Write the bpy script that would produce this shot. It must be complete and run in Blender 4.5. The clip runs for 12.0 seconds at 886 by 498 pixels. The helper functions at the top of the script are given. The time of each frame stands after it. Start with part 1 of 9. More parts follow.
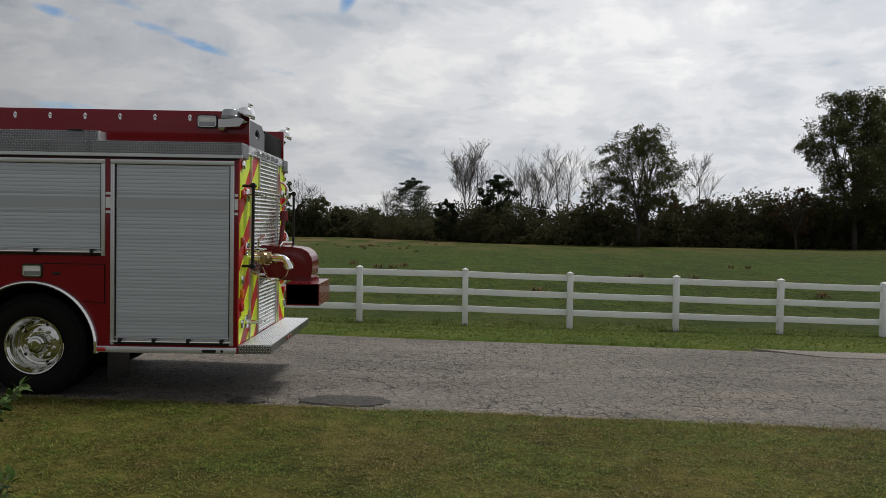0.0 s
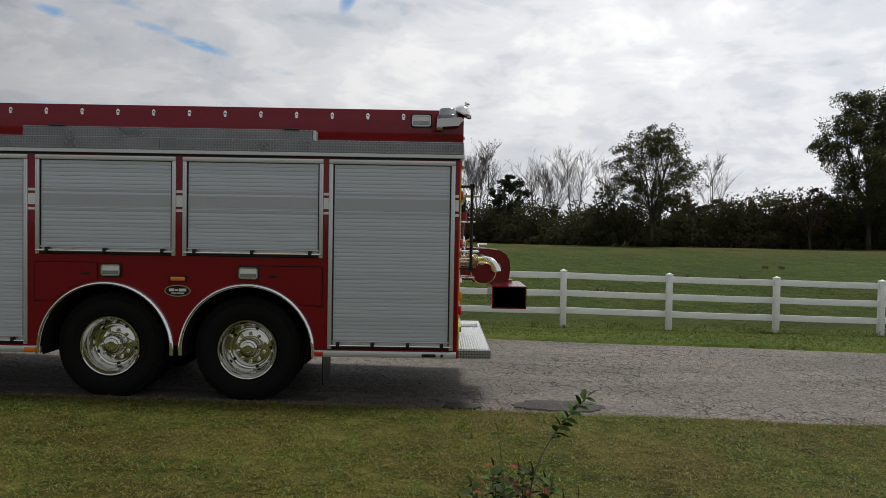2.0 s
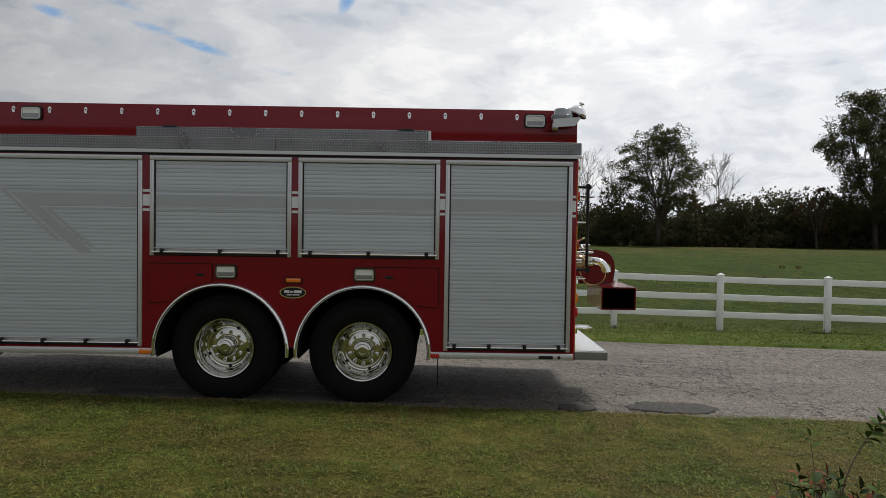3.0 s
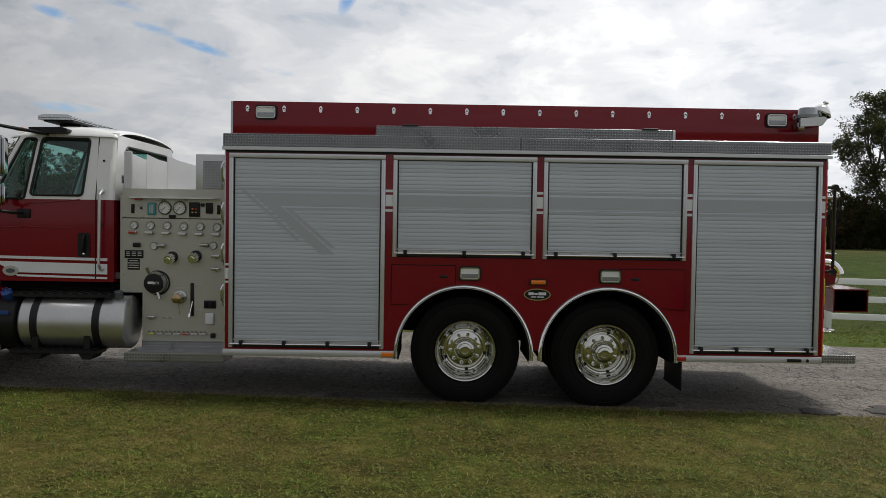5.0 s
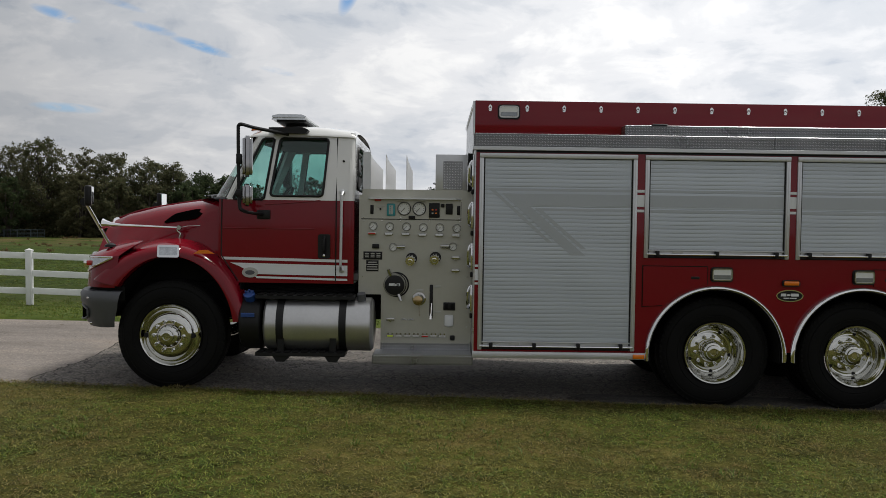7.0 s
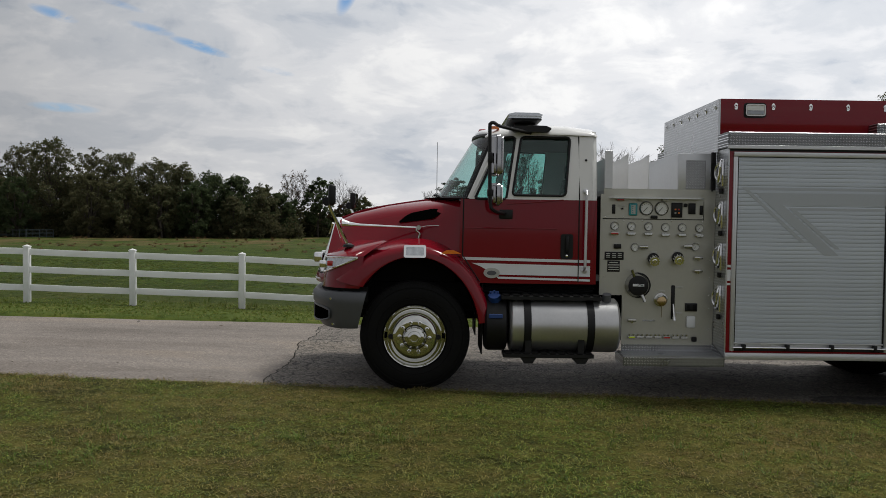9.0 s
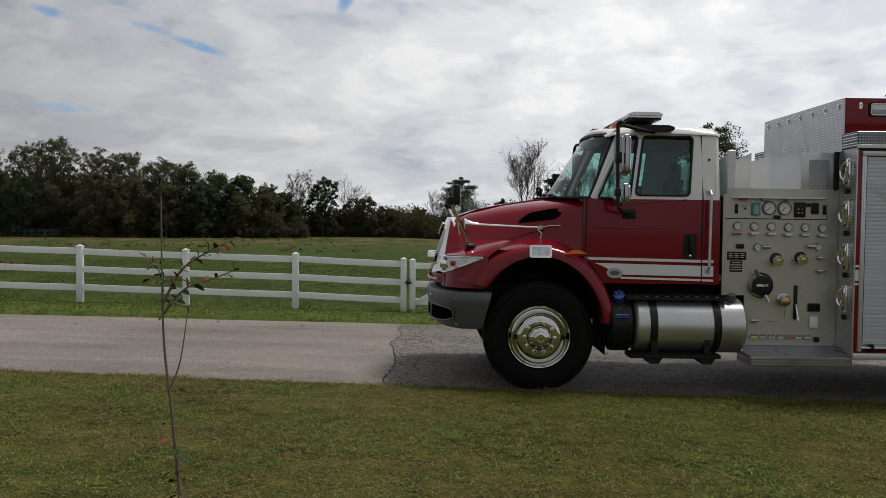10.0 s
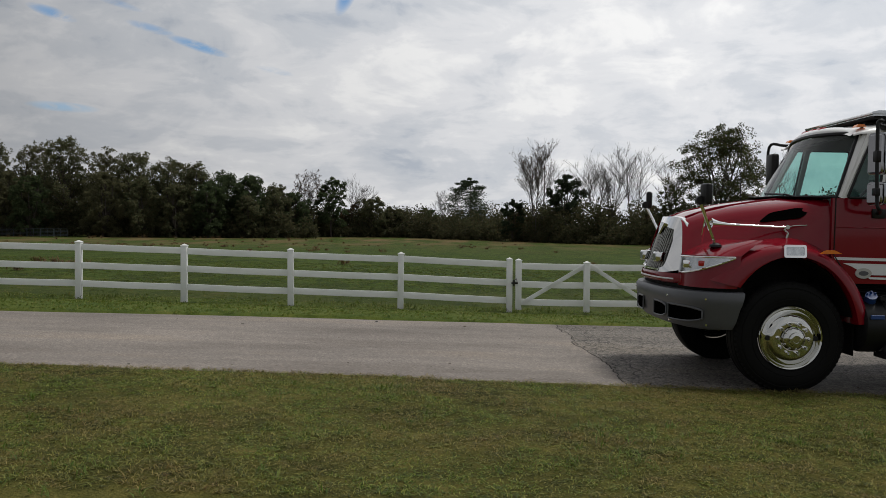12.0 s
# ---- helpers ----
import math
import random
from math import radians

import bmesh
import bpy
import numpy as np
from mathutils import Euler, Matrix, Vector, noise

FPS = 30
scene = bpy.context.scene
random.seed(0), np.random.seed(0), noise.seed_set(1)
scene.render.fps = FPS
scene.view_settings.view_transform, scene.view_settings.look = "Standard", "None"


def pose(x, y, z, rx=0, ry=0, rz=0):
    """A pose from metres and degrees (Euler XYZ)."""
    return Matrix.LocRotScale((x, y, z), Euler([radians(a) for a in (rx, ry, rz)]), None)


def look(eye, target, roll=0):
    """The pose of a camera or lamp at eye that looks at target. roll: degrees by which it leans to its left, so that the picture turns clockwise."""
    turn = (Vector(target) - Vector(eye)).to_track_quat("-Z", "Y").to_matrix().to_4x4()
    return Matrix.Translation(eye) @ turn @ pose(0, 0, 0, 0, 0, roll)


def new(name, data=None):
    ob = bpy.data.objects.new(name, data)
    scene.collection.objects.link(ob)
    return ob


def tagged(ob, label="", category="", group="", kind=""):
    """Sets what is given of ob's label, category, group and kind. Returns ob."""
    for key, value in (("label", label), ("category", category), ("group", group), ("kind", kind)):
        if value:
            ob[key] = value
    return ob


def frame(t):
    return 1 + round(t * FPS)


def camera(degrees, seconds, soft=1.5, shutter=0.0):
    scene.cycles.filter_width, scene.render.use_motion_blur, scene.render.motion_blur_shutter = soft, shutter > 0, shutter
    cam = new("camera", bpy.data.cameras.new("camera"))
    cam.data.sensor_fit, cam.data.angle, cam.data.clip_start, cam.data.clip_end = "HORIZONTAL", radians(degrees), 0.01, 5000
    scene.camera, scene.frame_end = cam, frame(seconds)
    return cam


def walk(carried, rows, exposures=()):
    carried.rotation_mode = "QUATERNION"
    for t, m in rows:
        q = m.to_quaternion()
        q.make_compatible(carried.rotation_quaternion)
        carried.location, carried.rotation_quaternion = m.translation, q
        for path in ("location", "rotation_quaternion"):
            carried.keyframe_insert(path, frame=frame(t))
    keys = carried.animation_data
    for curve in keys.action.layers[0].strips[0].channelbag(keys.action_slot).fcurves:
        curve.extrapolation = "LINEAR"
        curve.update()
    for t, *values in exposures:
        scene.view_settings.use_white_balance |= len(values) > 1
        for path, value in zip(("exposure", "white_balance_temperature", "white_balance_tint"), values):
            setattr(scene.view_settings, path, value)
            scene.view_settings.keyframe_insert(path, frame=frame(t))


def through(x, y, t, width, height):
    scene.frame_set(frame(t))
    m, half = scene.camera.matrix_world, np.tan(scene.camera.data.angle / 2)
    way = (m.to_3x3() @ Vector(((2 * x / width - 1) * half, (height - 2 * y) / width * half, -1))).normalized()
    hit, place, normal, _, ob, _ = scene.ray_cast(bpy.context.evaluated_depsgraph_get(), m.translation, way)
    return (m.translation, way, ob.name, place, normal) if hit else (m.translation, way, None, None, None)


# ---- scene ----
cam = camera(56.0, 12.0, soft=0.75)
PATH = [
    (0, (0.259, -0.568, 1.648), (0.269, 1.431, 1.586), 0.6),
    (0.5, (-0.279, -0.518, 1.647), (-0.27, 1.481, 1.585), 0.6),
    (1, (-0.837, -0.469, 1.646), (-0.826, 1.53, 1.584), 0.6),
    (1.5, (-1.395, -0.411, 1.643), (-1.384, 1.588, 1.581), 0.6),
    (2, (-1.963, -0.373, 1.641), (-1.953, 1.626, 1.579), 0.6),
    (2.5, (-2.542, -0.342, 1.64), (-2.532, 1.657, 1.578), 0.5),
    (3, (-3.115, -0.313, 1.639), (-3.104, 1.686, 1.577), 0.5),
    (5, (-5.496, -0.169, 1.624), (-5.485, 1.83, 1.563), 0.5),
    (5.5, (-6.093, -0.149, 1.621), (-6.082, 1.85, 1.561), 0.4),
    (6, (-6.679, -0.121, 1.622), (-6.671, 1.878, 1.562), 0.4),
    (6.5, (-7.285, -0.101, 1.618), (-7.276, 1.898, 1.557), 0.4),
    (7, (-7.885, -0.065, 1.617), (-7.876, 1.934, 1.555), 0.4),
    (9, (-10.268, 0.056, 1.599), (-10.255, 2.055, 1.537), 0.4),
    (9.5, (-10.858, 0.079, 1.598), (-10.845, 2.078, 1.535), 0.4),
    (10, (-11.452, 0.101, 1.593), (-11.439, 2.1, 1.53), 0.4),
    (10.5, (-12.048, 0.105, 1.586), (-12.033, 2.104, 1.523), 0.4),
    (11, (-12.641, 0.131, 1.58), (-12.626, 2.13, 1.517), 0.5),
    (11.5, (-13.234, 0.172, 1.571), (-13.218, 2.171, 1.509), 0.5),
    (12, (-13.819, 0.22, 1.564), (-13.802, 2.219, 1.502), 0.5),
]
walk(cam, [(t, look(eye, target, roll)) for t, eye, target, roll in PATH],
     [(0, -0.20), (1.5, -0.08), (3, 0.0), (5, 0.04), (6.5, 0.05), (8, 0.02), (10, -0.11), (12, -0.17)])


# ---------------------------------------------------------------- sky and sun
SUN_ELEV, SUN_TURN = radians(64.0), radians(68.0)   # the sun stands high to the east, veiled by cloud
sun_dir = Vector((math.sin(SUN_TURN) * math.cos(SUN_ELEV), math.cos(SUN_TURN) * math.cos(SUN_ELEV), math.sin(SUN_ELEV)))


def build_world():
    world = bpy.data.worlds.new("overcast_sky")
    scene.world = world
    world.use_nodes = True
    nt = world.node_tree
    nt.nodes.clear()
    N, L = nt.nodes.new, nt.links.new

    def math_node(op, a, b=None, clamp=False):
        n = N("ShaderNodeMath")
        n.operation, n.use_clamp = op, clamp
        for i, v in enumerate((a, b)):
            if v is None:
                continue
            if isinstance(v, (int, float)):
                n.inputs[i].default_value = v
            else:
                L(v, n.inputs[i])
        return n.outputs[0]

    def ramp(fac, stops):
        n = N("ShaderNodeValToRGB")
        n.color_ramp.interpolation = "EASE"
        while len(n.color_ramp.elements) < len(stops):
            n.color_ramp.elements.new(0.5)
        for e, (p, c) in zip(n.color_ramp.elements, stops):
            e.position, e.color = p, (*c, 1)
        L(fac, n.inputs[0])
        return n.outputs[0]

    def mix(fac, a, b, mode="MIX"):
        n = N("ShaderNodeMix")
        n.data_type, n.blend_type = "RGBA", mode
        for i, v in ((0, fac), (6, a), (7, b)):
            if isinstance(v, (int, float)):
                n.inputs[i].default_value = v
            elif isinstance(v, tuple):
                n.inputs[i].default_value = (*v, 1)
            else:
                L(v, n.inputs[i])
        return n.outputs[2]

    tc = N("ShaderNodeTexCoord")
    sep = N("ShaderNodeSeparateXYZ")
    L(tc.outputs["Generated"], sep.inputs[0])
    dx, dy, dz = sep.outputs
    height = math_node("ADD", math_node("MAXIMUM", dz, 0.0), 0.20)
    comb = N("ShaderNodeCombineXYZ")
    L(math_node("DIVIDE", dx, height), comb.inputs[0])
    L(math_node("DIVIDE", dy, height), comb.inputs[1])

    def noise_at(scale, detail, rough, offset, distortion=0.0):
        m = N("ShaderNodeMapping")
        m.inputs["Location"].default_value = offset
        L(comb.outputs[0], m.inputs[0])
        n = N("ShaderNodeTexNoise")
        n.inputs["Scale"].default_value, n.inputs["Detail"].default_value = scale, detail
        n.inputs["Roughness"].default_value, n.inputs["Distortion"].default_value = rough, distortion
        L(m.outputs[0], n.inputs[0])
        return n.outputs[0]

    broad = noise_at(1.0, 5, 0.55, (3.1, 1.7, 0.0), 0.2)
    fine = noise_at(4.0, 7, 0.6, (7.7, 2.2, 4.0), 0.3)
    squash = N("ShaderNodeMapping")
    squash.inputs["Scale"].default_value, squash.inputs["Location"].default_value = (1.0, 1.0, 2.1), (0.35, 0.0, 0.2)
    L(tc.outputs["Generated"], squash.inputs[0])
    puff = N("ShaderNodeTexNoise")
    puff.inputs["Scale"].default_value, puff.inputs["Detail"].default_value = 8.5, 10
    puff.inputs["Roughness"].default_value, puff.inputs["Distortion"].default_value = 0.58, 0.5
    L(squash.outputs[0], puff.inputs[0])
    body = math_node("ADD", math_node("MULTIPLY", broad, 0.36), math_node("ADD", math_node("MULTIPLY", fine, 0.20), math_node("MULTIPLY", puff.outputs[0], 0.44)))
    cloud = ramp(body, [(0.38, (0.500, 0.545, 0.615)), (0.455, (0.650, 0.676, 0.718)), (0.525, (0.775, 0.785, 0.81)), (0.60, (0.915, 0.915, 0.915))])

    # the veil is brightest towards the sun and dull at the back of the sky
    dot = N("ShaderNodeVectorMath")
    dot.operation = "DOT_PRODUCT"
    L(tc.outputs["Generated"], dot.inputs[0])
    dot.inputs[1].default_value = Vector((0.46, 0.75, 0.47)).normalized()
    light = math_node("MINIMUM", math_node("MAXIMUM", math_node("SUBTRACT", math_node("MULTIPLY", dot.outputs["Value"], 1.62), 0.08), math_node("ADD", math_node("MULTIPLY", dx, 0.14), 0.70)), 1.6)
    scaled = N("ShaderNodeVectorMath")
    scaled.operation = "SCALE"
    L(cloud, scaled.inputs[0])
    L(light, scaled.inputs["Scale"])
    cloud = scaled.outputs[0]

    # gaps of blue in the cloud
    sky = N("ShaderNodeTexSky")
    sky.sky_type, sky.sun_disc = "NISHITA", False
    sky.sun_elevation, sky.sun_rotation = SUN_ELEV, SUN_TURN
    blue = mix(1.0, sky.outputs[0], (0.075, 0.118, 0.150), "MULTIPLY")
    wisps = noise_at(9.0, 8, 0.7, (1.0, 5.0, 2.0), 1.2)
    gaps = None
    for azimuth, elevation, long, wide, lean, deep in GAPS:
        a, e = radians(azimuth), radians(elevation)
        ahead = Vector((math.sin(a) * math.cos(e), math.cos(a) * math.cos(e), math.sin(e)))
        right = Vector((math.cos(a), -math.sin(a), 0))
        up = right.cross(ahead)
        along = right * math.cos(radians(lean)) + up * math.sin(radians(lean))
        over = along.cross(ahead)
        parts_ = []
        for way, size in ((along, long), (over, wide)):
            n = N("ShaderNodeVectorMath")
            n.operation = "DOT_PRODUCT"
            L(tc.outputs["Generated"], n.inputs[0])
            n.inputs[1].default_value = way / radians(size)
            parts_.append(math_node("POWER", math_node("ABSOLUTE", n.outputs["Value"]), 2.0))
        front = N("ShaderNodeVectorMath")
        front.operation = "DOT_PRODUCT"
        L(tc.outputs["Generated"], front.inputs[0])
        front.inputs[1].default_value = ahead
        spot = math_node("SUBTRACT", 1.0, math_node("ADD", parts_[0], parts_[1]))
        spot = math_node("MULTIPLY", math_node("MAXIMUM", spot, 0.0), math_node("GREATER_THAN", front.outputs["Value"], 0.5))
        spot = math_node("MULTIPLY", spot, deep)
        gaps = spot if gaps is None else math_node("MAXIMUM", gaps, spot)
    open_sky = math_node("MULTIPLY", gaps, math_node("MULTIPLY", math_node("SUBTRACT", wisps, 0.31), 4.2, True), True)
    colour = mix(open_sky, cloud, blue)

    bg = N("ShaderNodeBackground")
    bg.inputs["Strength"].default_value = SKY_STRENGTH
    L(colour, bg.inputs[0])
    out = N("ShaderNodeOutputWorld")
    L(bg.outputs[0], out.inputs[0])


# azimuth from +y to the right, elevation, half length, half width, lean, depth
GAPS = [
    (-6.1, 15.2, 0.60, 1.7, -25, 1.0),
    (-15.9, 11.3, 2.1, 0.34, -15, 0.85),
    (-18.8, 12.2, 1.6, 0.30, -12, 0.55),
    (-24.6, 12.6, 1.5, 0.36, -14, 0.75),
    (-24.0, 7.0, 2.2, 0.34, -2, 0.55),
    (-11.0, 10.0, 1.3, 0.25, -10, 0.40),
    (-21.0, 13.6, 1.8, 0.25, -14, 0.40),
]
SKY_STRENGTH = 0.80
build_world()

sun_data = bpy.data.lights.new("sun", "SUN")
sun_data.energy, sun_data.angle, sun_data.color = 2.45, radians(12.0), (0.985, 0.965, 0.90)
sun = new("sun", sun_data)
sun.matrix_world = look((0, 0, 60), Vector((0, 0, 60)) - sun_dir)


# ---------------------------------------------------------------- materials
def shader(name):
    m = bpy.data.materials.new(name)
    m.use_nodes = True
    nt = m.node_tree
    return m, nt, nt.nodes["Principled BSDF"]


def link_noise(nt, scale, detail=4.0, rough=0.55, coords="Object", stretch=(1, 1, 1)):
    tc, mp, n = nt.nodes.new("ShaderNodeTexCoord"), nt.nodes.new("ShaderNodeMapping"), nt.nodes.new("ShaderNodeTexNoise")
    mp.inputs["Scale"].default_value = stretch
    n.inputs["Scale"].default_value, n.inputs["Detail"].default_value, n.inputs["Roughness"].default_value = scale, detail, rough
    nt.links.new(tc.outputs[coords], mp.inputs[0])
    nt.links.new(mp.outputs[0], n.inputs["Vector"])
    return n.outputs[0]


def mul(nt, a, b):
    n = nt.nodes.new("ShaderNodeMath")
    n.operation = "MULTIPLY"
    for i, v in enumerate((a, b)):
        if isinstance(v, (int, float)):
            n.inputs[i].default_value = v
        else:
            nt.links.new(v, n.inputs[i])
    return n.outputs[0]


def calc(nt, op, a, b=None, c=None):
    n = nt.nodes.new("ShaderNodeMath")
    n.operation = op
    for i, v in enumerate((a, b, c)):
        if v is None:
            continue
        if isinstance(v, (int, float)):
            n.inputs[i].default_value = v
        else:
            nt.links.new(v, n.inputs[i])
    return n.outputs[0]


def ramped(nt, fac, stops, ease="LINEAR"):
    n = nt.nodes.new("ShaderNodeValToRGB")
    n.color_ramp.interpolation = ease
    while len(n.color_ramp.elements) < len(stops):
        n.color_ramp.elements.new(0.5)
    for e, (p, c) in zip(n.color_ramp.elements, stops):
        e.position, e.color = p, (*c, 1)
    nt.links.new(fac, n.inputs[0])
    return n.outputs[0]


def blend(nt, fac, a, b, mode="MIX"):
    n = nt.nodes.new("ShaderNodeMix")
    n.data_type, n.blend_type = "RGBA", mode
    for i, v in ((0, fac), (6, a), (7, b)):
        if isinstance(v, (int, float)):
            n.inputs[i].default_value = v
        elif isinstance(v, tuple):
            n.inputs[i].default_value = (*v, 1)
        else:
            nt.links.new(v, n.inputs[i])
    return n.outputs[2]


def bumped(nt, bsdf, height, strength, distance):
    b = nt.nodes.new("ShaderNodeBump")
    b.inputs["Strength"].default_value, b.inputs["Distance"].default_value = strength, distance
    nt.links.new(height, b.inputs["Height"])
    nt.links.new(b.outputs[0], bsdf.inputs["Normal"])


def plain(name, colour, rough=0.5, metal=0.0, vary=0.15, scale=3.0, bump=0.0, bump_scale=60.0, coat=0.0, rough_vary=0.15, spec=0.5):
    """A surface with broad stains, fine grain and an uneven gloss."""
    m, nt, bsdf = shader(name)
    big, small = link_noise(nt, scale, 5), link_noise(nt, scale * 14, 3)
    f = calc(nt, "ADD", mul(nt, big, 0.65), mul(nt, small, 0.35))
    dark = tuple(c * (1 - vary) for c in colour)
    light = tuple(min(1, c * (1 + vary)) for c in colour)
    nt.links.new(ramped(nt, f, [(0.3, dark), (0.7, light)]), bsdf.inputs["Base Color"])
    r = calc(nt, "ADD", mul(nt, big, rough_vary), rough - rough_vary / 2)
    nt.links.new(r, bsdf.inputs["Roughness"])
    bsdf.inputs["Metallic"].default_value = metal
    bsdf.inputs["Specular IOR Level"].default_value = spec
    bsdf.inputs["Coat Weight"].default_value, bsdf.inputs["Coat Roughness"].default_value = coat, 0.04
    if bump:
        bumped(nt, bsdf, link_noise(nt, bump_scale, 4), bump, 0.004)
    return m


def diamond_plate(name, a, b, colour=(0.62, 0.63, 0.65), pitch=0.027, low=0.16, high=0.26):
    """Bright aluminium tread plate: raised lozenges that turn by a right angle from one to the next. low and high
    darken its ground to stand for reflections.
    """
    m, nt, bsdf = shader(name)
    tc, sep = nt.nodes.new("ShaderNodeTexCoord"), nt.nodes.new("ShaderNodeSeparateXYZ")
    nt.links.new(tc.outputs["Object"], sep.inputs[0])
    u, v = (mul(nt, sep.outputs[i], 1 / pitch) for i in (a, b))
    cu, cv = calc(nt, "FLOOR", u), calc(nt, "FLOOR", v)
    fu = calc(nt, "SUBTRACT", calc(nt, "SUBTRACT", u, cu), 0.5)
    fv = calc(nt, "SUBTRACT", calc(nt, "SUBTRACT", v, cv), 0.5)
    odd = calc(nt, "PINGPONG", calc(nt, "ADD", cu, cv), 1.0)
    s, d = calc(nt, "ADD", fu, fv), calc(nt, "SUBTRACT", fu, fv)
    sw = calc(nt, "ADD", mul(nt, s, calc(nt, "SUBTRACT", 1.0, odd)), mul(nt, d, odd))
    dw = calc(nt, "ADD", mul(nt, d, calc(nt, "SUBTRACT", 1.0, odd)), mul(nt, s, odd))
    q = calc(nt, "ADD", calc(nt, "POWER", calc(nt, "ABSOLUTE", mul(nt, sw, 1 / 0.62)), 2.0), calc(nt, "POWER", calc(nt, "ABSOLUTE", mul(nt, dw, 1 / 0.20)), 2.0))
    lug = nt.nodes.new("ShaderNodeMapRange")
    lug.interpolation_type = "SMOOTHSTEP"
    nt.links.new(q, lug.inputs[0])
    for i, val in enumerate((1.15, 0.35, 0.0, 1.0)):
        lug.inputs[i + 1].default_value = val
    mottle = link_noise(nt, 4, 5)
    # Ground darkened and lugs brightened in place of what polished plate would mirror.
    base = ramped(nt, mottle, [(0.3, tuple(c * low for c in colour)), (0.7, tuple(c * high for c in colour))])
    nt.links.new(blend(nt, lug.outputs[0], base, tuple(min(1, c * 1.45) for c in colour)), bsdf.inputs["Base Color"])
    bsdf.inputs["Metallic"].default_value = 0.95
    nt.links.new(calc(nt, "ADD", mul(nt, mottle, 0.15), 0.22), bsdf.inputs["Roughness"])
    bumped(nt, bsdf, lug.outputs[0], 0.9, 0.004)
    return m


def glass(name, tint=(0.64, 0.82, 0.79)):
    m, nt, bsdf = shader(name)
    nt.nodes.remove(bsdf)
    clear, gloss, mixer, fres = (nt.nodes.new(k) for k in ("ShaderNodeBsdfTransparent", "ShaderNodeBsdfGlossy", "ShaderNodeMixShader", "ShaderNodeLayerWeight"))
    clear.inputs[0].default_value = (*tint, 1)
    gloss.inputs["Roughness"].default_value = 0.01
    fres.inputs[0].default_value = 0.5
    nt.links.new(calc(nt, "ADD", mul(nt, calc(nt, "POWER", fres.outputs["Facing"], 5.0), 0.7), 0.045), mixer.inputs[0])
    nt.links.new(clear.outputs[0], mixer.inputs[1])
    nt.links.new(gloss.outputs[0], mixer.inputs[2])
    nt.links.new(mixer.outputs[0], nt.nodes["Material Output"].inputs[0])
    return m


def leafy(name, colours, rough=0.55, through=0.25):
    """Foliage: the tone changes from clump to clump; a little light passes through."""
    m, nt, bsdf = shader(name)
    geo = nt.nodes.new("ShaderNodeNewGeometry")
    n = len(colours)
    col = ramped(nt, geo.outputs["Random Per Island"], [(i / max(1, n - 1), c) for i, c in enumerate(colours)])
    big = link_noise(nt, 0.35, 3)
    nt.links.new(blend(nt, 1.0, col, ramped(nt, big, [(0.3, (0.7, 0.7, 0.7)), (0.7, (1.2, 1.2, 1.2))]), "MULTIPLY"), bsdf.inputs["Base Color"])
    bsdf.inputs["Roughness"].default_value = rough
    bsdf.inputs["Specular IOR Level"].default_value = 0.25
    trans, mixer = nt.nodes.new("ShaderNodeBsdfTranslucent"), nt.nodes.new("ShaderNodeMixShader")
    nt.links.new(col, trans.inputs[0])
    mixer.inputs[0].default_value = through
    nt.links.new(bsdf.outputs[0], mixer.inputs[1])
    nt.links.new(trans.outputs[0], mixer.inputs[2])
    nt.links.new(mixer.outputs[0], nt.nodes["Material Output"].inputs[0])
    return m


def lawn_blades(name):
    """Grass that runs from straw and olive to fresh green in patches, each blade a shade apart."""
    m, nt, bsdf = shader(name)
    pick = nt.nodes.new("ShaderNodeNewGeometry").outputs["Random Per Island"]
    dry = ramped(nt, pick, [(0.0, (0.040, 0.036, 0.010)), (0.3, (0.12, 0.106, 0.025)), (0.6, (0.205, 0.170, 0.052)), (0.85, (0.33, 0.265, 0.090)), (1.0, (0.15, 0.075, 0.030))])
    fresh = ramped(nt, pick, [(0.0, (0.028, 0.050, 0.007)), (0.35, (0.080, 0.125, 0.016)), (0.7, (0.160, 0.215, 0.028)), (1.0, (0.33, 0.33, 0.08))])
    patch = ramped(nt, calc(nt, "ADD", mul(nt, link_noise(nt, 0.9, 4), 0.6), mul(nt, link_noise(nt, 4.5, 3), 0.4)), [(0.41, (0.0, 0.0, 0.0)), (0.56, (1.0, 1.0, 1.0))])
    col = blend(nt, patch, dry, fresh)
    nt.links.new(col, bsdf.inputs["Base Color"])
    bsdf.inputs["Roughness"].default_value, bsdf.inputs["Specular IOR Level"].default_value = 0.55, 0.25
    trans, mixer = nt.nodes.new("ShaderNodeBsdfTranslucent"), nt.nodes.new("ShaderNodeMixShader")
    nt.links.new(col, trans.inputs[0])
    mixer.inputs[0].default_value = 0.35
    nt.links.new(bsdf.outputs[0], mixer.inputs[1])
    nt.links.new(trans.outputs[0], mixer.inputs[2])
    nt.links.new(mixer.outputs[0], nt.nodes["Material Output"].inputs[0])
    return m


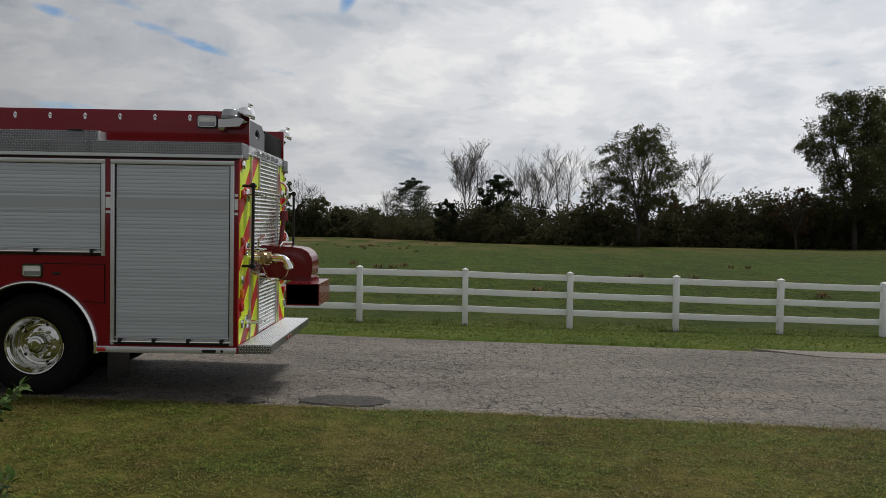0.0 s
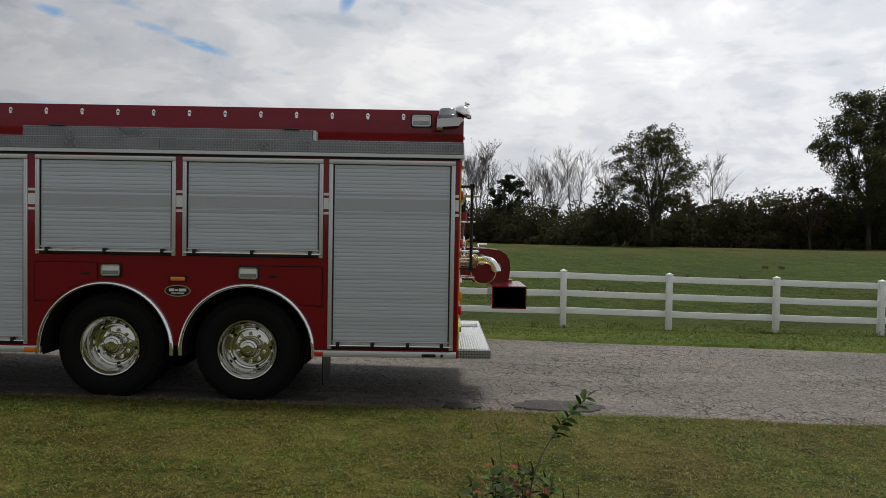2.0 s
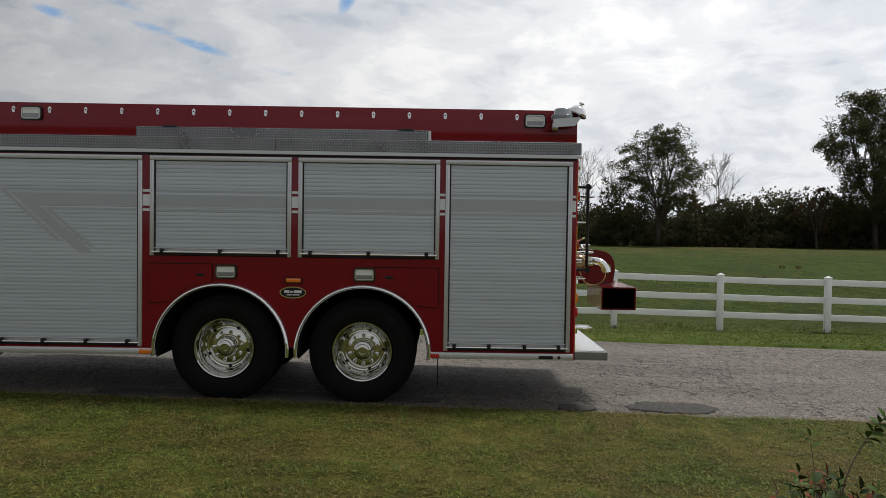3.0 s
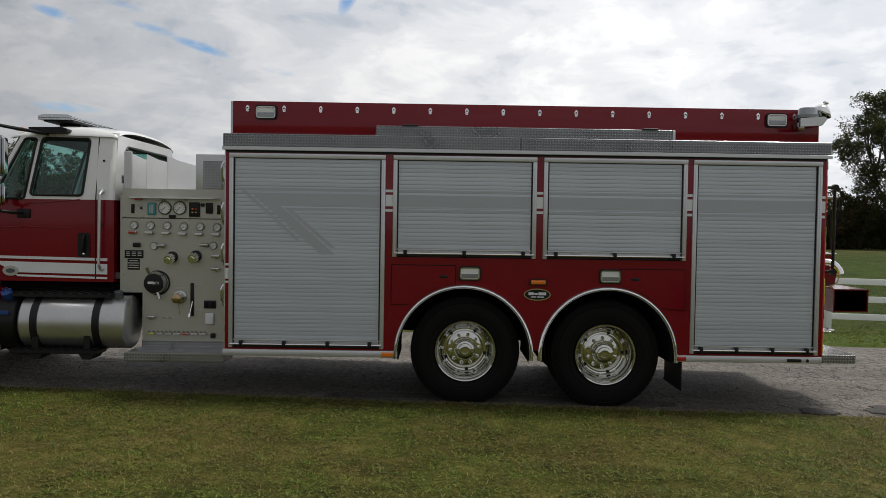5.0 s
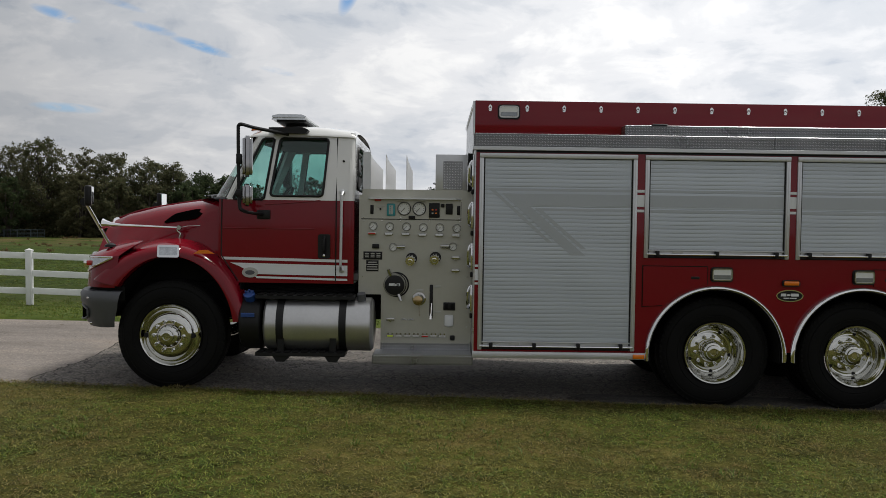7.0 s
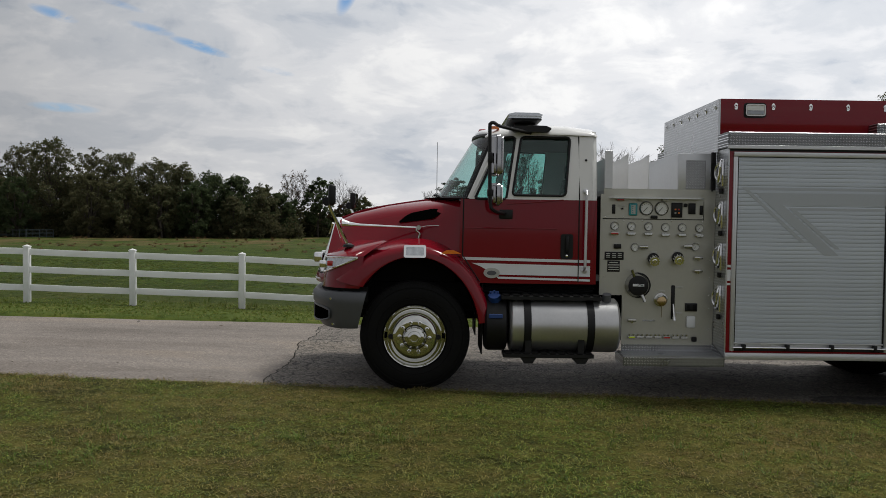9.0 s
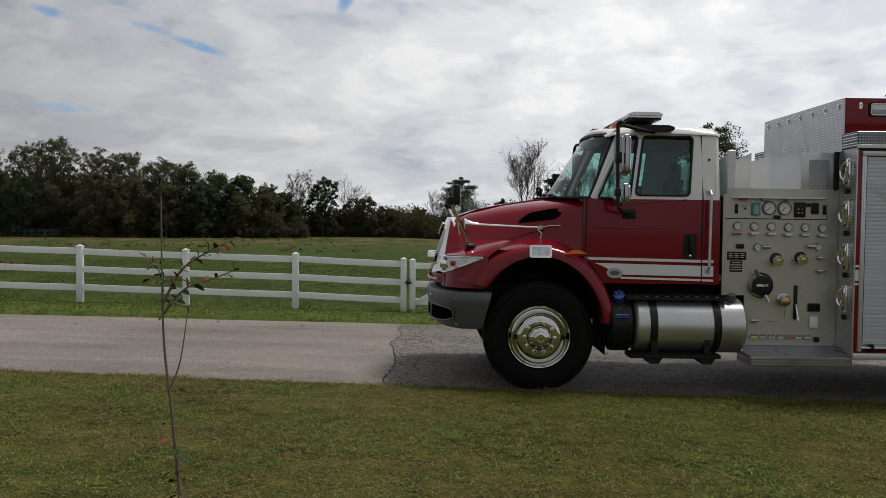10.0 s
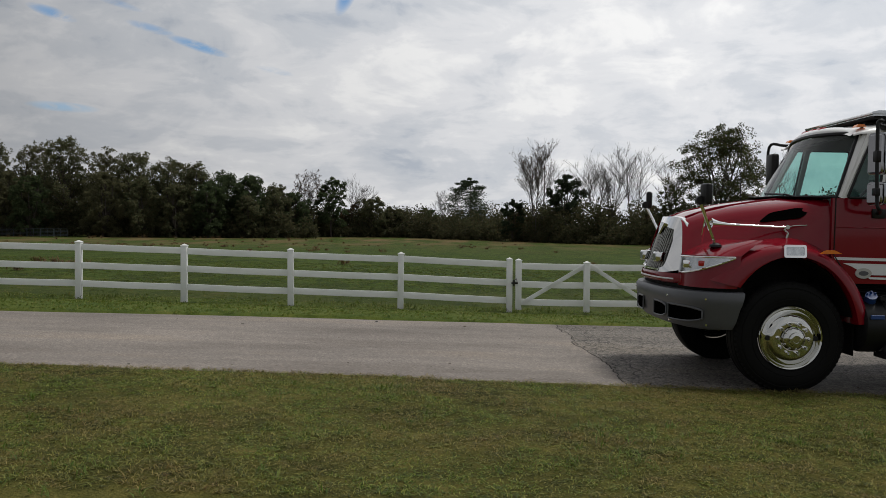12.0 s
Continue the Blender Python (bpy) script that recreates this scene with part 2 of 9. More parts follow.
def soil_and_turf():
    """Short mown turf with straw-coloured and bare patches, seen between the blades and from afar."""
    m, nt, bsdf = shader("turf")
    wide, mid, tiny = link_noise(nt, 0.55, 5), link_noise(nt, 4.0, 5), link_noise(nt, 60, 4)
    f = calc(nt, "ADD", calc(nt, "ADD", mul(nt, wide, 0.35), mul(nt, mid, 0.35)), mul(nt, tiny, 0.3))
    # The lawn's dark tones paint shade between the blades.
    lawn = ramped(nt, f, [(0.36, (0.016, 0.016, 0.005)), (0.45, (0.054, 0.055, 0.012)), (0.54, (0.108, 0.098, 0.024)), (0.64, (0.19, 0.150, 0.050))])
    field = ramped(nt, f, [(0.34, (0.020, 0.030, 0.007)), (0.45, (0.036, 0.052, 0.011)), (0.56, (0.058, 0.070, 0.017)), (0.66, (0.098, 0.080, 0.028))])
    far = ramped(nt, calc(nt, "ADD", mul(nt, link_noise(nt, 0.30, 6, 0.65, stretch=(0.8, 0.22, 1)), 0.5), mul(nt, link_noise(nt, 1.7, 7, 0.78, stretch=(1, 0.20, 1)), 0.5)),
                 [(0.34, (1.35, 1.55, 0.95)), (0.43, (0.50, 0.64, 0.42)), (0.49, (1.20, 1.38, 0.85)), (0.54, (0.45, 0.56, 0.40)), (0.59, (1.25, 1.30, 0.80)), (0.66, (0.60, 0.66, 0.45)), (0.72, (1.5, 1.0, 0.85))])
    tc, sep = nt.nodes.new("ShaderNodeTexCoord"), nt.nodes.new("ShaderNodeSeparateXYZ")
    nt.links.new(tc.outputs["Object"], sep.inputs[0])

    def band(a, b):
        n = nt.nodes.new("ShaderNodeMapRange")
        nt.links.new(sep.outputs[1], n.inputs[0])
        n.inputs[1].default_value, n.inputs[2].default_value = a, b
        return n.outputs[0]

    field = blend(nt, band(17.8, 19.6), blend(nt, 1.0, field, (1.75, 1.8, 1.5), "MULTIPLY"), field)
    pasture = blend(nt, band(19.0, 26.0), field, blend(nt, 1.0, field, far, "MULTIPLY"))
    rust = ramped(nt, link_noise(nt, 0.16, 5, 0.65, stretch=(1, 0.3, 1)), [(0.44, (0, 0, 0)), (0.58, (1, 1, 1))])
    pasture = blend(nt, mul(nt, mul(nt, band(70.0, 170.0), rust), 0.75), pasture, (0.15, 0.095, 0.050))
    nt.links.new(blend(nt, band(10.0, 13.0), lawn, pasture), bsdf.inputs["Base Color"])
    bsdf.inputs["Roughness"].default_value = 0.95
    bsdf.inputs["Specular IOR Level"].default_value = 0.1
    bumped(nt, bsdf, calc(nt, "ADD", mul(nt, mid, 0.5), tiny), 0.8, 0.04)
    return m


def asphalt(name, light, dark, crack_scale, crack, joint_bump, speckle=1.0):
    m, nt, bsdf = shader(name)
    wide, mid, grit = link_noise(nt, 0.5, 6, 0.65, stretch=(0.5, 1.6, 1)), link_noise(nt, 6, 6, 0.7), link_noise(nt, 75, 4, 0.75)
    f = calc(nt, "ADD", calc(nt, "ADD", mul(nt, wide, 0.40), mul(nt, mid, 0.25)), mul(nt, grit, 0.35))
    col = ramped(nt, f, [(0.36, dark), (0.64, light)])
    tint = ramped(nt, link_noise(nt, 0.9, 5, 0.6, stretch=(0.35, 1.4, 1)), [(0.38, (0.80, 0.78, 0.76)), (0.52, (1.0, 0.99, 0.98)), (0.66, (1.10, 1.05, 0.98))])
    col = blend(nt, 1.0, col, tint, "MULTIPLY")
    tc0, chips = nt.nodes.new("ShaderNodeTexCoord"), nt.nodes.new("ShaderNodeTexVoronoi")
    chips.inputs["Scale"].default_value = 75
    nt.links.new(tc0.outputs["Object"], chips.inputs["Vector"])
    shade = nt.nodes.new("ShaderNodeSeparateColor")
    nt.links.new(chips.outputs["Color"], shade.inputs[0])
    col = blend(nt, speckle, col, ramped(nt, shade.outputs[0], [(0.0, (0.42, 0.42, 0.42)), (0.5, (0.95, 0.95, 0.95)), (0.85, (1.35, 1.35, 1.33)), (1.0, (2.0, 1.95, 1.9))]), "MULTIPLY")
    height = mul(nt, grit, 0.25)
    if crack:
        tc, mp, vor = nt.nodes.new("ShaderNodeTexCoord"), nt.nodes.new("ShaderNodeMapping"), nt.nodes.new("ShaderNodeTexVoronoi")
        warp = nt.nodes.new("ShaderNodeMix")
        warp.data_type, warp.blend_type = "RGBA", "LINEAR_LIGHT"
        warp.inputs[0].default_value = 0.06
        tw = nt.nodes.new("ShaderNodeTexNoise")
        tw.inputs["Scale"].default_value = 6
        nt.links.new(tc.outputs["Object"], tw.inputs["Vector"])
        nt.links.new(tc.outputs["Object"], warp.inputs[6])
        nt.links.new(tw.outputs[1], warp.inputs[7])
        nt.links.new(warp.outputs[2], mp.inputs[0])
        mp.inputs["Scale"].default_value = (1.0, 0.7, 1.0)
        vor.feature = "DISTANCE_TO_EDGE"
        vor.inputs["Scale"].default_value = crack_scale
        nt.links.new(mp.outputs[0], vor.inputs["Vector"])
        line = nt.nodes.new("ShaderNodeMapRange")
        nt.links.new(vor.outputs["Distance"], line.inputs[0])
        for i, val in enumerate((0.0, 0.062, 1.0, 0.0)):
            line.inputs[i + 1].default_value = val
        patchy = ramped(nt, link_noise(nt, 0.7, 4), [(0.38, (0, 0, 0)), (0.56, (1, 1, 1))])
        broken = ramped(nt, link_noise(nt, 7, 5), [(0.42, (0, 0, 0)), (0.52, (1, 1, 1))])
        lines = mul(nt, mul(nt, line.outputs[0], broken), calc(nt, "ADD", mul(nt, patchy, 0.65), 0.42))
        col = blend(nt, mul(nt, lines, crack), col, tuple(c * 0.25 for c in dark))
        height = calc(nt, "SUBTRACT", height, mul(nt, lines, joint_bump))
    nt.links.new(col, bsdf.inputs["Base Color"])
    bsdf.inputs["Roughness"].default_value = 0.85
    bsdf.inputs["Specular IOR Level"].default_value = 0.3
    bumped(nt, bsdf, height, 0.8, 0.012)
    return m


def slat_metal(name, colour):
    """Satin anodised aluminium, brushed along its length, each slat a shade apart."""
    m, nt, bsdf = shader(name)
    info = nt.nodes.new("ShaderNodeObjectInfo")
    brush = link_noise(nt, 30, 4, stretch=(0.05, 1, 3))
    f = calc(nt, "ADD", mul(nt, info.outputs["Random"], 0.5), mul(nt, brush, 0.5))
    nt.links.new(ramped(nt, f, [(0.2, tuple(c * 0.92 for c in colour)), (0.8, tuple(c * 1.06 for c in colour))]), bsdf.inputs["Base Color"])
    bsdf.inputs["Metallic"].default_value = 0.50
    nt.links.new(calc(nt, "ADD", mul(nt, brush, 0.12), 0.38), bsdf.inputs["Roughness"])
    return m


def vinyl():
    """White PVC that lets some light through."""
    m, nt, bsdf = shader("white_vinyl")
    dirt = ramped(nt, link_noise(nt, 1.3, 6), [(0.30, (0.84, 0.845, 0.83)), (0.60, (0.93, 0.93, 0.925))])
    nt.links.new(dirt, bsdf.inputs["Base Color"])
    bsdf.inputs["Roughness"].default_value = 0.38
    trans, mixer = nt.nodes.new("ShaderNodeBsdfTranslucent"), nt.nodes.new("ShaderNodeMixShader")
    trans.inputs[0].default_value = (0.85, 0.86, 0.88, 1)
    mixer.inputs[0].default_value = 0.36
    nt.links.new(bsdf.outputs[0], mixer.inputs[1])
    nt.links.new(trans.outputs[0], mixer.inputs[2])
    nt.links.new(mixer.outputs[0], nt.nodes["Material Output"].inputs[0])
    return m


M = {}
M["turf"] = soil_and_turf()
M["blades"] = lawn_blades("lawn_blades")
M["tuft_blades"] = leafy("tuft_blades", [(0.055, 0.105, 0.014), (0.085, 0.150, 0.020), (0.14, 0.20, 0.035), (0.21, 0.215, 0.06)], 0.55, 0.35)
M["straw_blades"] = leafy("straw_blades", [(0.10, 0.075, 0.030), (0.20, 0.155, 0.065), (0.30, 0.235, 0.11), (0.13, 0.120, 0.035)], 0.7, 0.3)
M["blades_green"] = leafy("pasture_blades", [(0.050, 0.078, 0.015), (0.078, 0.108, 0.020), (0.105, 0.132, 0.028), (0.15, 0.140, 0.042)], 0.7, 0.40)
M["verge_blades"] = leafy("verge_blades", [(0.075, 0.115, 0.018), (0.105, 0.150, 0.022), (0.135, 0.175, 0.032), (0.19, 0.185, 0.050)], 0.6, 0.4)
M["weeds"] = leafy("dry_weeds", [(0.10, 0.08, 0.035), (0.16, 0.085, 0.045), (0.085, 0.085, 0.03)], 0.8, 0.3)
M["road_old"] = asphalt("cracked_asphalt", (0.195, 0.176, 0.158), (0.096, 0.087, 0.079), 8.0, 1.0, 1.4)
M["road_new"] = asphalt("smooth_asphalt", (0.250, 0.221, 0.200), (0.142, 0.126, 0.114), 1.0, 0.0, 0.0, 0.5)
M["road_patch"] = asphalt("dark_asphalt", (0.075, 0.070, 0.066), (0.036, 0.034, 0.032), 5.0, 0.0, 0.0)
M["litter"] = leafy("leaf_litter", [(0.05, 0.04, 0.03), (0.10, 0.07, 0.04), (0.035, 0.033, 0.03), (0.16, 0.13, 0.09)], 0.8, 0.0)
M["road_base"] = plain("crack_dirt", (0.03, 0.028, 0.025), 0.95)
M["vinyl"] = vinyl()
M["iron"] = plain("black_iron", (0.02, 0.02, 0.02), 0.5, 0.3)
M["bark"] = plain("bark", (0.055, 0.045, 0.036), 0.95, vary=0.4, scale=2.0, bump=0.6, bump_scale=8)
M["bark_pale"] = plain("pale_bark", (0.085, 0.075, 0.066), 0.95, vary=0.3, scale=2.0)
M["leaf_oak"] = leafy("oak_leaves", [(0.042, 0.060, 0.022), (0.056, 0.076, 0.026), (0.078, 0.080, 0.028), (0.100, 0.074, 0.030)], 0.7, 0.4)
M["leaf_green"] = leafy("green_leaves", [(0.040, 0.062, 0.020), (0.060, 0.085, 0.026), (0.075, 0.095, 0.030)], 0.7, 0.4)
M["leaf_pine"] = leafy("pine_needles", [(0.034, 0.050, 0.026), (0.048, 0.066, 0.032)], 0.8, 0.4)
M["leaf_autumn"] = leafy("autumn_leaves", [(0.060, 0.050, 0.018), (0.090, 0.055, 0.020), (0.11, 0.048, 0.022), (0.050, 0.055, 0.018)], 0.6, 0.3)
# Leaves of the far wood are lightened to stand for a veil of haze.
M["leaf_wood"] = leafy("woodland_leaves", [(0.072, 0.088, 0.044), (0.098, 0.110, 0.054), (0.122, 0.120, 0.060), (0.135, 0.116, 0.064)], 0.8, 0.5)
M["leaf_wood_green"] = leafy("woodland_green_leaves", [(0.048, 0.070, 0.032), (0.066, 0.092, 0.040), (0.085, 0.102, 0.046)], 0.8, 0.5)
M["leaf_wood_thin"] = leafy("woodland_thin_leaves", [(0.108, 0.106, 0.056), (0.135, 0.126, 0.066), (0.095, 0.104, 0.052)], 0.8, 0.5)
M["scrub"] = leafy("dark_scrub", [(0.050, 0.058, 0.027), (0.072, 0.074, 0.034), (0.095, 0.078, 0.042)], 0.8, 0.5)
M["red"] = plain("red_truck_paint", (0.188, 0.0028, 0.011), 0.16, vary=0.06, scale=0.8, coat=0.38, rough_vary=0.05, spec=0.22)
M["red_rough"] = plain("red_chute_paint", (0.135, 0.003, 0.007), 0.24, vary=0.1, spec=0.3, coat=0.4)
M["white"] = plain("white_truck_paint", (0.78, 0.78, 0.77), 0.22, vary=0.03, scale=0.8, coat=1.0, rough_vary=0.06)
M["stripe"] = plain("white_reflective_stripe", (0.72, 0.74, 0.76), 0.35, vary=0.04)
M["lime"] = plain("lime_reflective_stripe", (0.62, 0.78, 0.02), 0.35, vary=0.05)
M["chevron_red"] = plain("red_reflective_stripe", (0.48, 0.012, 0.012), 0.35, vary=0.08)
M["alu"] = plain("satin_aluminium", (0.60, 0.61, 0.63), 0.36, 0.6, vary=0.07, scale=2.0)
M["alu_bright"] = plain("bright_aluminium", (0.80, 0.80, 0.79), 0.20, 0.95, vary=0.08, scale=3.0)
M["alu_panel"] = plain("brushed_steel_panel", (0.455, 0.452, 0.405), 0.40, 0.55, vary=0.06, scale=1.5, rough_vary=0.1)
M["alu_tank"] = plain("dull_aluminium_tank", (0.53, 0.53, 0.53), 0.33, 0.85, vary=0.10, scale=3.0)
M["slat"] = slat_metal("roller_slat_aluminium", (0.53, 0.575, 0.635))
M["door_stripe"] = plain("silver_reflective_stripe", (0.42, 0.45, 0.48), 0.45, 0.40, vary=0.04)
M["chrome"] = plain("chrome", (0.86, 0.86, 0.86), 0.06, 1.0, vary=0.03, rough_vary=0.05)
M["chrome_dull"] = plain("dull_chrome", (0.46, 0.46, 0.44), 0.14, 1.0, vary=0.08, rough_vary=0.08)
M["reflector"] = plain("lamp_reflector", (0.56, 0.58, 0.60), 0.16, 0.9, vary=0.25, scale=14, rough_vary=0.15)
M["rim"] = plain("polished_wheel", (0.60, 0.60, 0.57), 0.05, 1.0, vary=0.05, rough_vary=0.04, bump=0.10, bump_scale=7.0)
# Chrome with a dark reflection put into its colour.
M["mirror_shell"] = plain("chrome_dark_reflection", (0.34, 0.34, 0.35), 0.10, 1.0, vary=0.06, rough_vary=0.05)
M["brass"] = plain("brass", (0.42, 0.31, 0.17), 0.25, 1.0)
# One plate in darker and lighter copies, after what each face would reflect.
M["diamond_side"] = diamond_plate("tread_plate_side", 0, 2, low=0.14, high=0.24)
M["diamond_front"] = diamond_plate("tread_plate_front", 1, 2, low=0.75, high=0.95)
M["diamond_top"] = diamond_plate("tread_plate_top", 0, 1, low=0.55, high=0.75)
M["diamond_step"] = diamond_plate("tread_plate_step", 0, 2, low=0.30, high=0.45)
M["rubber"] = plain("tyre_rubber", (0.007, 0.007, 0.007), 0.62, vary=0.25, scale=3, bump=0.2, bump_scale=40, spec=0.10)
M["black"] = plain("black_plastic", (0.008, 0.008, 0.009), 0.45, vary=0.2, spec=0.3)
M["under"] = plain("dark_chassis", (0.010, 0.010, 0.010), 0.8, vary=0.3, spec=0.15)
M["bumper"] = plain("grey_bumper", (0.088, 0.092, 0.102), 0.42, vary=0.08)
M["glass"] = glass("window_glass")
M["lens"] = plain("clear_lamp_lens", (0.28, 0.30, 0.32), 0.12, 0.4, vary=0.15, scale=25)
# Near-black without gloss: paints the shade of openings that are not cut.
M["void"] = plain("painted_opening_shade", (0.002, 0.002, 0.002), 0.95, vary=0.1, spec=0.0)
M["amber"] = plain("amber_lens", (0.82, 0.20, 0.01), 0.2, vary=0.1, coat=0.6)
M["red_lens"] = plain("red_lens", (0.45, 0.01, 0.01), 0.2, vary=0.1, coat=0.6)
M["gauge"] = plain("gauge_face", (0.75, 0.76, 0.74), 0.4, vary=0.04)
M["teal"] = plain("teal_gauge", (0.03, 0.30, 0.34), 0.4, vary=0.1)
M["blue"] = plain("blue_cap", (0.012, 0.05, 0.20), 0.4, vary=0.1)
M["label"] = plain("grey_label", (0.45, 0.45, 0.42), 0.5, vary=0.1)
M["seat"] = plain("grey_seat_fabric", (0.10, 0.10, 0.11), 0.9, vary=0.2, bump=0.3)
M["dash"] = plain("grey_dashboard", (0.09, 0.09, 0.09), 0.7)
M["poly"] = plain("frosted_plate", (0.70, 0.70, 0.70), 0.34, 0.4, vary=0.06, scale=1.0)
M["twig"] = plain("twig_bark", (0.14, 0.115, 0.085), 0.85, vary=0.3, scale=20, bump=0.4)
M["leaf_a"] = plain("shrub_leaf_green", (0.065, 0.115, 0.026), 0.65, vary=0.45, scale=12, spec=0.12)
M["leaf_b"] = plain("shrub_leaf_red", (0.20, 0.060, 0.026), 0.65, vary=0.5, scale=12, spec=0.12)
M["leaf_c"] = plain("shrub_leaf_dark", (0.036, 0.056, 0.016), 0.65, vary=0.4, scale=12, spec=0.12)
M["leaf_d"] = plain("sapling_leaf_brown", (0.085, 0.045, 0.022), 0.6, vary=0.4, scale=12, spec=0.2)
M["pipe_far"] = plain("weathered_pipe", (0.10, 0.12, 0.13), 0.6, 0.4)


# ---------------------------------------------------------------- shaping tools
def finish(bm, smooth=True, sharp=35.0):
    bmesh.ops.recalc_face_normals(bm, faces=bm.faces[:])
    for f in bm.faces:
        f.smooth = smooth
    if smooth:
        for e in bm.edges:
            e.smooth = len(e.link_faces) == 2 and e.calc_face_angle(0.0) < radians(sharp)


def mesh_of(name, bm, material, smooth=True, sharp=35.0):
    finish(bm, smooth, sharp)
    me = bpy.data.meshes.new(name)
    bm.to_mesh(me)
    bm.free()
    me.materials.append(material)
    return me


def part(name, bm, material, parent, label="", smooth=True, sharp=35.0):
    """One mesh object under a thing or under a part."""
    ob = new(name, mesh_of(name, bm, material, smooth, sharp))
    ob.parent = parent
    return tagged(ob, label)


def place(name, mesh, parent, x=0.0, y=0.0, z=0.0, label=""):
    """One more piece on a shared mesh."""
    ob = new(name, mesh)
    ob.parent, ob.location = parent, (x, y, z)
    return tagged(ob, label)


def thing(name, at, label, category, group="", kind=""):
    ob = new(name)
    ob.location = at
    return tagged(ob, label, category, group, kind)


def box(bm, x0, x1, y0, y1, z0, z1, bevel=0.0, segments=2):
    b = bmesh.new() if bevel else bm
    vs = [b.verts.new(p) for p in ((x0, y0, z0), (x1, y0, z0), (x1, y1, z0), (x0, y1, z0), (x0, y0, z1), (x1, y0, z1), (x1, y1, z1), (x0, y1, z1))]
    for q in ((0, 3, 2, 1), (4, 5, 6, 7), (0, 1, 5, 4), (1, 2, 6, 5), (2, 3, 7, 6), (3, 0, 4, 7)):
        b.faces.new([vs[i] for i in q])
    if bevel:
        bmesh.ops.bevel(b, geom=b.edges[:], offset=bevel, segments=segments, affect="EDGES", profile=0.5)
        merge(bm, b)
    return bm


def merge(bm, other):
    me = bpy.data.meshes.new("joined")
    other.to_mesh(me)
    other.free()
    bm.from_mesh(me)
    bpy.data.meshes.remove(me)


def rings(bm, loops, close=True, cap=(False, False)):
    """Skin a row of equal loops of points."""
    rows = [[bm.verts.new(p) for p in loop] for loop in loops]
    n = len(rows[0])
    for a, b in zip(rows, rows[1:]):
        for i in range(n if close else n - 1):
            j = (i + 1) % n
            bm.faces.new((a[i], a[j], b[j], b[i]))
    for row, wanted in ((rows[0], cap[0]), (rows[-1], cap[1])):
        if wanted:
            bm.faces.new(row)
    return rows


def frame_of(way):
    way = Vector(way).normalized()
    side = way.cross(Vector((0, 0, 1)) if abs(way.z) < 0.9 else Vector((1, 0, 0))).normalized()
    return side, side.cross(way)


def rod(bm, a, b, r, r2=None, seg=12, cap=True):
    a, b = Vector(a), Vector(b)
    s, t = frame_of(b - a)
    loops = []
    for p, q in ((a, r), (b, r if r2 is None else r2)):
        loops.append([p + (s * math.cos(k) + t * math.sin(k)) * q for k in (2 * math.pi * i / seg for i in range(seg))])
    rings(bm, loops, True, (cap, cap))
    return bm


def tube(bm, points, r, seg=8, cap=True, taper=None):
    """A round bar along a path."""
    pts = [Vector(p) for p in points]
    loops, side = [], None
    for i, p in enumerate(pts):
        way = (pts[min(i + 1, len(pts) - 1)] - pts[max(i - 1, 0)]).normalized()
        if side is None:
            side, _ = frame_of(way)
        side = (side - way * side.dot(way)).normalized()
        up = side.cross(way)
        q = r if taper is None else r + (taper - r) * i / (len(pts) - 1)
        loops.append([p + (side * math.cos(k) + up * math.sin(k)) * q for k in (2 * math.pi * j / seg for j in range(seg))])
    rings(bm, loops, True, (cap, cap))
    return bm


def curve_points(pts, steps=6):
    """A smooth line through points."""
    pts = [Vector(p) for p in pts]
    out = []
    for i in range(len(pts) - 1):
        p0, p1, p2, p3 = pts[max(i - 1, 0)], pts[i], pts[i + 1], pts[min(i + 2, len(pts) - 1)]
        for k in range(steps):
            t = k / steps
            out.append(0.5 * ((2 * p1) + (p2 - p0) * t + (2 * p0 - 5 * p1 + 4 * p2 - p3) * t * t + (3 * p1 - p0 - 3 * p2 + p3) * t ** 3))
    return out + [pts[-1]]


def lathe(bm, profile, centre, seg=32, cap=(False, False)):
    """Turn a profile of (radius, y) round the line along y through centre."""
    cx, cy, cz = centre
    loops = []
    for r, y in profile:
        loops.append([(cx + r * math.cos(k), cy + y, cz + r * math.sin(k)) for k in (2 * math.pi * i / seg for i in range(seg))])
    rings(bm, loops, True, cap)
    return bm


def plate(bm, outline, holes=(), thick=0.03, to=lambda u, v, w: (u, w, v)):
    """A plate cut from an outline in (u, v), with holes through it; to() lays it into space."""
    b = bmesh.new()
    edges = []
    for loop in (outline, *holes):
        vs = [b.verts.new((u, 0, v)) for u, v in loop]
        edges += [b.edges.new((vs[i], vs[(i + 1) % len(vs)])) for i in range(len(vs))]
    bmesh.ops.triangle_fill(b, use_beauty=True, use_dissolve=False, edges=edges)
    grown = bmesh.ops.extrude_face_region(b, geom=b.faces[:])
    for v in grown["geom"]:
        if isinstance(v, bmesh.types.BMVert):
            v.co.y = thick
    for v in b.verts:
        v.co = Vector(to(v.co.x, v.co.z, v.co.y))
    merge(bm, b)
    return bm


def rounded(pts, r, steps=4):
    """The outline pts with its corners rounded."""
    out, n = [], len(pts)
    for i in range(n):
        p, a, b = Vector(pts[i]), Vector(pts[i - 1]), Vector(pts[(i + 1) % n])
        d = min(r, (a - p).length * 0.45, (b - p).length * 0.45)
        p0, p1 = p + (a - p).normalized() * d, p + (b - p).normalized() * d
        for k in range(steps + 1):
            t = k / steps
            q = p0 * (1 - t) ** 2 + p * 2 * t * (1 - t) + p1 * t * t
            out.append((q.x, q.y))
    return out


def grid(bm, rows, close=False):
    return rings(bm, rows, close)


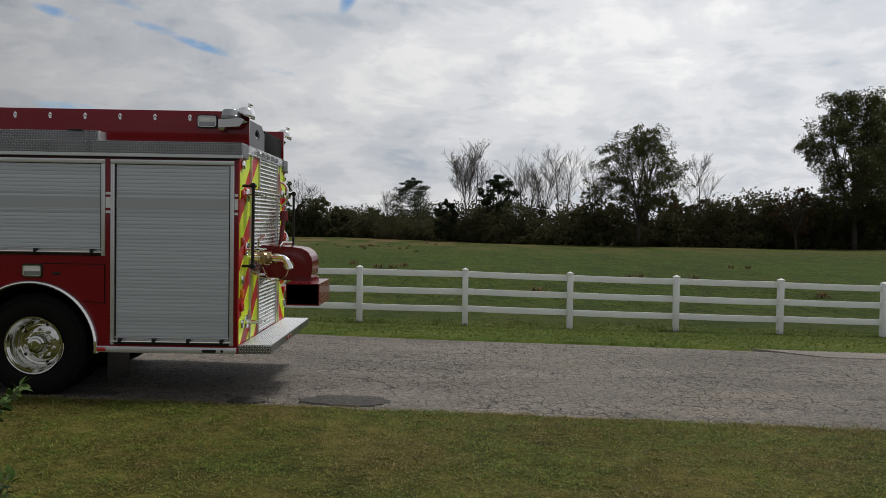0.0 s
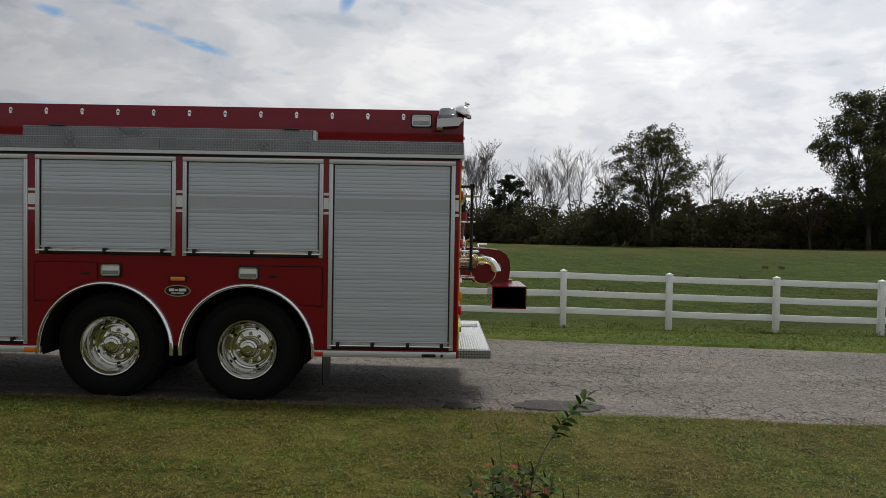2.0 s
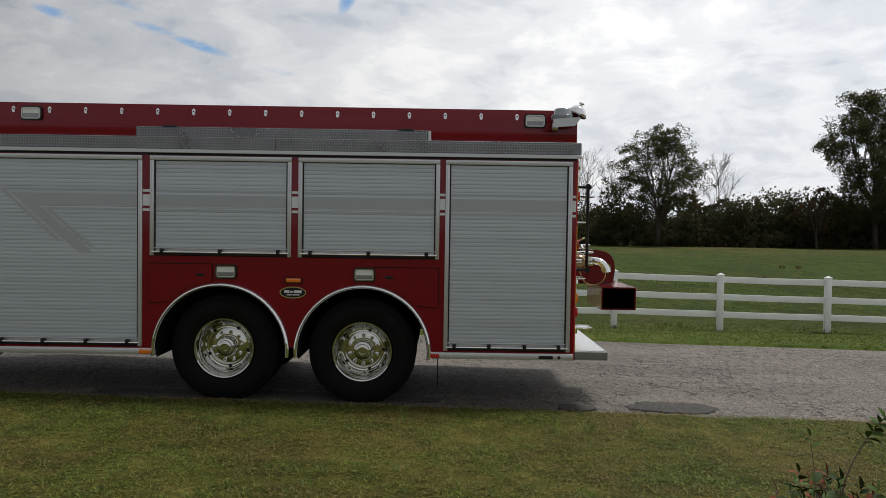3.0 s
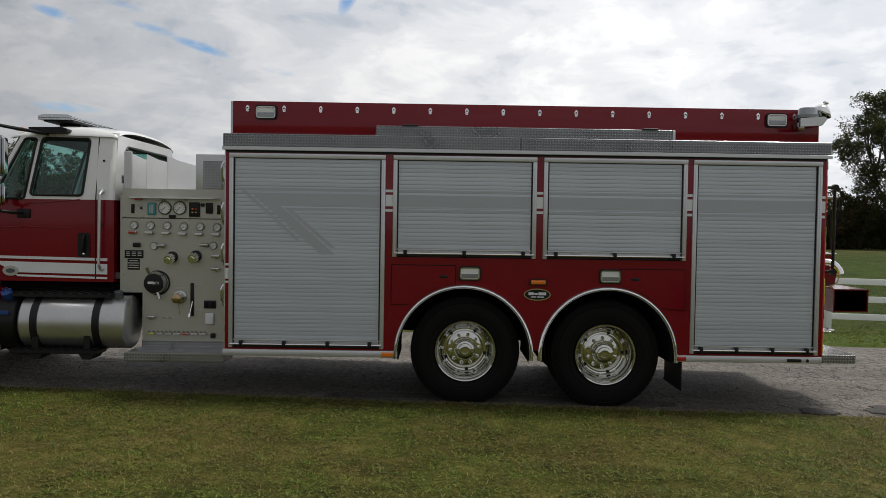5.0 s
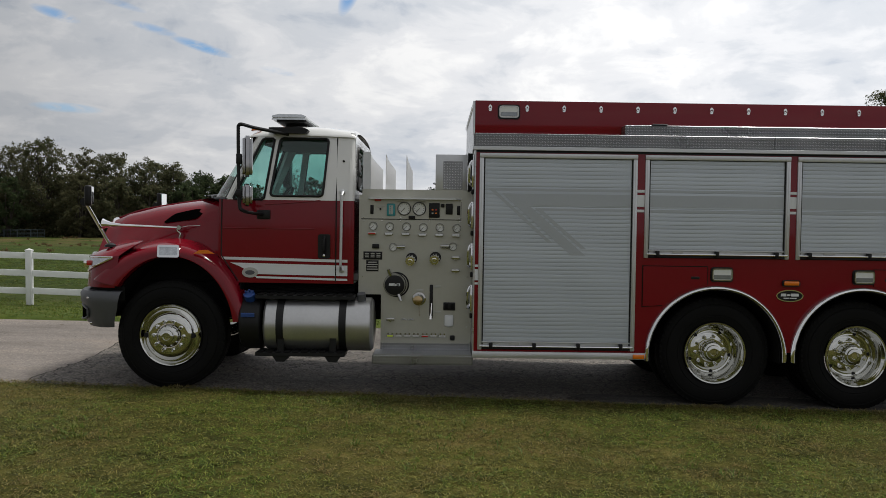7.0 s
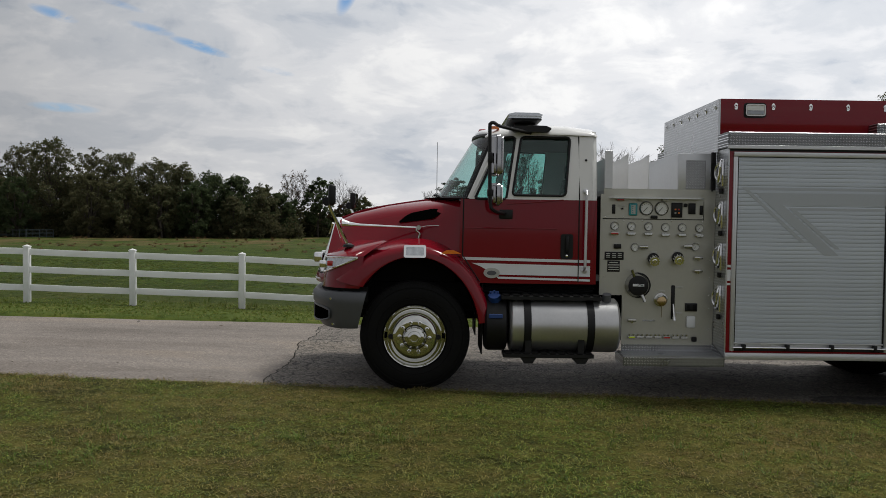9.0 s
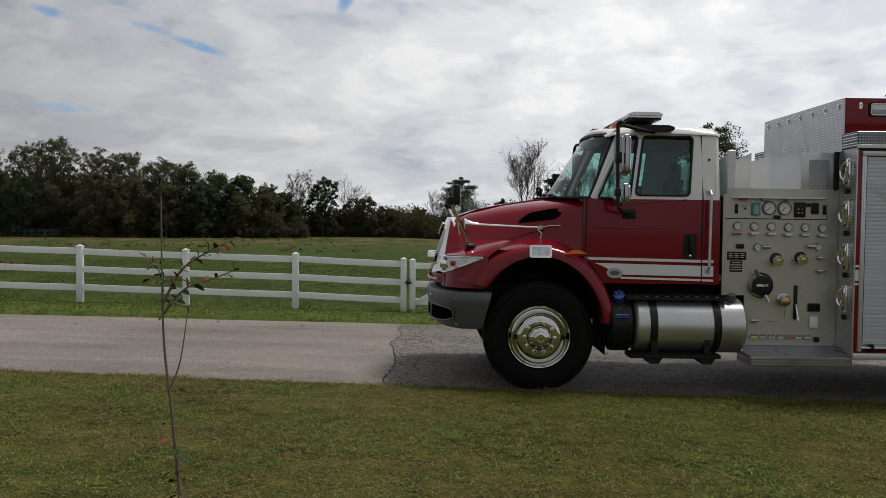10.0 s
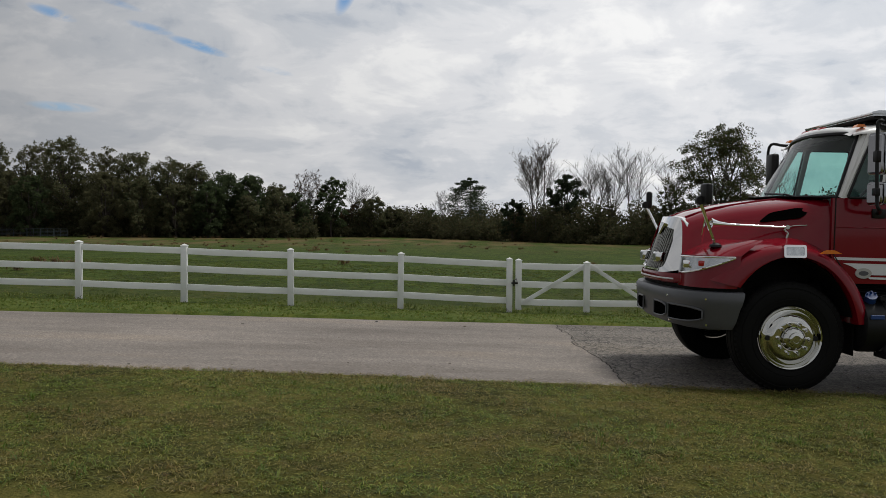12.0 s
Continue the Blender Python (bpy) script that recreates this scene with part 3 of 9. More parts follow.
def raw_mesh(name, verts, faces, material):
    me = bpy.data.meshes.new(name)
    me.from_pydata(verts, [], faces)
    me.materials.append(material)
    return me


# ---------------------------------------------------------------- the lie of the land
ROAD_NEAR, ROAD_FAR, JOINT_X = 7.86, 13.25, -11.98
FENCE_Y = 18.48


def smooth01(t):
    t = min(1.0, max(0.0, t))
    return t * t * (3 - 2 * t)


def ground_z(x, y):
    """The land falls gently to the east along the road, and from the road down to the pasture."""
    along = -0.0245 * 30 * math.tanh((x + 10.5) / 30) * (1 - smooth01((y - 25) / 100))
    down = -0.43 * smooth01((y - ROAD_FAR) / (FENCE_Y - ROAD_FAR)) - 0.5 * smooth01((y - 19) / 50) - 1.12 * smooth01((y - 55) / 90)
    z = along + down
    if y > 24:
        z += 0.12 * noise.noise((x * 0.06, y * 0.06, 0.3)) * smooth01((y - 24) / 30)
    return z


def near_edge(x):
    """The road runs a little slantwise to the lawn."""
    line = float(np.interp(x, [-40, -18, -14, -12, -8, -5, -1, 1.5, 4.7, 9], [8.40, 8.19, 8.10, 8.00, 7.93, 7.84, 7.79, 7.68, 7.53, 7.35]))
    return line + 0.03 * noise.noise((x * 0.5, 1.0, 0.0)) + 0.03 * noise.noise((x * 2.3, 4.0, 0.0)) + 0.018 * noise.noise((x * 9, 9.0, 0.0))


def far_edge(x):
    line = float(np.interp(x, [-40, -20, -17, -14.4, -12, -9, -2, 0.7, 2.8, 7.5, 14], [12.2, 12.60, 12.82, 12.92, 13.05, 13.25, 13.30, 13.12, 13.08, 12.78, 12.5]))
    return line + 0.04 * noise.noise((x * 0.4, 11.0, 0.0)) + 0.03 * noise.noise((x * 2.0, 14.0, 0.0))


def lawn_z(x, y):
    z = ground_z(x, y)
    if y < near_edge(x) or far_edge(x) < y < 24:
        z += 0.018 * noise.noise((x * 0.9, y * 0.9, 2.0)) + 0.008 * noise.noise((x * 4, y * 4, 5.0)) + 0.012
    return z


def steps(*spans):
    out = []
    for a, b, d in spans:
        n = max(1, round((b - a) / d))
        out += [a + (b - a) * i / n for i in range(n)]
    return out + [spans[-1][1]]


def build_ground():
    xs = steps((-900, -200, 100), (-200, -60, 20), (-60, -26, 2), (-26, 12, 0.25), (12, 60, 3), (60, 200, 20), (200, 900, 100))
    ys = steps((-200, -20, 30), (-20, 0, 2), (0, 4, 0.5), (4, 7.3, 0.2), (7.3, 8.4, 0.08), (8.4, 12.2, 0.7), (12.2, 13.5, 0.1), (13.5, 20, 0.2), (20, 40, 1), (40, 120, 4), (120, 260, 10), (260, 1400, 120))
    bm = bmesh.new()
    rows = []
    for y in ys:
        rows.append([(x, y, lawn_z(x, y) - (0.06 if near_edge(x) + 0.06 < y < far_edge(x) - 0.06 else 0.0)) for x in xs])
    grid(bm, rows)
    return tagged(new("ground", mesh_of("ground", bm, M["turf"])), "short mown grass and open green pasture", "ground", kind="structure")


def joint_x(y):
    return JOINT_X + 0.12 * noise.noise((y * 0.9, 3.3, 1.0)) + 0.06 * noise.noise((y * 5.0, 7.3, 1.0)) + 0.02 * noise.noise((y * 17.0, 1.3, 1.0)) + 0.06 * smooth01((y - 12) / 2)


def road_slab(name, x0, x1, material, label, left=None, right=None):
    bm = bmesh.new()
    n = round((x1 - x0) / 0.25)
    cols = [0.0, 0.02, 0.06] + [0.06 + 0.88 * i / 60 for i in range(1, 61)] + [0.98, 1.0]
    rows = []
    for i in range(n + 1):
        x = x0 + (x1 - x0) * i / n
        row = []
        for c in cols:
            a, b = near_edge(x), far_edge(x)
            y = a + (b - a) * c
            xx = x
            if left and i < 3:
                xx = left(y) + (x0 + 0.75 - left(y)) * (i / 3) + 0.007
            if right and i > n - 3:
                xx = right(y) - (right(y) - (x1 - 0.75)) * ((n - i) / 3) - 0.007
            z = ground_z(xx, y) + 0.012 * noise.noise((xx * 0.8, y * 0.8, 8.0)) * min(1, 6 * c, 6 * (1 - c))
            z -= 0.045 if c in (0.0, 1.0) else (0.012 if c in (0.02, 0.98) else 0.0)
            row.append((xx, y, z))
        rows.append(row)
    grid(bm, rows)
    ob = new(name, mesh_of(name, bm, material))
    return tagged(ob, label, "road", kind="structure")


ground = build_ground()
road_slab("road_new", -120, JOINT_X, M["road_new"], "smooth grey-brown asphalt drive", right=joint_x)
road_slab("road_old", JOINT_X, 90, M["road_old"], "older grey asphalt with fine alligator cracking", left=joint_x)


def build_joint():
    """The dark dirt at the bottom of the joint between the two lengths of road."""
    bm = bmesh.new()
    rows = []
    for i in range(200):
        y = near_edge(JOINT_X) + 0.03 + (far_edge(JOINT_X) - near_edge(JOINT_X) - 0.06) * i / 199
        rows.append([(joint_x(y) + d, y, ground_z(joint_x(y), y) - 0.022) for d in (-0.09, 0.0, 0.09)])
    grid(bm, rows)
    tagged(new("road_joint", mesh_of("road_joint", bm, M["road_base"])), "dark open joint across the asphalt", "road joint", kind="structure")


build_joint()


def asphalt_patch(name, x, y, long, wide, seed):
    bm = bmesh.new()
    mid = bm.verts.new((x, y, ground_z(x, y) + 0.010))
    ring = []
    for i in range(40):
        a = 2 * math.pi * i / 40
        k = 1 + 0.34 * noise.noise((math.cos(a) * 1.5, math.sin(a) * 1.5, seed)) + 0.16 * noise.noise((math.cos(a) * 5, math.sin(a) * 5, seed))
        px, py = x + long * k * math.cos(a), max(near_edge(x) + 0.02, y + wide * k * math.sin(a))
        ring.append(bm.verts.new((px, py, ground_z(px, py) - 0.012)))
    inner = []
    for v in ring:
        q = Vector((x, y, 0)).lerp(Vector((v.co.x, v.co.y, 0)), 0.95)
        inner.append(bm.verts.new((q.x, q.y, ground_z(q.x, q.y) + 0.008)))
    for i in range(40):
        j = (i + 1) % 40
        bm.faces.new((mid, inner[i], inner[j]))
        bm.faces.new((inner[i], ring[i], ring[j], inner[j]))
    tagged(new(name, mesh_of(name, bm, M["road_patch"])), "dark coarse asphalt repair at the road edge", "road patch", kind="structure")


asphalt_patch("road_patch", -0.68, 8.16, 0.50, 0.26, 1.0)
asphalt_patch("road_patch", -4.85, 8.12, 1.90, 0.24, 3.0)
asphalt_patch("road_patch", -1.72, 8.02, 0.20, 0.14, 5.0)


def build_apron():
    """A smooth pale strip of newer asphalt that tapers in along the far edge of the old road."""
    bm = bmesh.new()
    rows = []
    for i in range(41):
        x = 5.3 + 9.0 * i / 40
        far_y = far_edge(x) + 0.02
        near_y = far_y - 0.03 - 0.62 * smooth01((x - 5.3) / 1.1) - 0.02 * noise.noise((x * 4, 2.0, 6.0))
        rows.append([(x, y, ground_z(x, y) + h) for y, h in ((near_y, -0.01), (near_y + 0.015, 0.014), ((near_y + far_y) / 2, 0.016), (far_y, 0.012))])
    grid(bm, rows)
    tagged(new("road_apron", mesh_of("road_apron", bm, M["road_new"])), "smooth pale strip of newer asphalt at the road edge", "road", kind="structure")


build_apron()


def build_litter():
    """Leaf scraps and crumbs of dirt strewn on the asphalt."""
    rng = random.Random(77)
    verts, faces = [], []
    for i in range(420):
        x = rng.uniform(-24, 6)
        y = near_edge(x) + 0.05 + rng.random() ** 1.7 * 5.0
        z, s, a = ground_z(x, y) + 0.014, rng.uniform(0.005, 0.017) * (1.7 if rng.random() < 0.06 else 1.0), rng.uniform(0, 6.28)
        n0 = len(verts)
        for k in range(5):
            w = s * rng.uniform(0.5, 1.1)
            t = a + 1.2566 * k
            verts.append((x + w * 1.3 * math.cos(t), y + w * math.sin(t), z + rng.uniform(0.0, 0.6) * s))
        faces.append(tuple(range(n0, n0 + 5)))
    tagged(new("leaf_litter", raw_mesh("leaf_litter", verts, faces, M["litter"])), "brown leaf scraps and crumbs on the asphalt", "litter", kind="stuff")


build_litter()


# ---------------------------------------------------------------- grass
def blades_mesh(name, spots, material, high, wide, lean, per=3):
    """Tufts of bent lance-shaped blades, from rows of x, y, z, size."""
    rng = np.random.default_rng(len(spots))
    n = len(spots) * per
    p = np.repeat(np.asarray(spots, float), per, axis=0)
    ang, h = rng.uniform(0, 2 * np.pi, n), high * p[:, 3] * rng.uniform(0.45, 1.25, n)
    off = rng.normal(0, 0.35 * high, (n, 2))
    base = np.stack([p[:, 0] + off[:, 0], p[:, 1] + off[:, 1], p[:, 2] - 0.004], 1)
    way = np.stack([np.cos(ang), np.sin(ang), 0 * ang], 1)
    side = np.stack([-np.sin(ang), np.cos(ang), 0 * ang], 1) * (wide * rng.uniform(0.6, 1.3, n))[:, None] / 2
    bend = lean * rng.uniform(0.3, 1.5, n)
    up = np.array([0, 0, 1.0])
    mid = base + up * (0.5 * h)[:, None] + way * (0.30 * bend * h)[:, None]
    tip = base + up * (h * np.clip(1 - 0.25 * bend, 0.3, 1))[:, None] + way * (bend * h)[:, None]
    verts = np.stack([base, mid + side, tip, mid - side], 1).reshape(-1, 3)
    me = bpy.data.meshes.new(name)
    me.vertices.add(4 * n)
    me.vertices.foreach_set("co", verts.astype(np.float32).ravel())
    me.loops.add(4 * n)
    me.loops.foreach_set("vertex_index", np.arange(4 * n, dtype=np.int32))
    me.polygons.add(n)
    me.polygons.foreach_set("loop_start", np.arange(n, dtype=np.int32) * 4)
    me.update(calc_edges=True)
    me.materials.append(material)
    return me


def scatter(x0, x1, y0, y1, per_m2, seed, keep=None, size=None):
    rng = np.random.default_rng(seed)
    n = int((x1 - x0) * (y1 - y0) * per_m2)
    out = []
    for x, y, r in zip(rng.uniform(x0, x1, n), rng.uniform(y0, y1, n), rng.uniform(0, 1, n)):
        if keep and not keep(x, y, r):
            continue
        out.append((x, y, lawn_z(x, y), size(x, y) if size else 1.0))
    return out


def lawn_patch(x, y, r):
    return r < 0.92 + 0.4 * noise.noise((x * 0.8, y * 0.8, 20.0)) + 0.3 * noise.noise((x * 3, y * 3, 21.0))


def lush(x, y):
    return 0.75 + 0.7 * max(0.0, noise.noise((x * 1.1, y * 1.1, 30.0))) + 0.25 * max(0.0, noise.noise((x * 5, y * 5, 31.0)))


lawn_spots = scatter(-18.8, 5.4, 4.6, 8.25, 1000, 1, lambda x, y, r: y < near_edge(x) + 0.02 and lawn_patch(x, y, r), lush)
tagged(new("lawn_grass", blades_mesh("lawn_grass", lawn_spots, M["blades"], 0.030, 0.0058, 1.7, 5)), "short green and straw-coloured lawn grass", "grass", kind="stuff")
edge_spots = scatter(-18.8, 5.4, 7.30, 8.35, 420, 2, lambda x, y, r: -0.22 * r * r - 0.01 < y - near_edge(x) < 0.05 * r * r and noise.noise((x * 1.3, 2.0, 9.0)) > -0.28 - 0.2 * r, lambda x, y: 0.8 + 0.5 * abs(noise.noise((x * 3, y, 8.0))))
tagged(new("edge_grass", blades_mesh("edge_grass", edge_spots, M["straw_blades"], 0.045, 0.0060, 1.6, 7)), "straw-coloured dead grass along the asphalt edge", "grass", kind="stuff")
tall_spots = scatter(-18.6, 5.4, 4.2, 7.6, 30, 3, lambda x, y, r: r < 0.15 + 1.2 * noise.noise((x * 0.9, y * 0.9, 41.0)))
tagged(new("grass_tufts", blades_mesh("grass_tufts", tall_spots, M["tuft_blades"], 0.075, 0.007, 1.1, 9)), "brighter longer tufts in the lawn", "grass", kind="stuff")
verge_spots = scatter(-26, 12, 12.4, 19.3, 130, 4, lambda x, y, r: y > far_edge(x) - 0.02, lambda x, y: 0.8 + 0.5 * abs(noise.noise((x, y, 3.0))))
tagged(new("verge_grass", blades_mesh("verge_grass", verge_spots, M["verge_blades"], 0.048, 0.022, 1.2, 2)), "green grass verge between road and fence", "grass", kind="stuff")
line_spots = scatter(-34, 16, 18.3, 19.3, 30, 5, lambda x, y, r: r < 0.25 + 0.9 * noise.noise((x * 0.7, y, 50.0)), lambda x, y: 0.6 + 0.9 * abs(noise.noise((x * 1.7, y, 51.0))))
tagged(new("fence_line_grass", blades_mesh("fence_line_grass", line_spots, M["blades_green"], 0.17, 0.014, 1.0, 9)), "uncut grass along the foot of the fence", "grass", kind="stuff")


def field_size(x, y):
    return 0.7 + 0.06 * (y - 19) * 0.35 + 0.8 * max(0.0, noise.noise((x * 0.25, y * 0.25, 60.0)))


field_spots = scatter(-40, 25, 19.3, 40, 12, 6, None, field_size)
tagged(new("pasture_grass", blades_mesh("pasture_grass", field_spots, M["blades_green"], 0.034, 0.046, 2.4, 4)), "rough green pasture grass", "grass", kind="stuff")
weed_spots = scatter(-70, 25, 20, 60, 0.07, 8, lambda x, y, r: r < 0.05 + 1.3 * noise.noise((x * 0.12, y * 0.12, 70.0)))
weed_spots += scatter(-95, 0, 60, 150, 0.05, 9, lambda x, y, r: r < 0.15 + 1.2 * noise.noise((x * 0.05, y * 0.05, 71.0)) + (0.25 if x < -30 else 0), lambda x, y: 0.6 + 1.1 * abs(noise.noise((x * 0.9, y * 0.9, 5.0))))
weed_spots += scatter(-125, -30, 150, 181, 0.030, 10, lambda x, y, r: r < 0.30 + 1.4 * noise.noise((x * 0.06, y * 0.06, 72.0)), lambda x, y: 1.6 + 1.5 * abs(noise.noise((x * 0.9, y * 0.9, 5.0))))
tagged(new("pasture_weeds", blades_mesh("pasture_weeds", weed_spots, M["weeds"], 0.34, 0.06, 1.1, 30)), "rust-brown weeds standing in the pasture", "weeds", kind="stuff")


# ---------------------------------------------------------------- white rail fence
POST_X = [-36.2, -33.75, -31.3, -28.85, -26.42, -24.0, -21.62, -19.32, -17.0, -14.58, -12.2]
POST_X_EAST = [-8.80, -6.385, -3.965, -1.545, 0.875, 3.28, 5.717, 8.12, 10.5, 12.9, 15.3]
RAIL_DOWN = (0.155, 0.555, 0.945)


def post_top(x):
    return float(np.interp(x, [-36, -21.6, -19.3, -17.0, -14.6, -12.2, 0.875, 3.28, 5.72, 15], [1.40, 1.128, 1.066, 0.995, 0.930, 0.828, 0.636, 0.572, 0.519, 0.31]))


def post_mesh(high, half=0.0635):
    bm = bmesh.new()
    box(bm, -half, half, -half, half, -high, -0.055, 0.008, 2)
    c = half + 0.008
    box(bm, -c, c, -c, c, -0.058, -0.034, 0.004, 1)
    top = bm.verts.new((0, 0, 0))
    ring = [bm.verts.new((sx * half, sy * half, -0.034)) for sx, sy in ((-1, -1), (1, -1), (1, 1), (-1, 1))]
    for i in range(4):
        bm.faces.new((ring[i], ring[(i + 1) % 4], top))
    return mesh_of("post", bm, M["vinyl"])


def rail_mesh(a, b):
    """A hollow-section rail between two post tops a and b."""
    a, b = Vector(a), Vector(b)
    bm = bmesh.new()
    hh, hd = 0.069, 0.019
    prof = rounded([(-hd, -hh), (hd, -hh), (hd, hh), (-hd, hh)], 0.006, 2)
    n = 6
    loops = []
    for i in range(n + 1):
        t = i / n
        p = a.lerp(b, t)
        sag = -0.006 * math.sin(math.pi * t)
        loops.append([(p.x, p.y + u, p.z + v + sag) for u, v in prof])
    rings(bm, loops, True, (True, True))
    return mesh_of("rail", bm, M["vinyl"], False)


def build_fence(name, xs, label):
    fence = thing(name, (0, 0, 0), label, "fence", "white rail fence")
    shared = post_mesh(1.42)
    rng = random.Random(len(xs) + int(xs[0]))
    tops = []
    for x in xs:
        y = FENCE_Y + 0.012 * rng.uniform(-1, 1)
        post = place("post", shared, fence, x, y, post_top(x))
        post.rotation_euler = (radians(rng.uniform(-0.5, 0.5)), radians(rng.uniform(-0.5, 0.5)), radians(rng.uniform(-2, 2)))
        tops.append((x, y, post_top(x)))
    for a, b in zip(tops, tops[1:]):
        for d in RAIL_DOWN:
            jog = rng.uniform(-0.008, 0.008)
            ob = new("rail", rail_mesh((a[0] + 0.05, a[1], a[2] - d + jog), (b[0] - 0.05, b[1], b[2] - d + jog)))
            ob.parent = fence
    return fence


build_fence("rail_fence", POST_X, "white vinyl three-rail fence with capped posts")
build_fence("rail_fence", POST_X_EAST, "white vinyl three-rail fence with capped posts")


def build_gate():
    gate = thing("field_gate", (0, 0, 0), "white vinyl field gate with diagonal braces", "gate")
    y = FENCE_Y - 0.01
    stile = post_mesh(1.13, 0.0635)
    for x, drop in ((-12.0, 0.0), (-10.50, -0.02), (-9.02, 0.0)):
        place("stile", stile, gate, x, y, post_top(x) - 0.02 + drop)
    for a, b in ((-11.94, -10.56), (-10.44, -9.08)):
        for d in (0.155, 0.555, 0.945):
            ob = new("rail", rail_mesh((a, y, post_top(-12.0) - 0.03 - d + (0.0 if a < -11 else -0.02)), (b, y, post_top(-12.0) - 0.05 - d)))
            ob.parent = gate
    for a, b, za, zb in ((-11.94, -10.56, 0.98, 0.13), (-10.44, -9.08, 0.13, 0.98)):
        bm = bmesh.new()
        p, q = Vector((a, y - 0.03, post_top(-12.0) - 0.03 - za)), Vector((b, y - 0.03, post_top(-12.0) - 0.05 - zb))
        way = (q - p).normalized()
        up = Vector((0, -1, 0)).cross(way)
        loops = [[c + up * v + Vector((0, u, 0)) for u, v in rounded([(-0.016, -0.045), (0.016, -0.045), (0.016, 0.045), (-0.016, 0.045)], 0.006, 2)] for c in (p, q)]
        rings(bm, loops, True, (True, True))
        part("brace", bm, M["vinyl"], gate)
    bm = bmesh.new()
    z = post_top(-12.2) - 0.56
    box(bm, -12.16, -12.02, y - 0.085, y - 0.066, z - 0.02, z + 0.02, 0.004)
    box(bm, -12.13, -12.09, y - 0.10, y - 0.066, z - 0.07, z + 0.07, 0.006)
    tube(bm, [(-12.10, y - 0.1, z + 0.05), (-12.06, y - 0.12, z + 0.10), (-12.04, y - 0.1, z + 0.04)], 0.008)
    part("latch", bm, M["iron"], gate, "black iron gate latch")


build_gate()


# ---------------------------------------------------------------- trees and distance
def flakes(name, spots, material, size, seed, flat=0.8, hollow=0.45):
    """Small leaf sprays, each a folded four-cornered flake, strewn through balls given as rows of x, y, z, radius, count."""
    rng = np.random.default_rng(seed)
    rows = np.asarray(spots, float)
    p = np.repeat(rows[:, :4], np.maximum(1, rows[:, 4]).astype(int), axis=0)
    n = len(p)
    d = rng.normal(0, 1, (n, 3))
    d /= np.linalg.norm(d, axis=1)[:, None]
    r = p[:, 3] * rng.uniform(0, 1, n) ** hollow * rng.uniform(0.85, 1.2, n)
    c = p[:, :3] + d * r[:, None] * np.array([1, 1, flat])
    a = rng.normal(0, 1, (n, 3)) * np.array([1, 1, 0.8])
    a /= np.linalg.norm(a, axis=1)[:, None]
    b = np.cross(a, rng.normal(0, 1, (n, 3)))
    b /= np.linalg.norm(b, axis=1)[:, None]
    s = size * rng.uniform(0.55, 1.35, n)[:, None]
    fold = np.cross(a, b) * s * rng.uniform(-0.4, 0.4, (n, 1))
    skew = rng.uniform(-0.4, 0.4, (n, 1))
    verts = np.stack([c - a * s, c + b * s * 0.62 + a * s * skew + fold, c + a * s, c - b * s * 0.62 - a * s * skew + fold], 1).reshape(-1, 3)
    me = bpy.data.meshes.new(name)
    me.vertices.add(4 * n)
    me.vertices.foreach_set("co", verts.astype(np.float32).ravel())
    me.loops.add(4 * n)
    me.loops.foreach_set("vertex_index", np.arange(4 * n, dtype=np.int32))
    me.polygons.add(n)
    me.polygons.foreach_set("loop_start", np.arange(n, dtype=np.int32) * 4)
    me.update(calc_edges=True)
    me.materials.append(material)
    return me


def limb(bm, a, b, r0, r1, rng, bend=0.08, seg=6, n=5):
    a, b = Vector(a), Vector(b)
    long = (b - a).length
    pts = []
    drift = Vector((rng.uniform(-1, 1), rng.uniform(-1, 1), rng.uniform(-0.4, 0.4))) * long * bend
    for i in range(n + 1):
        t = i / n
        pts.append(a.lerp(b, t) + drift * math.sin(math.pi * t))
    tube(bm, pts, r0, seg, True, r1)
    return pts


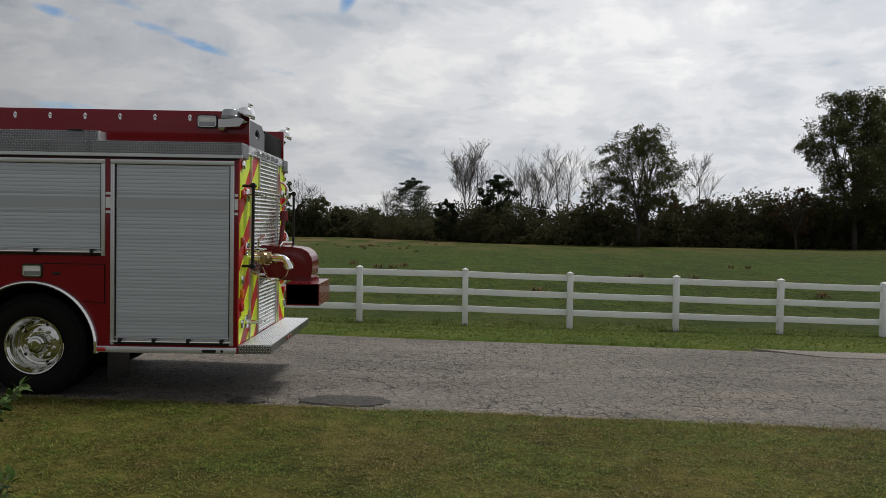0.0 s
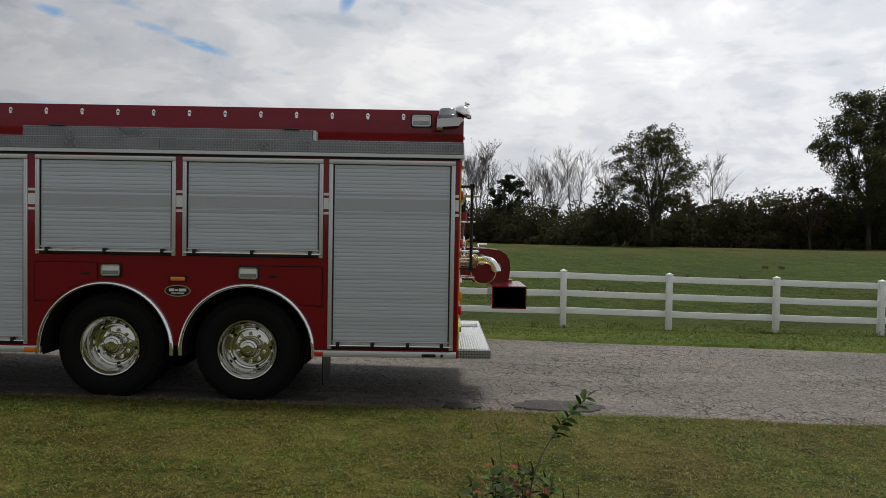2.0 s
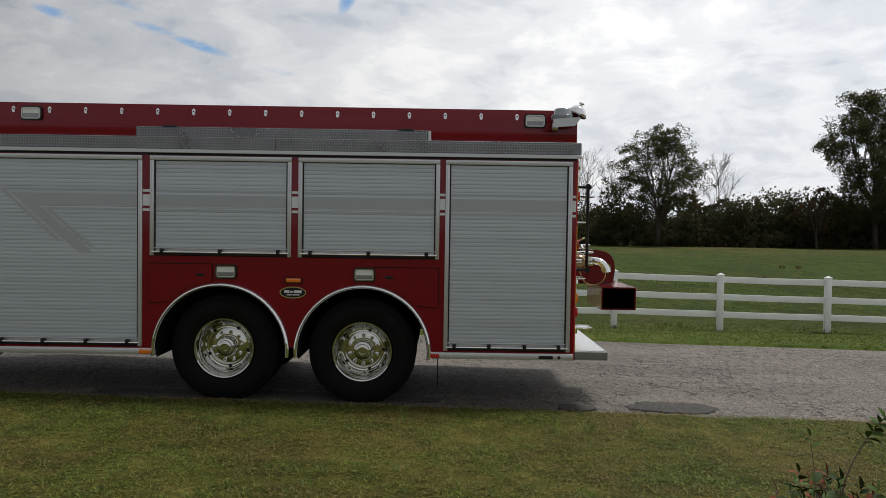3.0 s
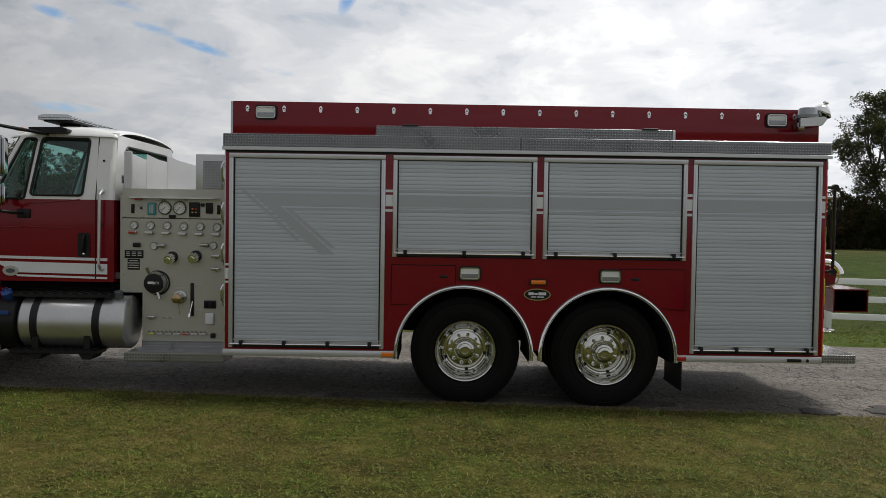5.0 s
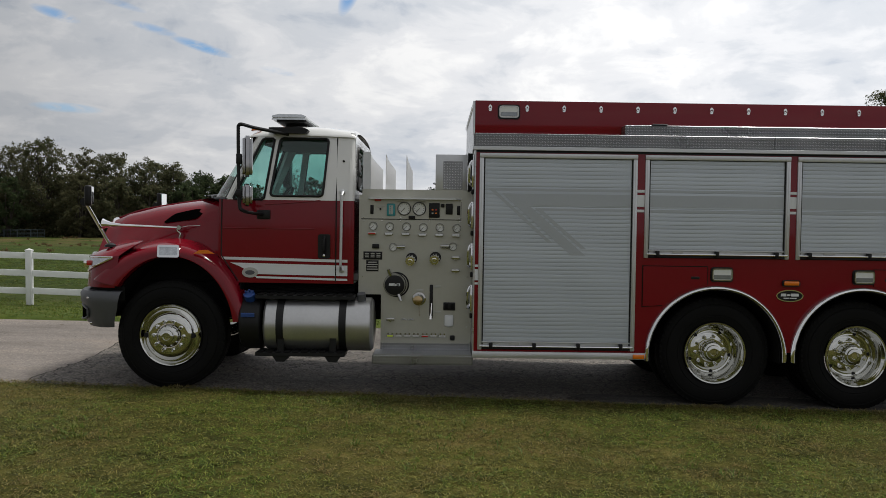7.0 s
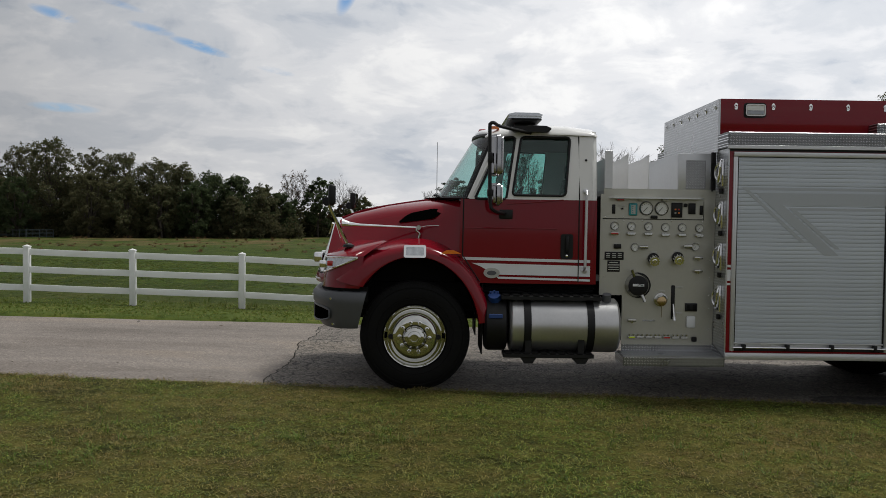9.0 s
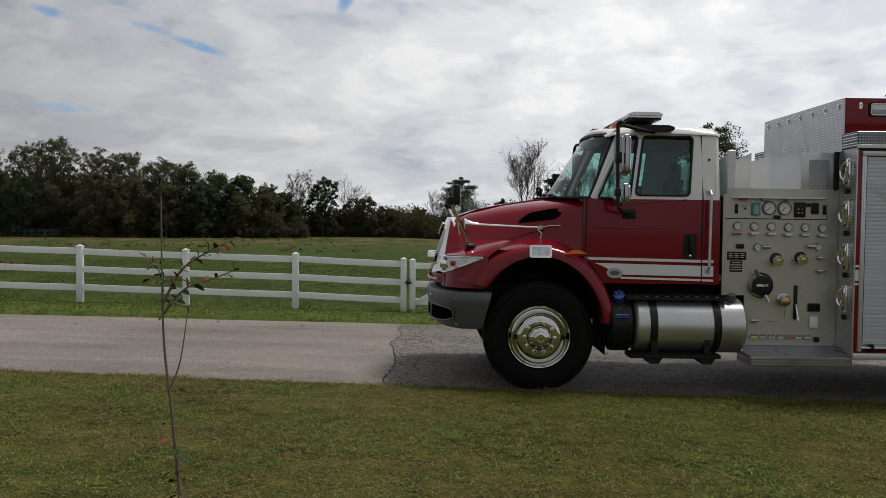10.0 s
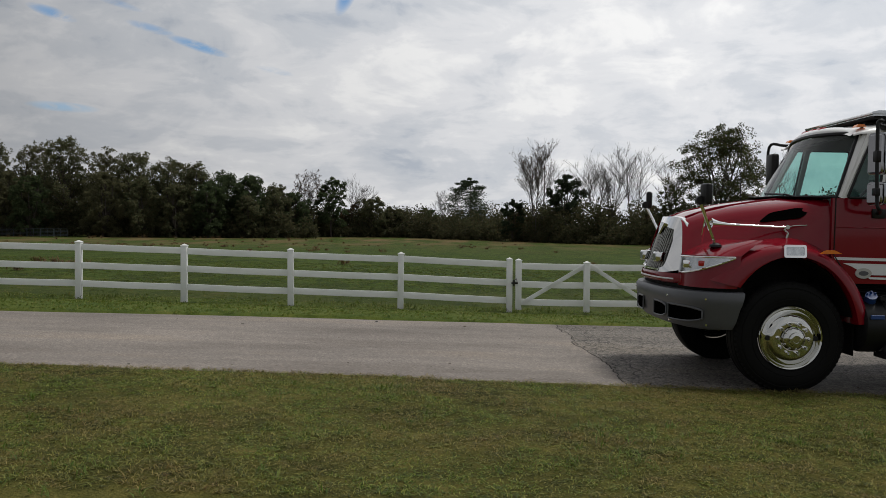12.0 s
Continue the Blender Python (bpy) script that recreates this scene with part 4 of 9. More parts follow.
def broadleaf(x, y, high, wide, leaves, label, seed, trunk_part=0.28, lobes=16, per=60, size=0.17, gaps=0.10, low=0.30, group="trees along the pasture"):
    """A crown of many leafy lobes, each a cluster of sprays at the end of a forking limb, with sky between them."""
    rng = random.Random(seed)
    tree = thing("tree", (x, y, ground_z(x, y) - 0.1), label, "tree", group)
    bm = bmesh.new()
    r0 = 0.016 * high + 0.05
    fork = high * trunk_part
    top = Vector((rng.uniform(-0.03, 0.03) * high, 0, fork))
    limb(bm, (0, 0, 0), top, r0, r0 * 0.8, rng, 0.03, 8)
    leaders = []
    for k in range(4):
        a = k * 1.57 + rng.uniform(-0.4, 0.4)
        tip = Vector((wide * 0.20 * math.cos(a), wide * 0.20 * math.sin(a), high * rng.uniform(0.76, 0.88)))
        leaders.append(limb(bm, top, tip, r0 * 0.55, 0.05, rng, 0.05, 6, 8))
    spots = []
    for i in range(lobes):
        t = (i + 0.5) / lobes
        h = low + (0.93 - low) * t
        round_ = math.sin(math.pi * min(0.97, 0.16 + 0.74 * (h - low) / (1 - low))) ** 0.65
        reach = wide / 2 * round_ * rng.uniform(0.30, 0.86)
        reach *= 1 - 0.55 * smooth01((h - 0.70) / 0.25)
        a = i * 2.4 + rng.uniform(-0.5, 0.5)
        big = wide * rng.uniform(0.105, 0.175)
        c = Vector((reach * math.cos(a), reach * math.sin(a), high * h))
        if c.z + big > high:
            c.z = high - big * rng.uniform(0.8, 1.0)
        lead = min(leaders, key=lambda q: (q[4] - c).length)
        start = lead[min(len(lead) - 2, max(0, int(len(lead) * (h - trunk_part - 0.12))))]
        limb(bm, start, c, r0 * 0.26, 0.035, rng, 0.10, 5, 4)
        for k in range(13):
            d = Vector((rng.gauss(0, 1), rng.gauss(0, 1), rng.gauss(0.15, 0.8))).normalized()
            q = c + d * big * rng.uniform(0.30 + 0.8 * gaps, 1.0 + 0.8 * gaps)
            small = big * rng.uniform(0.30, 0.50) * (1 - 0.6 * gaps)
            if k % 3 == 0:
                limb(bm, c, q, 0.045, 0.015, rng, 0.08, 3, 2)
            if rng.random() > gaps:
                spots.append((q.x, q.y, q.z, small, per * rng.uniform(0.6, 1.3)))
    part("trunk", bm, M["bark"], tree, "dark trunk and limbs")
    ob = new("crown", flakes("crown", spots, M[leaves], size, seed))
    ob.parent = tree
    return tree


def pine(x, y, high, wide, label, seed):
    rng = random.Random(seed)
    z = ground_z(x, y) - 0.1
    tree = thing("tree", (x, y, z), label, "tree", "trees along the pasture")
    bm = bmesh.new()
    limb(bm, (0, 0, 0), (0.3, 0, high * 0.97), 0.24, 0.05, rng, 0.015, 8)
    spots = []
    tiers = 12
    for i in range(tiers):
        t = i / (tiers - 1)
        h = high * (0.32 + 0.62 * t)
        span = wide / 2 * (0.62 + 0.45 * math.sin(math.pi * (0.15 + 0.8 * t))) * (1 - 0.5 * t ** 2.5)
        for k in range(5):
            a = rng.uniform(0, 6.28)
            far_out = span * rng.uniform(0.55, 1.12)
            tip = Vector((far_out * math.cos(a), far_out * math.sin(a), h + rng.uniform(-0.5, 0.4)))
            limb(bm, (0.2 * t, 0, h - 0.3), tip, 0.06, 0.02, rng, 0.06, 5, 4)
            for f in (0.62, 0.92):
                spots.append((tip.x * f, tip.y * f, tip.z + 0.15, span * rng.uniform(0.24, 0.40), 110))
    part("trunk", bm, M["bark"], tree, "straight dark trunk")
    ob = new("crown", flakes("crown", spots, M["leaf_pine"], 0.15, seed, 0.5))
    ob.parent = tree
    return tree


def bare_tree(x, y, high, wide, label, seed, stems=3, leaves=0, material="bark_pale"):
    """A leafless tree: upright leaders that carry rising branches, twigs and twiglets."""
    rng = random.Random(seed)
    tree = thing("tree", (x, y, ground_z(x, y) - 0.1), label, "tree", "trees along the pasture")
    bm = bmesh.new()
    tips = []

    def shoot(p, way, long, r, depth):
        pts = limb(bm, p, Vector(p) + way * long, r, r * 0.35, rng, 0.05, 6 if depth == 0 else 3, 4 if depth < 2 else 2)
        if depth == 3:
            tips.append(pts[-1])
            return
        for i in range((13, 7, 5)[depth]):
            t = rng.uniform((0.40, 0.25, 0.2)[depth], 1.0)
            base = Vector(p).lerp(Vector(pts[-1]), t)
            a = rng.uniform(0, 6.28)
            out = Vector((math.cos(a), math.sin(a), 0))
            w = (way * (1.15 - 0.1 * depth) + out * rng.uniform(0.4, 0.95) + Vector((0, 0, 0.25))).normalized()
            shoot(base, w, long * (0.55 - 0.30 * t) * rng.uniform(0.7, 1.15) if depth == 0 else long * rng.uniform(0.35, 0.6), max(0.021, r * (1 - 0.6 * t) * 0.48), depth + 1)

    for s in range(stems):
        a = 6.28 * s / stems + rng.uniform(0, 1)
        lean = 0.26 * wide / high * (1.0 if stems > 1 else 0.2)
        shoot(Vector((0.15 * math.cos(a), 0.15 * math.sin(a), 0)), Vector((lean * math.cos(a), lean * math.sin(a), 1)).normalized(), high * rng.uniform(0.86, 0.98), 0.008 * high + 0.03, 0)
    part("trunk", bm, M[material], tree, "bare grey limbs and twigs")
    if leaves:
        ob = new("crown", flakes("crown", [(*q, 0.45, leaves) for q in tips[::4]], M["leaf_autumn"], 0.14, seed))
        ob.parent = tree
    return tree


# the big trees and the row along the east of the pasture
broadleaf(34.0, 140, 20.4, 18.0, "leaf_oak", "tall broadleaf tree with thinning olive leaves", 11, 0.20, 38, 62, 0.155, 0.22, 0.34)
broadleaf(69.5, 138, 27.3, 20.0, "leaf_oak", "tallest spreading tree with thinning green leaves", 12, 0.22, 58, 84, 0.165, 0.08, 0.15)
broadleaf(80.0, 144, 26.0, 16.0, "leaf_oak", "tall broadleaf tree with thinning green leaves", 13, 0.24, 46, 80, 0.165, 0.08, 0.13)
broadleaf(59.0, 136, 10.8, 8.0, "leaf_autumn", "low rounded tree turning brown", 14, 0.2, 12, 34, 0.15, 0.35, 0.25)
bare_tree(44.6, 143, 15.0, 8.0, "leafless grey tree with fine twigs", 15, 1)
broadleaf(11.8, 165, 13.6, 8.2, "leaf_pine", "dark pine with a rounded crown", 16, 0.40, 16, 80, 0.15, 0.05, 0.44)
bare_tree(6.0, 167, 16.6, 8.0, "multi-stemmed tree with few pale leaves", 17, 4, 2)
bare_tree(17.6, 164, 15.4, 7.0, "leafless grey tree with fine twigs", 18, 2)
bare_tree(24.3, 160, 15.4, 7.0, "leafless grey tree with fine twigs", 19, 2)
bare_tree(29.3, 152, 12.2, 6.0, "leafless grey tree with fine twigs", 20, 2)
bare_tree(20.8, 163, 12.6, 6.0, "leafless grey tree with fine twigs", 40, 2)
broadleaf(1.7, 168, 8.6, 6.6, "leaf_pine", "low dark evergreen cedar", 21, 0.15, 12, 60, 0.18, 0.0, 0.15)
broadleaf(27.5, 146, 11.0, 6.5, "leaf_oak", "broadleaf tree half stripped of leaves", 22, 0.2, 12, 34, 0.16, 0.3, 0.25)
broadleaf(41.0, 146, 9.5, 7.0, "leaf_autumn", "low leafy tree turning brown", 23, 0.15, 12, 40, 0.17, 0.15, 0.15)
pine(-5.9, 200, 14.7, 12.0, "dark pine with layered branches", 24)
bare_tree(-12.8, 203, 9.6, 3.0, "dead grey leafless snag", 25, 1)
broadleaf(-15.8, 205, 7.6, 5.6, "leaf_green", "small rounded green tree", 26, 0.3, 10, 50, 0.18, 0.0, 0.35)
broadleaf(-22.5, 207, 7.0, 6.5, "leaf_wood", "low scrubby olive tree", 27, 0.2, 10, 50, 0.19, 0.1, 0.2)
broadleaf(-29.0, 203, 9.8, 10.0, "leaf_wood", "broadleaf tree in dull autumn green", 28, 0.2, 16, 50, 0.20, 0.10, 0.2)
bare_tree(-32.5, 206, 11.5, 6.0, "leafless grey tree with fine twigs", 29, 2)
broadleaf(-39.0, 200, 14.6, 10.0, "leaf_wood_green", "broadleaf tree in dull autumn green", 30, 0.22, 20, 50, 0.20, 0.10, 0.22)
bare_tree(-44.0, 201, 13.0, 6.0, "thin tree with sparse leaves", 31, 2, 8)

# the wood at the west end: a wall of tall trees
WOOD = [(-140, 192, 23, 13), (-130, 188, 22, 12), (-121, 193, 22.5, 12), (-113, 188, 21.8, 11.5), (-105, 191, 21.3, 11), (-96.5, 187, 22.6, 12), (-89, 190, 20.0, 11), (-81, 188, 19.4, 11),
        (-74, 190, 18.0, 10.5), (-67.5, 188, 16.6, 10.5), (-61.5, 190, 15.2, 10), (-56, 189, 14.6, 9.5), (-50.5, 191, 12.0, 9), (-47, 195, 10.8, 8)]
for i, (x, y, h, w) in enumerate(WOOD):
    thin = h > 19 and i % 2 == 0
    kind = "leaf_wood_thin" if thin else ("leaf_wood_green" if i > 8 and i % 3 else "leaf_wood")
    broadleaf(x, y, h, w * 1.25, kind, "tall woodland tree with a thin brown top" if thin else "tall woodland tree in dull olive leaf", 100 + i, 0.20, 36, 36, 0.20, 0.22 if thin else 0.05, 0.08, "trees of the wood")
# lower trees that stand out before the wood
for i, (x, y, h, w, kind) in enumerate([(-118, 181, 15.5, 11, "leaf_wood"), (-101, 180, 13.5, 10, "leaf_wood_green"), (-86, 181, 15.0, 11, "leaf_wood_thin"), (-77, 180, 13.0, 10, "leaf_wood"), (-70, 181, 12.0, 9, "leaf_wood"), (-63.5, 182, 12.5, 9, "leaf_wood_green"), (-55, 183, 9.5, 8, "leaf_wood"), (-108, 182, 14.5, 10, "leaf_wood_thin")]):
    broadleaf(x, y, h, w, kind, "lower woodland tree at the edge of the pasture", 150 + i, 0.12, 28, 36, 0.20, 0.05, 0.06, "trees of the wood")


def belt(name, label, spots, material, size, seed):
    """A dense strip of undergrowth; spots are rows of x, y, half width, height."""
    rng = random.Random(seed)
    rows = []
    for x, y, w, h in spots:
        z = ground_z(x, y)
        for _ in range(int((5 + 1.6 * w) * max(1.0, h / 8))):
            cx, up = x + rng.uniform(-w, w), rng.uniform(0.08, 0.86) ** 1.1
            r = min(h * 0.30, 1.9) * rng.uniform(0.7, 1.2)
            rows.append((cx, y + rng.uniform(-1.5, 1.5), z + h * up, r, 24 + 3.6 * (r / size) ** 1.5))
    tagged(new(name, flakes(name, rows, M[material], size, seed, 1.0)), label, "undergrowth", kind="stuff")


def hedge_y(x):
    """The hedgerow swings away to the far side of the pasture towards the west."""
    return 142 + 0.09 * max(0.0, 40 - x) ** 1.6


rng_belt = random.Random(5)
belt("hedgerow", "dark tangled undergrowth below the trees", [(x, hedge_y(x) + rng_belt.uniform(-2, 2), 3.0, rng_belt.uniform(4.6, 8.2) * (1.0 + 0.35 * smooth01((x - 40) / 15))) for x in range(-22, 96, 2)], "scrub", 0.24, 1)
belt("hedgerow", "dark scrub along the far side of the pasture", [(x, 206 + rng_belt.uniform(-2, 2), 3.0, rng_belt.uniform(0.75, 1.15) * float(np.interp(x, [-50, -20, -8, 12], [7.5, 6.0, 4.2, 4.4]))) for x in range(-50, 16, 2)], "scrub", 0.27, 2)
belt("woodland_edge", "dark undergrowth along the edge of the wood", [(x, 186 + rng_belt.uniform(-2, 2), 3.5, rng_belt.uniform(4.5, 8.5)) for x in range(-150, -44, 3)], "scrub", 0.27, 3)
belt("woodland_back", "dense dark wood behind the first trees", [(x, 203 + rng_belt.uniform(-3, 3), 5.0, float(np.interp(x, [-170, -95, -60, -44], [19.0, 17.5, 12.0, 7.5])) * rng_belt.uniform(0.82, 1.0)) for x in range(-170, -44, 2)], "scrub", 0.36, 4)
belt("far_woods", "low wooded rise in the distance", [(x, 330 + rng_belt.uniform(-8, 8), 8.0, rng_belt.uniform(8, 10.5) - 4 * smooth01((120 - x) / 40)) for x in range(84, 260, 5)], "leaf_wood_green", 0.5, 6)
belt("thicket", "tangled brown scrub behind the hedgerow", [(x, hedge_y(x) + 9 + rng_belt.uniform(-2, 2), 3.0, rng_belt.uniform(6.0, 9.6)) for x in range(0, 98, 2)], "scrub", 0.24, 9)
belt("thicket", "tangled brown scrub at the far side of the pasture", [(x, 212 + rng_belt.uniform(-2, 2), 3.0, rng_belt.uniform(5.5, 8.5)) for x in range(-48, 22, 2)], "scrub", 0.27, 10)
belt("hedge_foot", "rank dark growth at the foot of the hedgerow", [(x, hedge_y(x) - 2.5, 2.0, rng_belt.uniform(1.8, 2.8)) for x in range(-24, 98, 1)], "scrub", 0.22, 11)
belt("hedge_foot", "rank dark growth along the edge of the wood", [(x, 183.5, 2.0, rng_belt.uniform(2.0, 3.2)) for x in range(-150, -40, 2)], "scrub", 0.26, 12)
belt("hedge_foot", "rank dark growth at the far side of the pasture", [(x, 202, 2.0, rng_belt.uniform(1.8, 3.0)) for x in range(-52, 0, 1)], "scrub", 0.26, 13)

# scrubby small trees that fill the row below the tall ones
FILL = [(3.5, 174, 6.5, 6), (9.0, 170, 7.0, 6), (14.5, 168, 6.0, 6), (20.5, 166, 7.0, 6.5), (27.0, 158, 7.5, 7), (31.5, 152, 8.0, 7), (37.5, 148, 8.5, 7), (43.5, 148, 8.0, 7), (48.5, 149, 9.0, 7.5), (53.5, 147, 8.0, 7),
        (58.0, 150, 8.5, 7.5), (63.5, 146, 9.5, 8), (72.0, 150, 10.0, 8), (77.5, 147, 9.0, 8), (86.0, 150, 11.0, 9), (93.0, 152, 12.0, 9), (-2.0, 207, 5.5, 6), (-9.5, 208, 5.5, 6), (-18.5, 208, 6.0, 6), (-25.5, 207, 7.5, 7), (-34.5, 206, 8.5, 7.5)]
for i, (x, y, h, w) in enumerate(FILL):
    broadleaf(x, y, h, w, ("leaf_autumn", "scrub", "leaf_wood", "scrub")[i % 4], ("low scrub tree turning rust brown", "dark scrubby hedgerow tree", "dull olive hedgerow tree", "dark scrubby hedgerow tree")[i % 4], 300 + i, 0.12, 12, 40, 0.17, 0.12, 0.08)


def pen_panel(x, y, long, high):
    """A tubular cattle panel."""
    pen = thing("cattle_panel", (x, y, ground_z(x, y)), "weathered tubular steel cattle panel", "cattle panel", "cattle panels")
    for k in range(6):
        bm = bmesh.new()
        z = high * (0.15 + 0.17 * k)
        tube(bm, [(0, 0, z), (long, 0, z)], 0.035, 6)
        part("bar", bm, M["pipe_far"], pen)
    for u in (0, long / 2, long):
        bm = bmesh.new()
        tube(bm, [(u, 0, 0), (u, 0, high)], 0.045, 6)
        part("upright", bm, M["pipe_far"], pen)


for i in range(5):
    pen_panel(-107.5 + 3.1 * i, 180 - 0.5 * i, 3.0, 1.7)


# ---------------------------------------------------------------- the shrub and the sapling beside the path
def leaf_mesh(name, material, long, wide):
    bm = bmesh.new()
    rows = []
    for t in (0.0, 0.12, 0.3, 0.5, 0.7, 0.88, 1.0):
        w = wide * math.sin(math.pi * (0.04 + 0.92 * t)) ** 0.8
        droop = -0.22 * long * t * t
        rows.append([(-w / 2, long * t, droop + 0.16 * w), (0, long * t, droop), (w / 2, long * t, droop + 0.16 * w)])
    grid(bm, rows)
    return mesh_of(name, bm, material, True, 80)


LEAVES = [leaf_mesh("leaf", M[k], l, w) for k, l, w in (("leaf_a", 0.062, 0.032), ("leaf_c", 0.055, 0.030), ("leaf_b", 0.058, 0.026), ("leaf_a", 0.045, 0.024), ("leaf_c", 0.070, 0.034), ("leaf_d", 0.055, 0.028))]


def put_leaf(parent, at, way, rng, kind, scale=1.0):
    ob = new("leaf", LEAVES[kind])
    way = Vector(way).normalized()
    side, up = frame_of(way)
    m = Matrix((side, way, up * -1)).transposed().to_4x4() if side.cross(way).dot(up) < 0 else Matrix((side, way, up)).transposed().to_4x4()
    turn = Matrix.Rotation(rng.uniform(-0.8, 0.8), 4, "Y")
    ob.parent = parent
    ob.matrix_local = Matrix.Translation(at) @ m @ turn @ Matrix.Scale(scale * rng.uniform(0.75, 1.2), 4)


def leafy_stem(parent, pts, r, rng, kinds, gap, start=0.25, scale=1.0, reach=0.9):
    line = curve_points(pts, 6)
    bm = bmesh.new()
    tube(bm, line, r, 6, True, r * 0.35)
    part("stem", bm, M["twig"], parent)
    long, walked, turn = 0.0, 0.0, rng.uniform(0, 6)
    total = sum((b - a).length for a, b in zip(line, line[1:]))
    for a, b in zip(line, line[1:]):
        long += (b - a).length
        if long < start * total:
            continue
        walked += (b - a).length
        while walked > gap:
            walked -= gap
            turn += 2.4
            s, u = frame_of(b - a)
            way = (s * math.cos(turn) + u * math.sin(turn)) * reach + (b - a).normalized() * 0.55
            put_leaf(parent, b - (b - a).normalized() * walked, way, rng, rng.choice(kinds), scale)
    put_leaf(parent, line[-1], line[-1] - line[-2], rng, kinds[0], scale)


def build_shrub():
    rng = random.Random(3)
    x, y = -1.66, 2.72
    shrub = thing("shrub", (x, y, ground_z(x, y)), "small evergreen shrub with green and rust-red leaves", "shrub")
    # the long arching shoot
    leafy_stem(shrub, [(0.02, 0, 0.30), (0.04, 0.02, 0.62), (0.06, 0.03, 0.88), (0.14, 0.03, 1.06), (0.262, 0.03, 1.20)], 0.0045, rng, [0, 0, 3, 0, 1], 0.0085, 0.80, 0.78)
    leafy_stem(shrub, [(0, 0, 0.30), (-0.03, 0, 0.62), (-0.05, 0.02, 0.90), (-0.075, 0.02, 1.075)], 0.003, rng, [3, 0, 1], 0.03, 0.85, 0.65)
    for i in range(36):
        a = i * 2.4
        d = rng.uniform(0.03, 0.23)
        top = rng.uniform(0.76, 0.95)
        leafy_stem(shrub, [(0, 0, 0.02), (0.4 * d * math.cos(a), 0.4 * d * math.sin(a), 0.35), (d * math.cos(a), d * math.sin(a), top)], 0.003, rng, [[0, 1, 4, 0, 3], [1, 0, 4, 1, 2], [2, 5, 0, 2, 1]][i % 3], 0.017, 0.55, 0.85)


def build_sapling():
    rng = random.Random(8)
    x, y = -12.15, 2.36
    sap = thing("sapling", (x, y, ground_z(x, y)), "thin young sapling with sparse dark leaves", "sapling")
    pts = curve_points([(0.045, 0, 0.0), (0.028, 0, 0.45), (-0.005, 0.01, 0.80), (-0.025, 0.0, 1.05), (-0.045, 0, 1.25), (-0.05, 0, 1.62)], 8)
    bm = bmesh.new()
    tube(bm, pts, 0.0078, 8, True, 0.0020)
    part("trunk", bm, M["twig"], sap, "slender grey-brown trunk")
    leafy_stem(sap, [(-0.045, 0, 1.33), (0.0, 0.02, 1.42), (0.07, 0.03, 1.47), (0.13, 0.04, 1.50)], 0.004, rng, [5, 4, 2, 1, 5], 0.010, 0.15, 0.46)
    leafy_stem(sap, [(-0.045, 0, 1.30), (0.02, -0.02, 1.37), (0.10, -0.02, 1.40), (0.15, -0.02, 1.42)], 0.0035, rng, [5, 1, 4, 2], 0.016, 0.15, 0.44)
    leafy_stem(sap, [(-0.045, 0, 1.36), (-0.06, 0.02, 1.41), (-0.10, 0.03, 1.45)], 0.003, rng, [5, 1, 4], 0.011, 0.1, 0.45)
    leafy_stem(sap, [(-0.03, 0, 1.09), (0.0, 0, 1.17), (0.02, 0, 1.30)], 0.003, rng, [1], 0.2, 0.9, 0.5)
    for h, k in [(1.30 + 0.011 * j, (5, 1, 4, 5, 2)[j % 5]) for j in range(16)] + [(0.80 + 0.013 * j, (5, 1, 4)[j % 3]) for j in range(12)] + [(0.52 + 0.02 * j, 5) for j in range(4)]:
        p = min(pts, key=lambda q: abs(q.z - h))
        a = rng.uniform(0, 6.28)
        put_leaf(sap, p + Vector((0.03 * math.cos(a), 0.03 * math.sin(a), 0)) * rng.random(), (math.cos(a), math.sin(a), -0.3), rng, k, 0.42)
    for h, k in ((1.40, 1), (1.38, 2), (1.36, 1), (1.34, 4), (1.42, 1), (1.39, 4), (1.37, 1), (1.10, 1), (0.985, 2), (0.975, 2), (0.94, 1), (0.90, 1), (0.86, 1), (0.85, 4), (0.83, 1), (0.81, 1), (0.78, 4), (0.76, 1), (0.74, 1)):
        p = min(pts, key=lambda q: abs(q.z - h))
        a = rng.uniform(0, 6.28)
        reach = rng.uniform(0.0, 0.05)
        put_leaf(sap, p + Vector((reach * math.cos(a), reach * math.sin(a), 0)), (math.cos(a), math.sin(a), -0.2), rng, k, 0.45)
    leafy_stem(sap, [(0.01, 0, 0.62), (0.06, 0.01, 0.635), (0.13, 0.02, 0.63)], 0.003, rng, [1, 3], 0.09, 0.6, 0.6)


build_shrub()
build_sapling()


# ---------------------------------------------------------------- the fire truck
# Its own axes: x from the front axle to the rear, y from the near body side to the far one, z up from the road at the front axle.
TRUCK_W = 2.47
MID = TRUCK_W / 2
truck = thing("fire_truck", (-10.485, 7.855, -0.005), "red and white fire tanker truck with aluminium roller doors", "fire truck")
truck.rotation_euler = (0, 0.0065, 0)


def side_map(y0):
    return lambda u, v, w: (u, y0 + w, v)


def front_map(x0):
    return lambda u, v, w: (x0 + w, u, v)


def top_map(z0):
    return lambda u, v, w: (u, v, z0 + w)


def arc(cx, cz, r, a0, a1, n=20):
    return [(cx + r * math.cos(radians(a0 + (a1 - a0) * i / n)), cz + r * math.sin(radians(a0 + (a1 - a0) * i / n))) for i in range(n + 1)]


